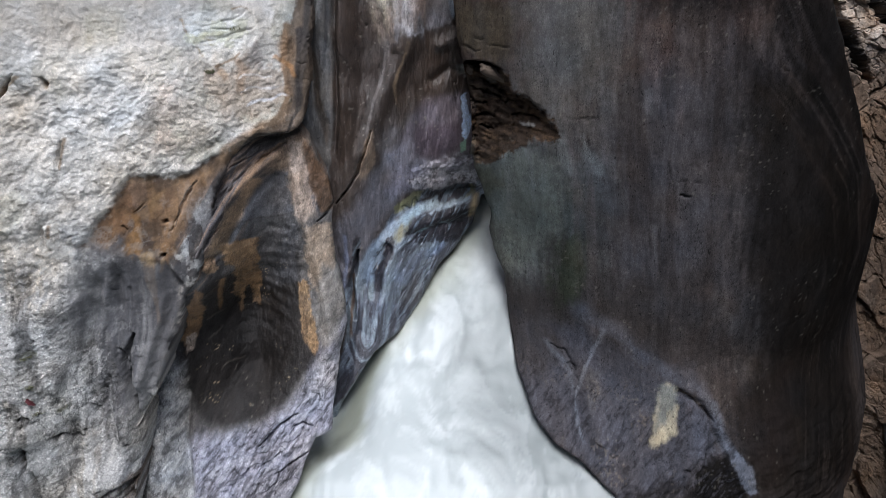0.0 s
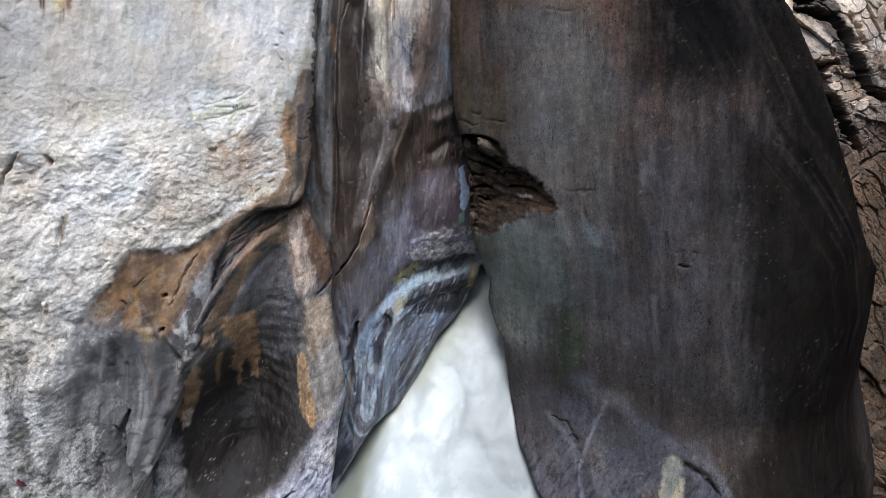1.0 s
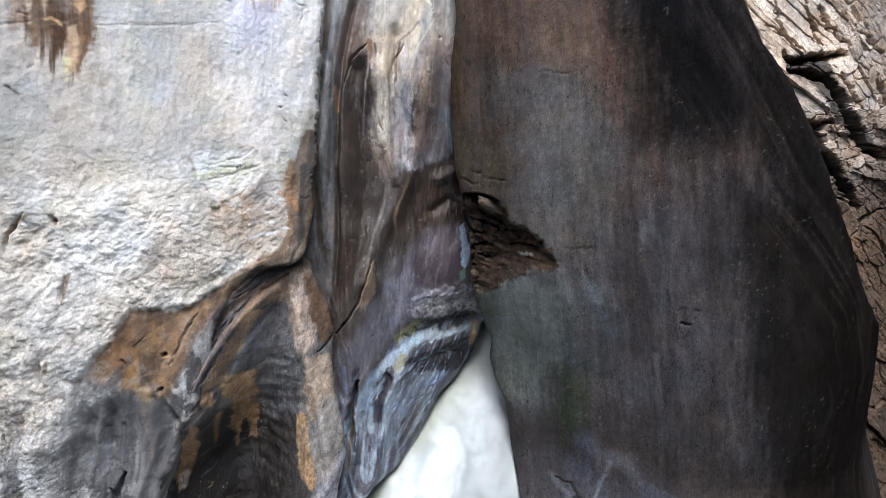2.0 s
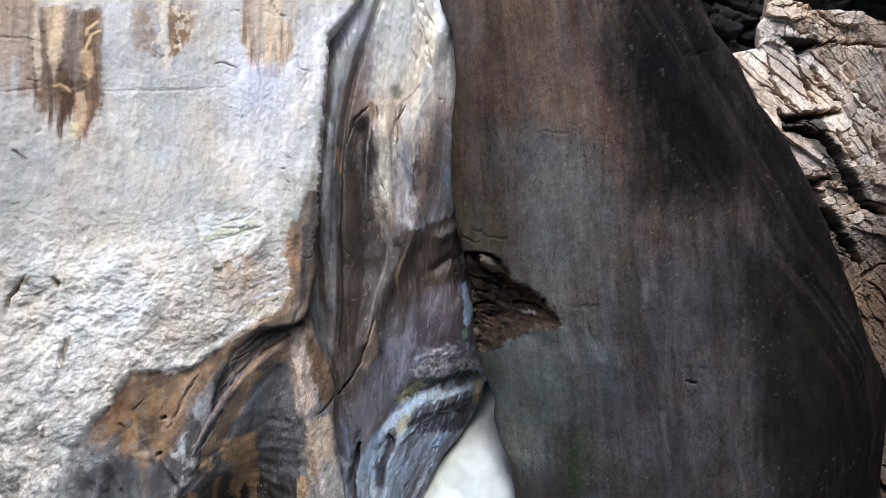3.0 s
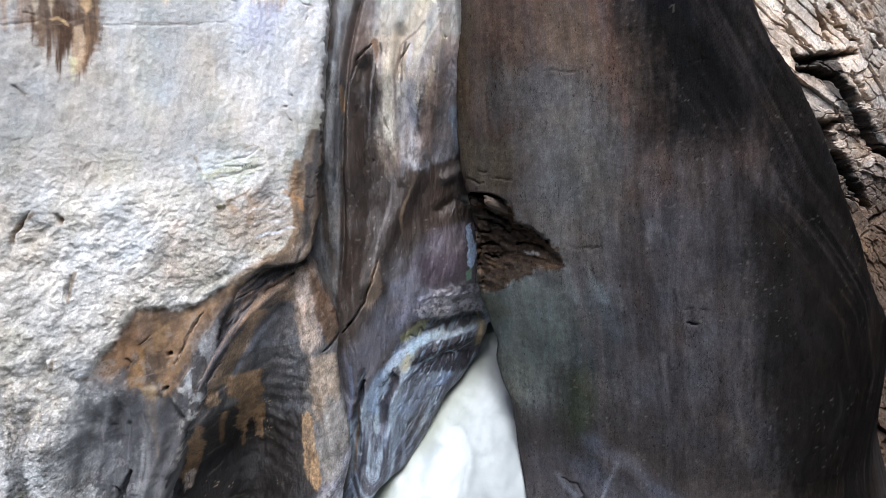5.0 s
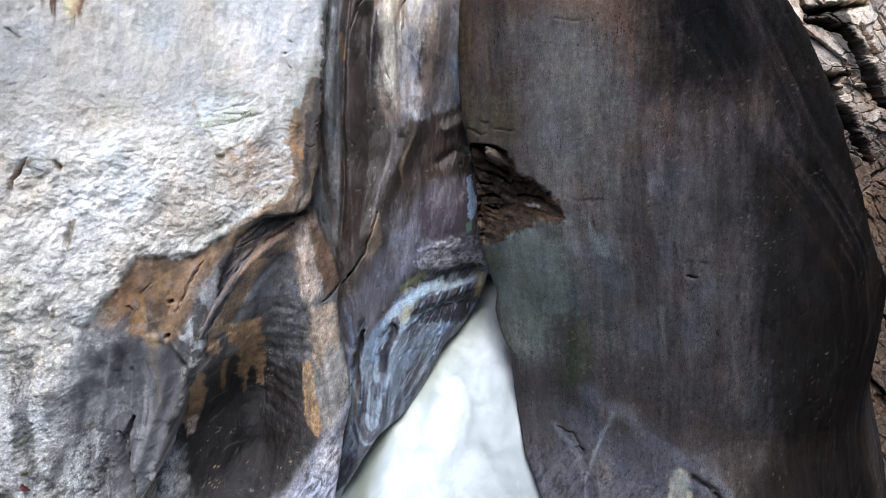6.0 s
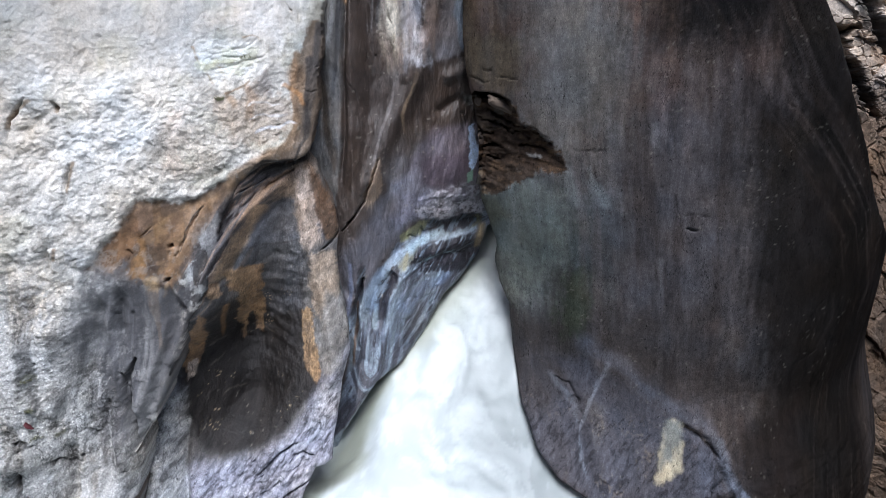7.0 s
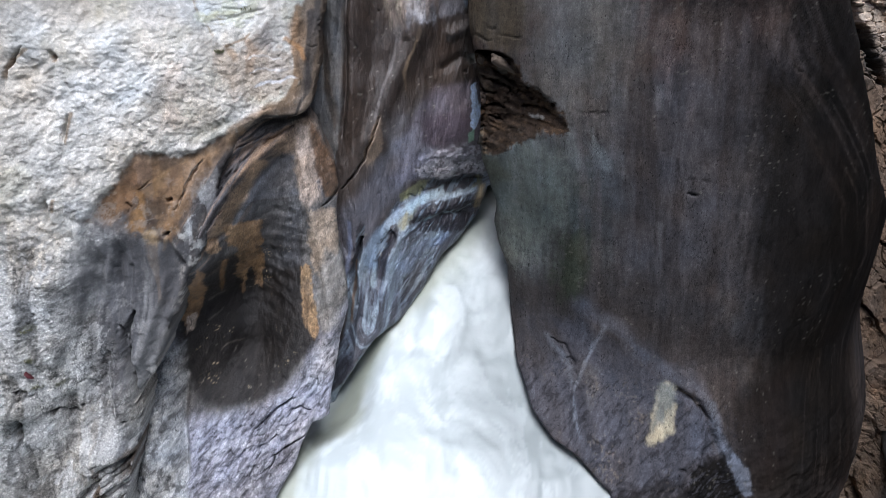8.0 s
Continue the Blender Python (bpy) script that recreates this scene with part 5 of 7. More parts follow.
    # flow bands that bend down from the corner
    c = lay(c, region(x, z, [(-1.011, 2.763), (-1.182, 2.714), (-1.311, 2.702), (-1.398, 2.649), (-1.489, 2.518), (-1.581, 2.367), (-1.681, 2.213), (-1.777, 2.020), (-1.810, 1.829), (-1.694, 1.805), (-1.597, 1.990), (-1.489, 2.191), (-1.390, 2.362), (-1.272, 2.520), (-1.098, 2.674)], 0.02, 0.02, 7, 51), (0.0896, 0.0828, 0.0873), 0.95)
    bend, far = line_distance(x, z, [(-1.022, 2.783), (-1.269, 2.701), (-1.401, 2.596), (-1.521, 2.406), (-1.643, 2.189), (-1.758, 1.945)])
    strand = fbm(bend * 46 + 0.3 * fbm(x * 6, z * 6, 3, 149), far * 5, 4, 150, 0.6)
    band = smooth(0.30, 0.16, bend) * smooth(0.03, 0.15, far)
    c = lay(c, band * smooth(0.08, 0.3, strand), (0.2540, 0.1764, 0.1259), 0.6)
    c = lay(c, band * smooth(-0.08, -0.3, strand), (0.0321, 0.0284, 0.0296), 0.7)
    c = lay(c, region(x, z, [(-1.335, 2.436), (-1.114, 2.536), (-1.103, 2.192), (-1.282, 2.173), (-1.437, 2.191), (-1.416, 2.285)], 0.02, 0.02, 7, 52), (0.1043, 0.1043, 0.1148), 0.95)
    c = lay(c, run(x, z, [(-1.308, 2.458), (-1.411, 2.308), (-1.494, 2.143), (-1.561, 1.977)], 0.035, 0.6, 0.02, 53, 0.0), (0.3694, 0.2540, 0.1596), 0.9)
    c = lay(c, run(x, z, [(-1.167, 2.688), (-1.277, 2.604), (-1.355, 2.511), (-1.413, 2.417)], 0.018, 0.6, 0.02, 54, 0.1), (0.3085, 0.2055, 0.1317), 0.8)
    c = lay(c, region(x, z, [(-1.033, 2.760), (-0.982, 2.682), (-1.014, 2.533), (-1.123, 2.495), (-1.240, 2.536), (-1.186, 2.647)], 0.03, 0.03, 7, 55), (0.3182, 0.2290, 0.1629), 0.85)
    c = lay(c, region(x, z, [(-1.103, 2.696), (-1.020, 2.695), (-0.964, 2.374), (-0.954, 2.171), (-1.017, 2.125), (-1.086, 2.172), (-1.115, 2.423)], 0.025, 0.02, 7, 56, 0.03), (0.4729, 0.3802, 0.3182), 0.9)
    c = lay(c, region(x, z, [(-1.004, 2.751), (-0.922, 2.559), (-0.845, 2.371), (-0.842, 2.174), (-0.906, 2.171), (-0.963, 2.354), (-1.000, 2.580)], 0.015, 0.02, 9, 57), (0.1203, 0.0741, 0.0465), 0.9)
    c = lay(c, run(x, z, [(-1.399, 2.212), (-1.310, 2.201), (-1.211, 2.171), (-1.099, 2.196)], 0.010, 0.6, 0.02, 58, 0.0), (0.0465, 0.0404, 0.0404), 0.5)
    # shadow under the corner lip, painted near-black
    c = lay(c, run(x, z, [(-1.010, 2.799), (-1.079, 2.756), (-1.182, 2.729), (-1.276, 2.716), (-1.353, 2.673), (-1.427, 2.600)], 0.020, 0.5, 0.015, 60, 0.2), (0.0122, 0.0107, 0.0114), 0.9)
    # ochre runs inside the bowl
    for k, (area, tone) in enumerate((([(-1.519, 2.058), (-1.447, 2.066), (-1.350, 2.015), (-1.391, 1.747), (-1.447, 1.406), (-1.492, 1.430), (-1.479, 1.602), (-1.522, 1.558), (-1.569, 1.381), (-1.570, 1.529), (-1.497, 1.853), (-1.516, 1.931)], (0.2790, 0.1766, 0.0952)), ([(-1.611, 1.993), (-1.566, 1.995), (-1.552, 1.890), (-1.605, 1.880)], (0.4156, 0.2790, 0.1730)), ([(-1.666, 1.795), (-1.642, 1.736), (-1.782, 1.426), (-1.832, 1.260), (-1.870, 1.209), (-1.915, 1.336), (-1.737, 1.667)], (0.2519, 0.1527, 0.0810)), ([(-1.872, 1.325), (-1.815, 1.330), (-1.831, 1.229), (-1.864, 1.204)], (0.4640, 0.3702, 0.2980)), ([(-1.111, 1.636), (-1.027, 1.651), (-1.004, 1.438), (-0.939, 1.198), (-0.960, 1.110), (-1.014, 1.147), (-1.067, 1.273), (-1.096, 1.431)], (0.2980, 0.1949, 0.1055)))):
        c = lay(c, region(x, z, area, 0.008, 0.018, 12, 10 + k, 0.018), tone, 0.95)
        c = lay(c, region(x, z, area, 0.012, 0.018, 12, 10 + k, 0.018) * smooth(0.05, 0.35, fbm(x * 20, z * 8, 4, 156, 0.6)), (0.09, 0.06, 0.04), 0.6)
    c = lay(c, run(x, z, [(-1.558, 1.785), (-1.612, 1.629), (-1.683, 1.450)], 0.014, 0.5, 0.01, 17, 0.3), (0.2348, 0.1338, 0.0602), 0.8)
    for k, path in enumerate(([(-1.761, 1.421), (-1.701, 1.448), (-1.638, 1.451)], [(-1.407, 1.435), (-1.332, 1.426)], [(-1.679, 0.994), (-1.618, 1.013), (-1.551, 1.02)], [(-1.748, 1.264), (-1.674, 1.308)])):
        c = lay(c, run(x, z, path, 0.010, 0.6, 0.03, 70 + k, 0.1), (0.14, 0.12, 0.10), 0.4)
    u, v = (x * 0.64 + z * 0.77), (z * 0.64 - x * 0.77)
    toe = region(x, z, [(-0.831, 1.253), (-0.737, 1.265), (-0.758, 0.736), (-1.225, -0.291), (-1.804, -0.202), (-1.831, 0.608), (-1.587, 0.612), (-1.372, 0.644), (-1.168, 0.774), (-1.015, 0.913)], 0.04, 0.02, 7, 31)
    slit = fbm(v * 46 + 0.5 * fbm(x * 6, z * 6, 3, 145), u * 13, 4, 144, 0.65)
    c = lay(c, toe * smooth(0.20, 0.30, slit), (0.075, 0.072, 0.085), 0.8)
    c = lay(c, toe * smooth(-0.17, -0.27, slit), (0.40, 0.40, 0.44), 0.6)
    crust = region(x, z, [(-2.094, 0.973), (-1.966, 1.208), (-1.876, 1.033), (-1.859, 0.532), (-1.746, -0.208), (-2.218, -0.122), (-2.15, 0.474)], 0.04, 0.03, 7, 32)
    chips = fbm(x * 30, z * 22, 4, 146, 0.7)
    c = lay(c, crust * smooth(0.12, 0.2, chips), (0.50, 0.50, 0.50), 0.7)
    c = lay(c, crust * smooth(-0.14, -0.24, chips), (0.07, 0.068, 0.07), 0.7)
    c = lay(c, toe * fissures(v, u, 11, 4.0, 361, 0.07, 2.5), (0.05, 0.047, 0.055), 0.85)
    c = lay(c, toe * fissures(v, u, 24, 8.0, 371, 0.11, 3.0), (0.06, 0.057, 0.066), 0.7)
    c = lay(c, crust * fissures(x, z, 12, 9, 381, 0.08, 2.5), (0.05, 0.047, 0.047), 0.8)
    # tan grit lodged in the scour lines of the bowl
    bowl_ = region(x, z, [(-1.837, 1.473), (-1.638, 1.776), (-1.106, 1.814), (-1.032, 1.27), (-1.078, 0.956), (-1.401, 0.701), (-1.76, 0.746)], 0.05, 0.03, 5, 33)
    grit = noise2(x * 105 + 20 * z, z * 120 - 15 * x, 147) * smooth(0.0, 0.4, fbm(x * 4, z * 4, 3, 148))
    c = lay(c, bowl_ * smooth(0.58, 0.68, grit) * smooth(0.0, 0.4, noise2(x * 17, z * 17, 164)), (0.34, 0.27, 0.18), 0.85)
    return weather(c, x - 0.35 * z, z, 0.50, 0.38, 0.25, 411)


def tint_column(x, z):
    c = np.zeros((len(x), 3)) + np.array((0.070, 0.053, 0.044))
    c = lay(c, smooth(0.0, 0.4, fbm(x * 8, z * 2.0, 5, 111)), (0.042, 0.031, 0.026), 0.75)
    # grey rib against the pale cliff
    c = lay(c, region(x, z, [(-0.231, 5.918), (-0.918, 5.797), (-0.969, 4.493), (-1.102, 3.522), (-1.179, 2.711), (-1.046, 2.53), (-0.915, 2.304), (-0.863, 2.71), (-0.829, 3.603), (-0.775, 4.183), (-0.697, 4.627), (-0.613, 4.879), (-0.456, 5.243)], 0.012, 0.012, 6, 2), (0.155, 0.15, 0.147), 0.95)
    c = lay(c, region(x, z, [(-0.321, 5.895), (-0.586, 5.657), (-0.771, 4.94), (-0.81, 4.605), (-0.737, 4.564), (-0.61, 4.898), (-0.478, 5.247)], 0.03, 0.02, 5, 19), (0.38, 0.385, 0.37), 0.9)
    c = lay(c, run(x, z, [(-0.769, 4.686), (-0.836, 4.345), (-0.896, 3.912), (-0.94, 3.475)], 0.03, 0.7, 0.015, 20, 0.2), (0.33, 0.34, 0.355), 0.8)
    c = lay(c, run(x, z, [(-0.781, 4.921), (-0.844, 4.701), (-0.903, 4.401), (-0.945, 4.094)], 0.025, 0.5, 0.02, 36, 0.2), (0.16, 0.09, 0.05), 0.8)
    c = lay(c, run(x, z, [(-0.78, 4.265), (-0.833, 3.912), (-0.872, 3.516), (-0.93, 3.077)], 0.022, 0.6, 0.015, 35, 0.1), (0.055, 0.055, 0.06), 0.85)
    c = lay(c, run(x, z, [(-1.018, 3.251), (-0.952, 2.898), (-0.903, 2.535)], 0.04, 0.7, 0.03, 21, 0.2), (0.09, 0.065, 0.045), 0.7)
    # pale smooth upper run, cream and bluish towards the slot
    c = lay(c, region(x, z, [(-0.386, 6.009), (0.466, 6.261), (0.377, 5.13), (0.258, 4.62), (0.099, 4.384), (-0.025, 4.322), (-0.185, 4.506), (-0.368, 4.496), (-0.575, 4.416), (-0.597, 4.542), (-0.578, 4.924), (-0.516, 5.133), (-0.445, 5.313)], 0.09, 0.05, 5, 3, 0.06), (0.46, 0.45, 0.405), 0.95)
    c = lay(c, run(x, z, [(-0.544, 5.056), (-0.566, 4.724), (-0.557, 4.454)], 0.06, 0.9, 0.02, 22, 0.0), (0.36, 0.34, 0.36), 0.8)
    c = lay(c, run(x, z, [(-0.228, 5.738), (-0.273, 5.174), (-0.321, 4.795), (-0.346, 4.562)], 0.03, 0.8, 0.015, 52, 0.0), (0.50, 0.49, 0.46), 0.7)
    c = lay(c, region(x, z, [(-0.169, 5.338), (-0.046, 5.216), (-0.029, 4.965), (-0.154, 4.77), (-0.207, 4.529), (-0.249, 4.667), (-0.194, 4.954)], 0.06, 0.04, 7, 4), (0.60, 0.52, 0.42), 0.7)
    c = lay(c, region(x, z, [(-0.04, 5.409), (0.124, 5.195), (0.148, 5.003), (0.018, 4.949), (-0.063, 5.114)], 0.05, 0.04, 8, 37), (0.58, 0.60, 0.62), 0.7)
    c = lay(c, run(x, z, [(0.108, 4.988), (0.013, 4.787), (-0.077, 4.65), (-0.16, 4.555)], 0.035, 0.6, 0.03, 38, 0.2), (0.30, 0.28, 0.28), 0.7)
    c = lay(c, region(x, z, [(-0.562, 4.431), (-0.368, 4.496), (-0.184, 4.53), (-0.153, 4.342), (-0.221, 4.055), (-0.296, 3.915), (-0.375, 3.913), (-0.408, 3.589), (-0.519, 3.538), (-0.547, 3.73), (-0.463, 4.045), (-0.494, 4.3)], 0.06, 0.04, 8, 5, 0.08), (0.62, 0.54, 0.45), 0.9)
    c = lay(c, run(x, z, [(-0.185, 4.506), (-0.23, 4.243), (-0.258, 3.914)], 0.035, 0.6, 0.02, 39, 0.2), (0.76, 0.66, 0.51), 0.8)
    c = lay(c, region(x, z, [(-0.363, 4.101), (-0.251, 4.124), (-0.231, 3.773), (-0.182, 3.391), (-0.375, 3.381), (-0.39, 3.681)], 0.06, 0.04, 8, 6, 0.08), (0.46, 0.455, 0.49), 0.8)
    c = lay(c, region(x, z, [(-0.198, 4.387), (-0.036, 4.44), (-0.056, 4.104), (-0.135, 3.818), (-0.192, 3.961)], 0.05, 0.06, 10, 40, 0.08), (0.46, 0.37, 0.27), 0.6)
    c = lay(c, region(x, z, [(-0.024, 4.346), (0.1, 4.433), (0.124, 3.917), (0.071, 3.474), (-0.148, 3.436), (-0.121, 3.818)], 0.03, 0.03, 7, 41, 0.05), (0.25, 0.225, 0.23), 0.9)
    c = lay(c, run(x, z, [(0.08, 4.579), (-0.012, 4.3), (-0.068, 4.008), (-0.121, 3.818)], 0.022, 0.6, 0.015, 42, 0.3), (0.32, 0.29, 0.27), 0.8)
    c = lay(c, run(x, z, [(0.073, 3.868), (0.092, 3.671), (0.112, 3.522)], 0.06, 0.4, 0.015, 16, 0.0), (0.30, 0.34, 0.40), 0.85)
    for k, path in enumerate(([(-0.509, 4.391), (-0.493, 4.227), (-0.513, 4.043)], [(-0.386, 4.461), (-0.416, 4.304), (-0.406, 4.05)], [(-0.317, 4.406), (-0.359, 4.243), (-0.368, 4.054)], [(-0.525, 4.088), (-0.555, 3.911), (-0.589, 3.686)])):
        c = lay(c, run(x, z, path, 0.012, 0.6, 0.015, 120 + k, 0.1), (0.07, 0.06, 0.06), 0.85)
    for k, (path, w, tone) in enumerate((([(-0.403, 4.457), (-0.45, 4.229), (-0.493, 3.909), (-0.507, 3.592), (-0.472, 3.361)], 0.022, (0.74, 0.66, 0.54)), ([(-0.271, 4.406), (-0.315, 4.148), (-0.318, 3.821), (-0.271, 3.49)], 0.020, (0.60, 0.58, 0.60)), ([(-0.364, 4.392), (-0.363, 4.101), (-0.335, 3.821), (-0.323, 3.586)], 0.006, (0.10, 0.085, 0.085)), ([(-0.44, 4.324), (-0.478, 4.09), (-0.524, 3.82)], 0.006, (0.16, 0.135, 0.13)), ([(-0.092, 4.46), (-0.16, 4.103), (-0.151, 3.771), (-0.142, 3.484)], 0.016, (0.22, 0.165, 0.12)), ([(-0.035, 4.464), (-0.073, 4.15), (-0.11, 3.865)], 0.007, (0.55, 0.47, 0.38)), ([(-0.543, 4.388), (-0.586, 4.046), (-0.62, 3.687), (-0.601, 3.367)], 0.010, (0.30, 0.27, 0.26)), ([(-0.634, 3.277), (-0.705, 2.972), (-0.754, 2.624), (-0.782, 2.312)], 0.012, (0.16, 0.14, 0.13)), ([(-0.405, 3.129), (-0.483, 2.862), (-0.545, 2.593)], 0.010, (0.22, 0.20, 0.20)), ([(-0.822, 4.519), (-0.868, 4.172), (-0.917, 3.825), (-0.95, 3.475)], 0.010, (0.42, 0.42, 0.43)), ([(-0.666, 4.831), (-0.753, 4.518), (-0.808, 4.215), (-0.848, 3.912)], 0.010, (0.36, 0.35, 0.34)), ([(-0.54, 5.131), (-0.624, 4.889), (-0.724, 4.57), (-0.781, 4.304)], 0.014, (0.11, 0.09, 0.08)))):
        c = lay(c, run(x, z, path, w, 0.6, 0.012, 140 + k, 0.2), tone, 0.6)
    c = lay(c, run(x, z, [(-0.559, 4.4), (-0.536, 4.32), (-0.546, 4.25)], 0.025, 0.5, 0.012, 23, 0.2), (0.30, 0.17, 0.09), 0.85)
    c = lay(c, run(x, z, [(-0.808, 4.046), (-0.81, 3.916), (-0.799, 3.85)], 0.022, 0.5, 0.012, 44, 0.2), (0.27, 0.17, 0.09), 0.85)
    c = lay(c, region(x, z, [(-0.525, 3.616), (-0.4, 3.612), (-0.39, 3.358), (-0.451, 3.175), (-0.484, 3.269)], 0.02, 0.02, 7, 45), (0.44, 0.36, 0.32), 0.85)
    c = lay(c, run(x, z, [(-0.273, 3.342), (-0.314, 3.214), (-0.379, 3.104), (-0.393, 2.988)], 0.022, 0.5, 0.02, 7, 0.2), (0.28, 0.21, 0.14), 0.9)
    c = lay(c, region(x, z, [(-0.41, 2.991), (-0.212, 2.913), (-0.231, 2.726), (-0.37, 2.697)], 0.03, 0.03, 7, 46), (0.085, 0.065, 0.035), 0.8)
    c = lay(c, run(x, z, [(-0.456, 3.314), (-0.552, 3.045), (-0.644, 2.784), (-0.69, 2.526)], 0.05, 0.7, 0.02, 47, 0.0), (0.13, 0.125, 0.125), 0.8)
    c = lay(c, region(x, z, [(-0.541, 2.687), (-0.637, 2.544), (-0.701, 2.295), (-0.632, 2.277), (-0.568, 2.457)], 0.015, 0.02, 7, 8), (0.21, 0.155, 0.115), 0.85)
    c = lay(c, region(x, z, [(-0.201, 3.248), (0.22, 3.418), (0.207, 2.964), (-0.142, 2.904)], 0.03, 0.03, 7, 48), (0.075, 0.06, 0.05), 0.85)
    c = lay(c, run(x, z, [(-0.083, 3.238), (0.066, 3.328), (0.193, 3.369)], 0.025, 0.6, 0.02, 49, 0.2), (0.17, 0.16, 0.165), 0.8)
    c = lay(c, run(x, z, [(-0.214, 2.82), (-0.423, 2.705), (-0.478, 2.384), (-0.596, 2.084)], 0.10, 0.8, 0.03, 25, 0.1), (0.14, 0.13, 0.135), 0.7)
    c = lay(c, region(x, z, [(-0.785, 3.961), (-0.643, 4.004), (-0.613, 3.641), (-0.553, 3.457), (-0.449, 3.244), (-0.331, 3.356), (-0.125, 3.425), (0.219, 3.367), (0.206, 2.924), (-0.143, 2.88), (-0.35, 2.906), (-0.465, 2.714), (-0.647, 2.463), (-0.805, 2.489)], 0.04, 0.04, 6, 53, 0.04), (0.042, 0.030, 0.024), 0.85)
    c = lay(c, run(x, z, [(-0.273, 3.342), (-0.314, 3.214), (-0.379, 3.104), (-0.393, 2.988)], 0.016, 0.5, 0.02, 54, 0.2), (0.24, 0.18, 0.13), 0.8)
    # plum-grey slab and pale seam
    c = lay(c, region(x, z, [(-0.19, 2.861), (0.242, 2.91), (0.357, 1.894), (-0.172, 2.056), (-0.451, 2.168), (-0.386, 2.551)], 0.05, 0.04, 5, 9), (0.135, 0.115, 0.13), 0.92)
    c = lay(c, region(x, z, [(-0.253, 2.681), (0.199, 2.743), (0.241, 2.436), (-0.13, 2.376)], 0.05, 0.05, 5, 10), (0.070, 0.048, 0.055), 0.8)
    c = lay(c, region(x, z, [(-0.27, 2.37), (0.27, 2.377), (0.355, 1.988), (0.028, 2.035), (-0.173, 2.178)], 0.03, 0.06, 8, 26) * smooth(-0.25, 0.15, fbm(x * 16, z * 18, 4, 116, 0.65)), (0.42, 0.40, 0.43), 0.8)
    c = lay(c, run(x, z, [(0.152, 3.125), (0.17, 3.075)], 0.05, 0.5, 0.02, 28, 0.0), (0.45, 0.43, 0.38), 0.9)
    c = lay(c, region(x, z, [(-0.706, 2.125), (-0.451, 2.465), (-0.361, 2.152), (-0.537, 1.84), (-0.708, 1.539), (-0.896, 1.437), (-0.892, 1.88)], 0.06, 0.05, 5, 17), (0.14, 0.135, 0.155), 0.8)
    # blue-grey shelf with dark bands
    shelf = region(x, z, [(-0.897, 1.287), (-0.712, 1.577), (-0.581, 1.748), (-0.449, 1.916), (-0.268, 2.05), (0.026, 2.071), (0.339, 2.055), (0.547, 1.81), (0.379, 1.494), (-0.092, 1.115), (-0.511, 0.826), (-0.873, 0.34), (-1.134, -0.429), (-0.946, 0.567), (-0.816, 0.969)], 0.02, 0.02, 6, 12)
    d, s = line_distance(x, z, SHELF_LIP)
    along, across = 0.55 * x + 0.84 * z, 0.84 * x - 0.55 * z
    near = smooth(0.30, 0.12, d)
    bands = near * fbm(d * 26 + 0.5 * fbm(x * 6, z * 6, 3, 113), s * 5, 5, 112, 0.6) + (1 - near) * fbm(across * 24, along * 3, 5, 114, 0.6)
    c = lay(c, shelf, (0.155, 0.170, 0.205))
    c = lay(c, shelf * smooth(0.0, 0.16, bands), (0.055, 0.052, 0.062), 0.85)
    dash = fbm(across * 55, along * 11, 3, 118)
    c = lay(c, shelf * smooth(0.26, 0.40, dash) * smooth(0.10, 0.22, d), (0.035, 0.033, 0.04), 0.85)
    c = lay(c, shelf * smooth(-0.12, -0.26, bands), (0.27, 0.31, 0.345), 0.7)
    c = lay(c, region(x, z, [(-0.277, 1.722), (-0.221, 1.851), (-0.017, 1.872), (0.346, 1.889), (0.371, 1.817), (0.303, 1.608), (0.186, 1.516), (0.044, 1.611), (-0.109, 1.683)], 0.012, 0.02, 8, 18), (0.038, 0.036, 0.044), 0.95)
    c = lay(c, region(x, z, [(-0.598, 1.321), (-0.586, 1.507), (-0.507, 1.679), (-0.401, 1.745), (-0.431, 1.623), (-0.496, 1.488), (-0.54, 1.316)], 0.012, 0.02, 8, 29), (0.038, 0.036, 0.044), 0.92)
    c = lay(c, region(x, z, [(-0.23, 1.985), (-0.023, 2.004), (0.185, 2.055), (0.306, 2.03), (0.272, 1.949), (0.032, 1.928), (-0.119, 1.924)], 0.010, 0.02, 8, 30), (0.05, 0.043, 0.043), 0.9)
    for k, (path, w, amount) in enumerate((([(-0.624, 1.282), (-0.604, 1.51), (-0.517, 1.73), (-0.374, 1.879), (-0.188, 1.926), (0.058, 1.909), (0.333, 1.938)], 0.028, 0.95), ([(-0.44, 1.743), (-0.343, 1.856), (-0.177, 1.902)], 0.03, 0.7), ([(-0.246, 1.735), (-0.113, 1.765), (0.065, 1.73), (0.303, 1.814)], 0.010, 0.85), ([(-0.181, 1.826), (-0.015, 1.83), (0.246, 1.848)], 0.007, 0.8), ([(-0.157, 1.668), (0.001, 1.668), (0.202, 1.643)], 0.009, 0.7), ([(-0.47, 1.392), (-0.357, 1.521), (-0.194, 1.584), (0.046, 1.566)], 0.025, 0.7), ([(-0.409, 1.25), (-0.265, 1.393), (-0.052, 1.455)], 0.018, 0.5), ([(-0.708, 1.539), (-0.791, 1.192), (-0.841, 0.773)], 0.022, 0.6))):
        c = lay(c, run(x, z, path, w, 0.5, 0.018, 160 + k, 0.1), (0.20, 0.238, 0.26), amount * 0.85)
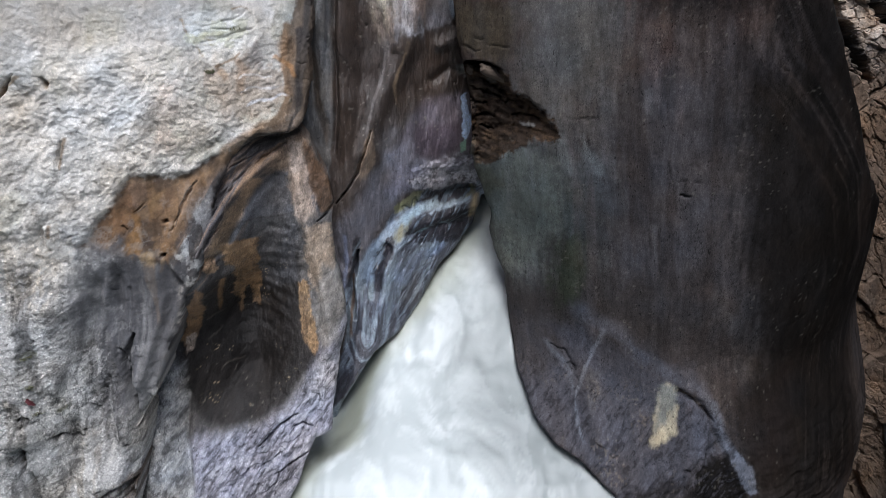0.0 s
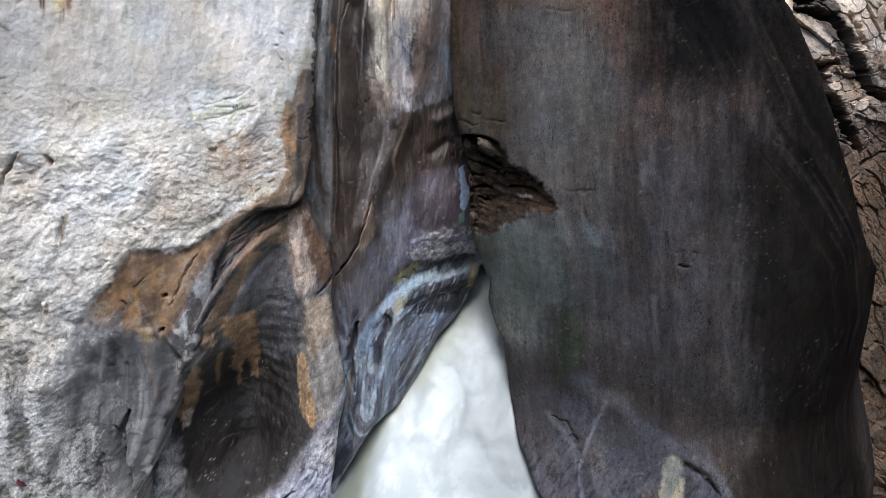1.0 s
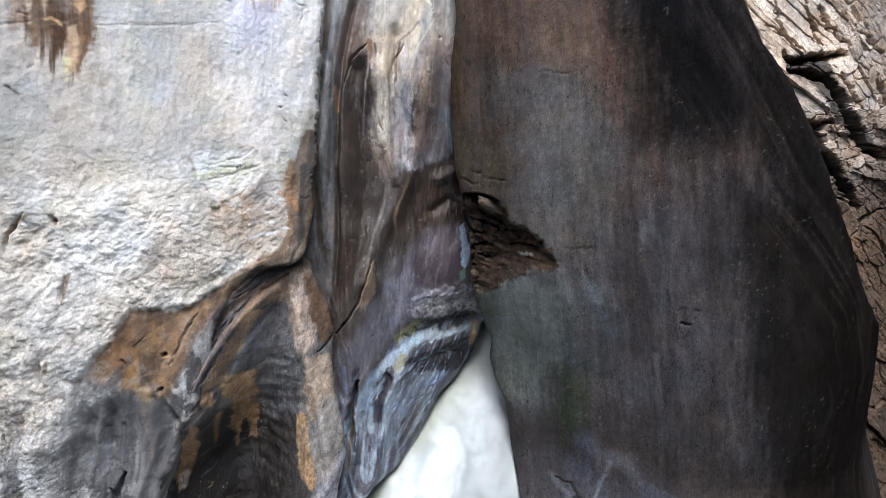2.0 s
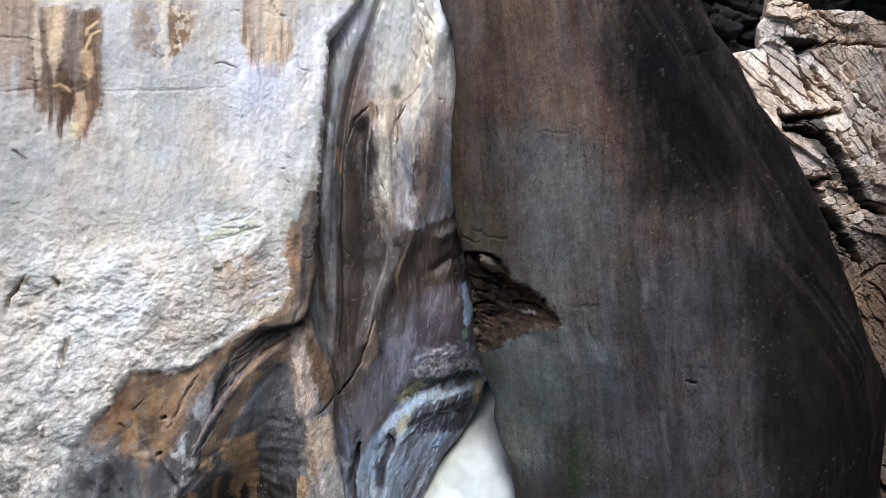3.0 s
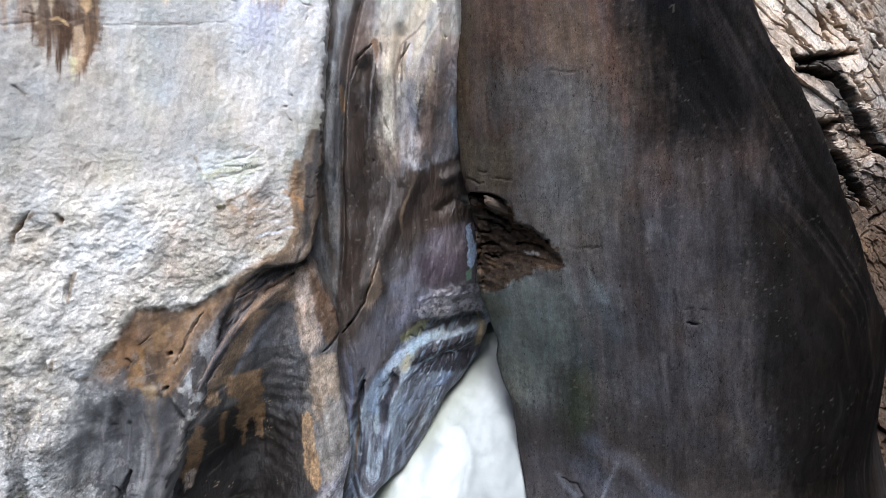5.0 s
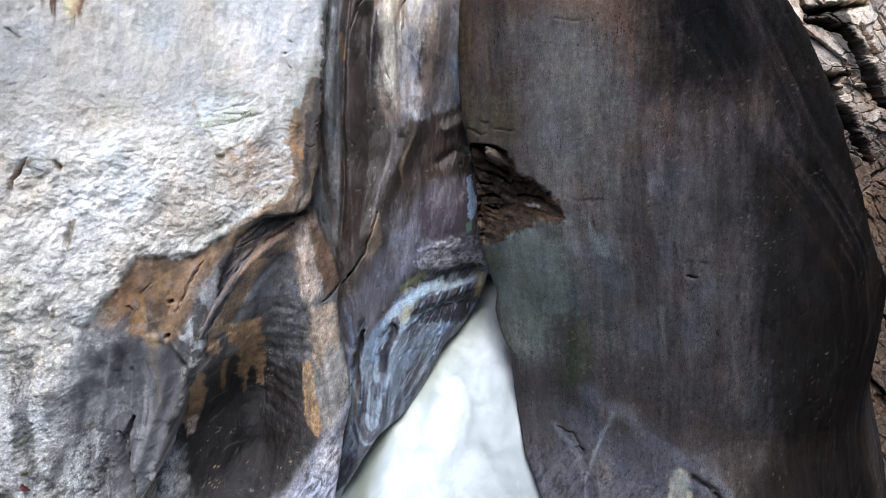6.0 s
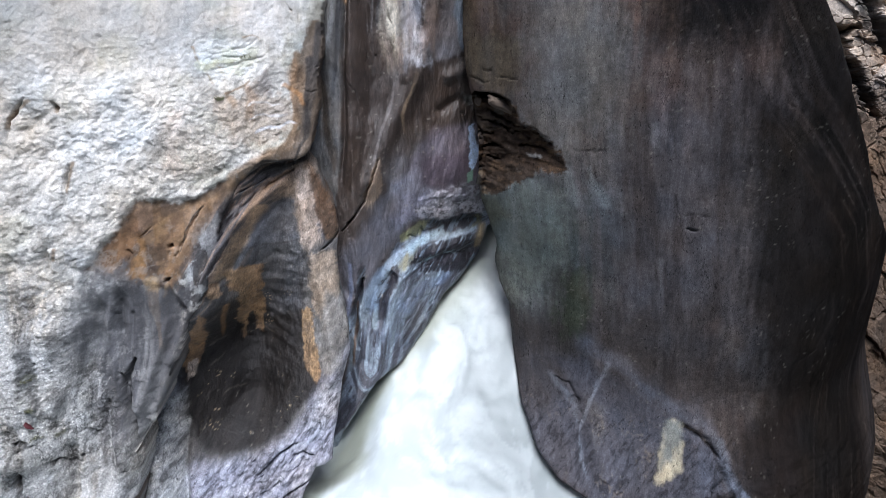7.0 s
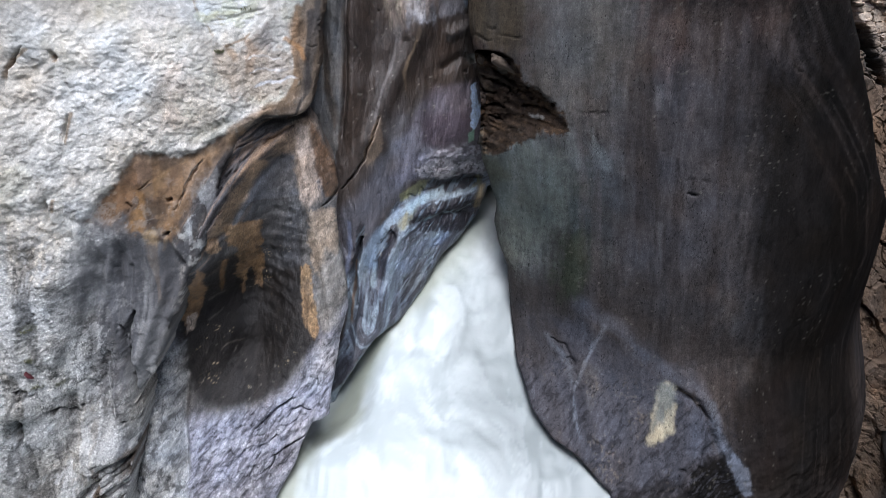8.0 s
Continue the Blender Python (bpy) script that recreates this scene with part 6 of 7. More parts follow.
    c = lay(c, run(x, z, [(0.315, 1.603), (0.13, 1.445), (-0.072, 1.276), (-0.264, 1.108), (-0.468, 0.963)], 0.06, 0.8, 0.04, 50, 0.2), (0.06, 0.057, 0.07), 0.6)
    c = lay(c, region(x, z, [(-0.376, 1.842), (-0.262, 1.894), (-0.302, 1.768), (-0.366, 1.727), (-0.44, 1.743)], 0.015, 0.03, 8, 51), (0.22, 0.21, 0.14), 0.7)
    c = lay(c, region(x, z, [(-0.427, 1.988), (-0.268, 2.067), (-0.173, 2.068), (-0.244, 1.958), (-0.381, 1.926)], 0.015, 0.03, 8, 14), (0.17, 0.165, 0.085), 0.85)
    c = lay(c, region(x, z, [(0.132, 2.029), (0.308, 2.003), (0.3, 1.919), (0.19, 1.921)], 0.015, 0.03, 8, 32), (0.17, 0.15, 0.08), 0.8)
    c = lay(c, run(x, z, [(0.311, 1.886), (0.293, 1.802), (0.265, 1.702)], 0.05, 0.6, 0.02, 15, 0.1), (0.30, 0.22, 0.12), 0.85)
    c = lay(c, run(x, z, [(-0.755, 1.463), (-0.778, 1.188), (-0.805, 0.92)], 0.022, 0.5, 0.02, 34, 0.1), (0.14, 0.085, 0.05), 0.85)
    c = lay(c, region(x, z, [(-0.825, 3.642), (-0.437, 3.564), (-0.202, 3.299), (-0.154, 2.901), (-0.381, 2.710), (-0.491, 2.582), (-0.635, 2.608), (-0.702, 2.429), (-0.835, 2.475)], 0.06, 0.04, 5, 61, 0.06), (0.0565, 0.0414, 0.0342), 0.55)
    for k, (path, w, tone) in enumerate((([(-0.288, 3.259), (-0.345, 3.127), (-0.389, 3.016), (-0.380, 2.851)], 0.014, (0.3278, 0.2348, 0.1527)), ([(-0.442, 3.348), (-0.487, 3.084), (-0.562, 2.869), (-0.612, 2.652)], 0.02, (0.1730, 0.1462, 0.1338)), ([(0.095, 3.197), (0.068, 3.100), (0.040, 2.984)], 0.008, (0.3812, 0.3278, 0.3078)), ([(-0.853, 3.477), (-0.853, 3.052), (-0.871, 2.607)], 0.012, (0.1949, 0.1730, 0.1593)))):
        c = lay(c, run(x, z, path, w, 0.6, 0.02, 190 + k, 0.1), tone, 0.7)
    # the plum slab above the shelf and its white seam
    for k, (area, soft, tone, amount) in enumerate((([(-0.157, 3.251), (0.183, 3.241), (0.180, 2.913), (-0.140, 2.901), (-0.213, 2.781), (-0.385, 2.711), (-0.383, 2.944)], 0.05, (0.0565, 0.0399, 0.0315), 0.7), ([(-0.154, 2.887), (0.145, 2.896), (0.150, 2.639), (-0.023, 2.658), (-0.212, 2.628)], 0.04, (0.1399, 0.1136, 0.1249), 0.85), ([(-0.231, 2.616), (-0.023, 2.653), (0.131, 2.591), (0.134, 2.433), (-0.049, 2.349), (-0.249, 2.433)], 0.03, (0.0952, 0.0723, 0.0856), 0.9), ([(-0.466, 2.476), (-0.277, 2.553), (-0.249, 2.408), (-0.048, 2.335), (0.164, 2.278), (0.214, 2.093), (-0.443, 2.226)], 0.05, (0.2348, 0.2265, 0.2608), 0.7), ([(-0.553, 2.705), (-0.557, 2.395), (-0.683, 2.281), (-0.693, 2.382), (-0.620, 2.587)], 0.012, (0.2608, 0.1874, 0.1338), 0.9), ([(-0.396, 2.353), (-0.208, 2.324), (-0.261, 2.115), (-0.432, 2.071), (-0.497, 2.148)], 0.05, (0.2433, 0.2390, 0.3078), 0.6), ([(-0.307, 2.206), (-0.072, 2.263), (0.281, 2.164), (0.328, 2.021), (0.102, 2.080), (-0.072, 2.054), (-0.243, 2.099)], 0.02, (0.5427, 0.5157, 0.5565), 0.75), ([(0.150, 2.886), (0.200, 2.911), (0.229, 2.751), (0.257, 2.683), (0.235, 2.527), (0.195, 2.492), (0.162, 2.573), (0.168, 2.742)], 0.006, (0.5157, 0.6138, 0.7884), 0.95), ([(0.164, 2.481), (0.205, 2.500), (0.203, 2.393), (0.171, 2.390)], 0.008, (0.2348, 0.3812, 0.2698), 0.8))):
        c = lay(c, region(x, z, area, soft, 0.018, 12, 62 + k, 0.014), tone, amount)
    c = lay(c, region(x, z, [(-0.307, 2.206), (-0.072, 2.263), (0.281, 2.164), (0.328, 2.021), (0.102, 2.080), (-0.072, 2.054), (-0.243, 2.099)], 0.02, 0.03, 12, 72) * smooth(0.08, 0.25, fbm(x * 26, z * 30, 4, 162, 0.7)), (0.0565, 0.0461, 0.0529), 0.7)
    # bands of the shelf
    for k, (path, w, tone) in enumerate((([(-0.431, 1.822), (-0.555, 1.726), (-0.617, 1.556), (-0.666, 1.370)], 0.07, (0.2183, 0.2790, 0.3702)), ([(-0.071, 1.950), (-0.175, 1.922), (-0.305, 1.884), (-0.364, 1.835)], 0.05, (0.3278, 0.4156, 0.4767)), ([(0.250, 1.915), (0.068, 1.891), (-0.089, 1.890), (-0.196, 1.862)], 0.025, (0.3593, 0.4274, 0.5025)), ([(-0.019, 1.526), (-0.192, 1.521), (-0.317, 1.447), (-0.391, 1.318)], 0.11, (0.1730, 0.2103, 0.2980)), ([(0.029, 1.784), (-0.098, 1.767), (-0.219, 1.741)], 0.012, (0.2348, 0.3177, 0.3381)), ([(0.147, 1.621), (-0.020, 1.643), (-0.168, 1.633)], 0.010, (0.2025, 0.2608, 0.3177)), ([(-0.805, 1.816), (-0.802, 1.570), (-0.857, 1.314)], 0.03, (0.2025, 0.2265, 0.3278)))):
        c = lay(c, run(x, z, path, w, 0.6, 0.02, 180 + k, 0.0), tone, 0.62)
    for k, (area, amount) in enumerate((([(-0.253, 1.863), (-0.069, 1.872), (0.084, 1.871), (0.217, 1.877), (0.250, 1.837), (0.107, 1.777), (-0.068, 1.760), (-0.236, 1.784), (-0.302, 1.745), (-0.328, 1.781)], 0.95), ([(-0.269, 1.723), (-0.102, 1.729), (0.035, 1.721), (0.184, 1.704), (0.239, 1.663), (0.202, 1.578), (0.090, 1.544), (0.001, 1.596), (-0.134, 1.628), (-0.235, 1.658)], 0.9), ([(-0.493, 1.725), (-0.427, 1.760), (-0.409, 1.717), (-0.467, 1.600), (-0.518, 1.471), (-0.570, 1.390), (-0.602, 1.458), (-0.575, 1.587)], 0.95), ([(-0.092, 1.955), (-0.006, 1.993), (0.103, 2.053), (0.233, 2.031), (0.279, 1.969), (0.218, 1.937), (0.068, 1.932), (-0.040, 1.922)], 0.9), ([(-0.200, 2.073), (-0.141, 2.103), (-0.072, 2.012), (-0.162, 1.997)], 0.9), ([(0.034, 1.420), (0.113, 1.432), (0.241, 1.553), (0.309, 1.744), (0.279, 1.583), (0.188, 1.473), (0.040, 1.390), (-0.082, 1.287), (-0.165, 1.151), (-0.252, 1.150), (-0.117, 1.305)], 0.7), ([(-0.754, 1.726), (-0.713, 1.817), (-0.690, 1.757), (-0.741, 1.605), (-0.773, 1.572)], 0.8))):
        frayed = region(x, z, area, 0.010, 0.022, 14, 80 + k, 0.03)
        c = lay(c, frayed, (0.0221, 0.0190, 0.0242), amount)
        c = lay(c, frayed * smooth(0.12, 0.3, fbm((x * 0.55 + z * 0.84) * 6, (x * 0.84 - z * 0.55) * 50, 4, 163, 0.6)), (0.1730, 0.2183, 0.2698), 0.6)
    c = lay(c, region(x, z, [(-0.419, 2.003), (-0.309, 2.040), (-0.190, 2.071), (-0.210, 1.993), (-0.338, 1.956), (-0.401, 1.927)], 0.012, 0.025, 12, 91), (0.2025, 0.1912, 0.1003), 0.8)
    c = lay(c, region(x, z, [(-0.382, 1.816), (-0.331, 1.858), (-0.346, 1.763), (-0.390, 1.720)], 0.010, 0.02, 12, 92), (0.2433, 0.2183, 0.1338), 0.7)
    c = lay(c, run(x, z, [(0.317, 1.910), (0.294, 1.847), (0.269, 1.764)], 0.045, 0.5, 0.02, 93, 0.1), (0.3702, 0.2698, 0.1527), 0.85)
    # grey upper flute, its brown trough, and the beige bands that swing down from the rim
    for k, (area, soft, tone, amount) in enumerate((([(-0.502, 5.358), (-0.650, 5.110), (-0.819, 4.863), (-0.878, 4.482), (-0.774, 4.571), (-0.608, 4.918), (-0.466, 5.281)], 0.03, (0.3389, 0.3290, 0.3242), 0.75), ([(-0.516, 5.089), (-0.617, 4.834), (-0.759, 4.479), (-0.821, 4.051), (-0.725, 4.198), (-0.575, 4.415), (-0.519, 4.729)], 0.04, (0.1800, 0.1357, 0.1136), 0.75), ([(-0.462, 5.328), (-0.157, 5.394), (-0.064, 5.124), (-0.197, 4.708), (-0.404, 4.474), (-0.537, 4.472), (-0.507, 4.872)], 0.06, (0.5198, 0.4885, 0.4351), 0.6))):
        c = lay(c, region(x, z, area, soft, 0.02, 8, 201 + k, 0.02), tone, amount)
    for k, (path, w, tone, amount) in enumerate((([(-0.061, 5.217), (-0.056, 4.840), (-0.214, 4.598), (-0.389, 4.423), (-0.440, 4.196), (-0.475, 3.806), (-0.462, 3.404)], 0.07, (0.6275, 0.5521, 0.4351), 0.65), ([(0.041, 4.709), (-0.089, 4.444), (-0.224, 4.202), (-0.332, 3.905), (-0.343, 3.501)], 0.06, (0.4181, 0.3590, 0.3389), 0.65), ([(0.057, 4.404), (-0.053, 4.102), (-0.160, 3.805), (-0.212, 3.443)], 0.07, (0.1941, 0.1446, 0.1244), 0.75), ([(-0.164, 4.571), (-0.343, 4.377), (-0.405, 4.150), (-0.409, 3.756)], 0.012, (0.2013, 0.1507, 0.1300), 0.7), ([(-0.040, 4.578), (-0.207, 4.334), (-0.319, 4.104), (-0.367, 3.756)], 0.014, (0.6783, 0.6133, 0.5071), 0.6), ([(-0.546, 4.418), (-0.523, 4.195), (-0.523, 3.844), (-0.519, 3.457)], 0.02, (0.1800, 0.1386, 0.1216), 0.6))):
        c = lay(c, run(x, z, path, w, 0.8, 0.02, 211 + k, 0.0), tone, amount)
    # run-off lines follow the winding flutes
    line = [(-0.317, 6.034), (-0.371, 5.703), (-0.555, 4.974), (-0.591, 4.428), (-0.513, 4.043), (-0.517, 3.593), (-0.459, 3.221), (-0.585, 2.604), (-0.682, 1.974)]
    bend = np.interp(-z, [-p[1] for p in line], [p[0] for p in line])
    up = smooth(3.9, 4.6, z)
    return np.c_[weather(c, x - bend, z, 0.26 * (1 - 0.6 * up), 0.24 * (1 - 0.65 * up), 0.4, 421), 1 - 0.65 * up]


def tint_dark(x, z):
    c = np.zeros((len(x), 3)) + np.array((0.0682, 0.0574, 0.0554))
    # brown upper face, cool grey below it, damp green by the slot
    c = lay(c, region(x, z, [(0.033, 5.652), (1.105, 5.315), (1.223, 4.620), (1.345, 3.808), (0.931, 3.790), (0.517, 4.157), (0.142, 4.558)], 0.30, 0.25, 2, 2, 0.15), (0.178, 0.126, 0.096), 0.95)
    c = lay(c, run(x, z, [(0.863, 5.302), (1.022, 4.655), (1.144, 4.095), (1.247, 3.578)], 0.07, 0.9, 0.05, 41, 0.0), (0.1229, 0.0660, 0.0495), 0.6)
    c = lay(c, region(x, z, [(0.053, 4.621), (0.311, 4.225), (0.432, 3.773), (0.507, 3.236), (0.308, 3.160), (0.086, 4.024)], 0.09, 0.08, 4, 3, 0.06), (0.125, 0.088, 0.060), 0.9)
    c = lay(c, region(x, z, [(0.477, 4.119), (0.934, 3.994), (1.108, 3.541), (1.194, 2.975), (0.891, 2.804), (0.626, 3.064), (0.512, 3.548)], 0.30, 0.25, 2, 17, 0.15), (0.1361, 0.1294, 0.1261), 0.9)
    c = lay(c, region(x, z, [(1.195, 3.419), (2.258, 3.480), (2.441, 2.749), (2.534, 1.608), (1.215, 1.503)], 0.22, 0.2, 2, 18, 0.1), (0.0879, 0.0729, 0.0729), 0.8)
    c = lay(c, region(x, z, [(0.290, 2.540), (0.815, 2.665), (1.196, 2.563), (1.224, 2.049), (1.197, 1.420), (0.583, 1.174), (0.466, 1.808)], 0.14, 0.1, 3, 6, 0.05), (0.1166, 0.1261, 0.1261), 0.9)
    c = lay(c, region(x, z, [(0.624, 2.189), (0.965, 2.314), (1.102, 2.020), (1.092, 1.559), (0.849, 1.425), (0.736, 1.805)], 0.13, 0.1, 4, 7, 0.05), (0.0682, 0.0932, 0.0802), 0.55)
    c = lay(c, region(x, z, [(0.910, 1.448), (1.075, 1.618), (1.136, 1.351), (1.040, 1.097), (0.910, 1.166)], 0.05, 0.06, 5, 27, 0.05), (0.0342, 0.0423, 0.0245), 0.75)
    c = lay(c, region(x, z, [(0.380, 2.604), (0.891, 2.740), (1.348, 3.262), (2.310, 3.138), (2.502, 2.350), (2.460, 1.331), (0.486, 0.920)], 0.25, 0.15, 2, 40, 0.1), (0.0682, 0.0682, 0.0777), 0.6)
    # streaks down the open wall
    hang = fbm((x + 0.12 * z) * 7, z * 0.55, 5, 121, 0.6)
    open_ = smooth(2.6, 1.9, x)
    c = lay(c, open_ * smooth(0.05, 0.40, hang), (0.1294, 0.1104, 0.1135), 0.45)
    c = lay(c, open_ * smooth(-0.05, -0.40, hang), (0.0373, 0.0285, 0.0258), 0.5)
    c = lay(c, smooth(0.10, 0.45, fbm(x * 2.2 + 3, z * 1.4, 5, 122, 0.6)), (0.0879, 0.0495, 0.0373), 0.35)
    for k, (path, w, amount) in enumerate((([(1.115, 2.763), (1.196, 2.563), (1.278, 2.364)], 0.05, 0.55), ([(0.890, 2.697), (0.944, 2.489), (0.967, 2.268)], 0.04, 0.45), ([(1.410, 3.085), (1.416, 2.967), (1.424, 2.907)], 0.045, 0.6), ([(1.529, 2.099), (1.550, 1.933), (1.558, 1.810)], 0.04, 0.45), ([(2.019, 2.914), (2.052, 2.365), (2.082, 1.645)], 0.05, 0.3), ([(2.294, 3.062), (2.363, 2.597), (2.441, 2.118)], 0.03, 0.3), ([(1.997, 1.618), (2.086, 1.480), (2.216, 1.244)], 0.06, 0.5), ([(2.317, 1.446), (2.339, 1.152), (2.330, 0.959)], 0.03, 0.4), ([(2.251, 1.070), (2.335, 0.875), (2.358, 0.718)], 0.06, 0.4))):
        c = lay(c, run(x, z, path, w, 0.9, 0.03, 80 + k, 0.1), (0.1970, 0.1887, 0.1970), 0.55 * amount)
    for k, path in enumerate(([(0.853, 2.692), (0.926, 2.529), (0.965, 2.314)], [(1.053, 2.716), (1.136, 2.514), (1.198, 2.352)], [(1.562, 2.592), (1.619, 2.393), (1.657, 2.194)], [(2.423, 2.595), (2.502, 2.350), (2.528, 2.110)])):
        c = lay(c, run(x, z, path, 0.008, 0.7, 0.02, 100 + k, 0.1), (0.0209, 0.0187, 0.0198), 0.7)
    # painted shade: black band under the overhang, black flank towards the fractured face
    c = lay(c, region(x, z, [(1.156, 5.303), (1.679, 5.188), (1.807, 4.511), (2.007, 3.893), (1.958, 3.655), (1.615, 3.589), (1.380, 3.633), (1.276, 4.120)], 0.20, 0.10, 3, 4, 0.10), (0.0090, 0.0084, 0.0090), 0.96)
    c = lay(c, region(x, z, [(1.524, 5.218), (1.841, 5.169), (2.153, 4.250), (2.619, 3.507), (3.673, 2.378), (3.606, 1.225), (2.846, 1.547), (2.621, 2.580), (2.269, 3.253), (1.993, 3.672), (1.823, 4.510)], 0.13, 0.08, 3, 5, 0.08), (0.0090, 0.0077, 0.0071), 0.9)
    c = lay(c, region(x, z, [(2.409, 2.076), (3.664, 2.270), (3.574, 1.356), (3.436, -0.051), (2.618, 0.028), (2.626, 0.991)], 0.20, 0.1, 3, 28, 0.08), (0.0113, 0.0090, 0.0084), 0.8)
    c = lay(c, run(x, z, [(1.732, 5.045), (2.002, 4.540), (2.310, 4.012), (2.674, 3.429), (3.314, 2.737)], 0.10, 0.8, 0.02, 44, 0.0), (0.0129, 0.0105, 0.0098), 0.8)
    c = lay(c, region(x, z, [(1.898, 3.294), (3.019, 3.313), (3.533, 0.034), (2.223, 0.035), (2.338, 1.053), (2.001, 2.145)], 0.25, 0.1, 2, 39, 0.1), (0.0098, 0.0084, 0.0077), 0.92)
    # water lines that follow the curve of the flank
    d, s = line_distance(x, z, [(1.634, 5.127), (1.927, 4.541), (2.217, 4.069), (2.557, 3.509), (3.329, 2.625), (3.632, 1.848)] + [(3.591, 1.426), (3.480, 0.724), (3.325, -0.065)])
    flow = fbm(d * 16 + 0.4 * fbm(x * 2, z * 2, 3, 127), s * 5, 5, 126, 0.6)
    flank = smooth(1.0, 0.35, d)
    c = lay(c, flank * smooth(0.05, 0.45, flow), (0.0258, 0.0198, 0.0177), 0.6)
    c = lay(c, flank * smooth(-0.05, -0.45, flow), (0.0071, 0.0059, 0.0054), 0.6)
    c = lay(c, flank * smooth(0.30, 0.5, fbm(d * 50, s * 6, 3, 128, 0.5)), (0.0638, 0.0514, 0.0477), 0.35)
    c = lay(c, region(x, z, [(0.503, 1.314), (1.258, 1.686), (1.984, 1.799), (2.256, 1.045), (2.187, 0.712), (1.714, 1.005), (1.140, 1.303), (0.567, 0.895)], 0.15, 0.1, 3, 42, 0.08), (0.0439, 0.0382, 0.0382), 0.75)
    # the bluish lower bench with its pale ridge
    c = lay(c, region(x, z, [(0.566, 0.822), (1.115, 1.160), (1.428, 1.082), (1.808, 0.803), (2.032, 0.599), (2.056, 0.417), (1.901, 0.277), (1.761, 0.014), (1.252, -0.002), (1.008, 0.312), (0.761, 0.381), (0.620, 0.542)], 0.08, 0.08, 4, 8, 0.05), (0.0640, 0.0630, 0.0760), 0.85)
    c = lay(c, region(x, z, [(0.567, 0.895), (0.833, 1.050), (1.048, 0.958), (0.964, 0.769), (0.674, 0.662)], 0.08, 0.08, 4, 34), (0.0425, 0.0371, 0.0371), 0.7)
    c = lay(c, run(x, z, [(1.124, 1.269), (1.281, 1.220), (1.445, 1.110), (1.593, 0.988), (1.753, 0.936), (1.938, 0.819), (2.050, 0.636)], 0.085, 0.95, 0.02, 9, -0.1), (0.0917, 0.0917, 0.1099), 0.8)
    c = lay(c, region(x, z, [(2.190, 0.825), (2.675, 1.026), (2.657, 0.418), (2.414, 0.183), (2.275, 0.388), (2.145, 0.624)], 0.10, 0.06, 4, 35), (0.0150, 0.0115, 0.0105), 0.9)
    c = lay(c, run(x, z, [(2.052, 0.729), (2.085, 0.553), (2.150, 0.420), (2.291, 0.226)], 0.05, 0.6, 0.015, 12, -0.2), (0.0960, 0.1006, 0.1223), 0.85)
    c = lay(c, run(x, z, [(1.272, 1.180), (1.190, 0.947), (1.101, 0.747), (1.066, 0.590), (1.070, 0.478), (1.097, 0.362)], 0.020, 0.8, 0.03, 10, 0.2), (0.160, 0.168, 0.198), 0.8)
    c = lay(c, run(x, z, [(0.881, 0.893), (0.987, 0.830), (1.044, 0.744), (1.060, 0.601)], 0.034, 0.8, 0.03, 11, 0.2), (0.1148, 0.1197, 0.1409), 0.6)
    c = lay(c, region(x, z, [(1.153, 0.828), (1.255, 0.819), (1.229, 0.630), (1.160, 0.556)], 0.03, 0.06, 12, 36), (0.0917, 0.0874, 0.0917), 0.6)
    c = lay(c, region(x, z, [(1.822, 0.816), (1.971, 0.726), (2.052, 0.575), (2.056, 0.417), (1.944, 0.316), (1.872, 0.461), (1.887, 0.662)], 0.02, 0.03, 8, 24), (0.0753, 0.0753, 0.0917), 0.7)
    c = lay(c, region(x, z, [(1.289, 0.152), (1.795, 0.236), (1.944, 0.303), (2.225, 0.032), (1.300, -0.050)], 0.05, 0.05, 6, 19), (0.0237, 0.0208, 0.0218), 0.85)
    # the cavity's shade, painted near-black on the bench
    c = lay(c, region(x, z, [(1.886, 0.292), (2.045, 0.408), (2.102, 0.459), (2.193, 0.289), (2.310, 0.034), (1.865, 0.021)], 0.02, 0.03, 8, 29), (0.0053, 0.0045, 0.0042), 0.95)
    c = lay(c, region(x, z, [(2.090, 0.521), (2.193, 0.439), (2.300, 0.320), (2.342, 0.158), (2.288, 0.130), (2.161, 0.333)], 0.008, 0.012, 9, 32), (0.1409, 0.1493, 0.1828), 0.9)
    c = lay(c, run(x, z, [(1.781, 0.834), (1.910, 0.757), (2.038, 0.626)], 0.011, 0.6, 0.015, 37, 0.1), (0.0150, 0.0109, 0.0091), 0.9)
    c = lay(c, run(x, z, [(1.815, 0.806), (1.923, 0.770), (1.999, 0.678)], 0.012, 0.6, 0.02, 38, 0.1), (0.1300, 0.1006, 0.0753), 0.5)
    grain = fbm((x + z) * 9, (z - x) * 34, 4, 125, 0.65) * smooth(1.05, 0.5, z) * smooth(2.4, 2.1, x)
    c = lay(c, smooth(0.12, 0.3, grain), (0.0182, 0.0166, 0.0190), 0.6)
    c = lay(c, smooth(-0.14, -0.32, grain), (0.1148, 0.1099, 0.1300), 0.3)
    c = lay(c, smooth(0.42, 0.52, noise2(x * 70, z * 60, 129)) * smooth(0.15, 0.4, fbm(x * 4, z * 4, 3, 134)) * smooth(0.9, 0.6, z) * smooth(1.9, 1.5, x), (0.2463, 0.2028, 0.1641), 0.25)
    # cream scar
    c = lay(c, region(x, z, [(1.695, 0.840), (1.781, 0.834), (1.787, 0.675), (1.774, 0.509), (1.690, 0.449), (1.613, 0.405), (1.589, 0.411), (1.644, 0.620), (1.668, 0.764)], 0.018, 0.026, 22, 13, 0.014), (0.41, 0.355, 0.255), 0.9)
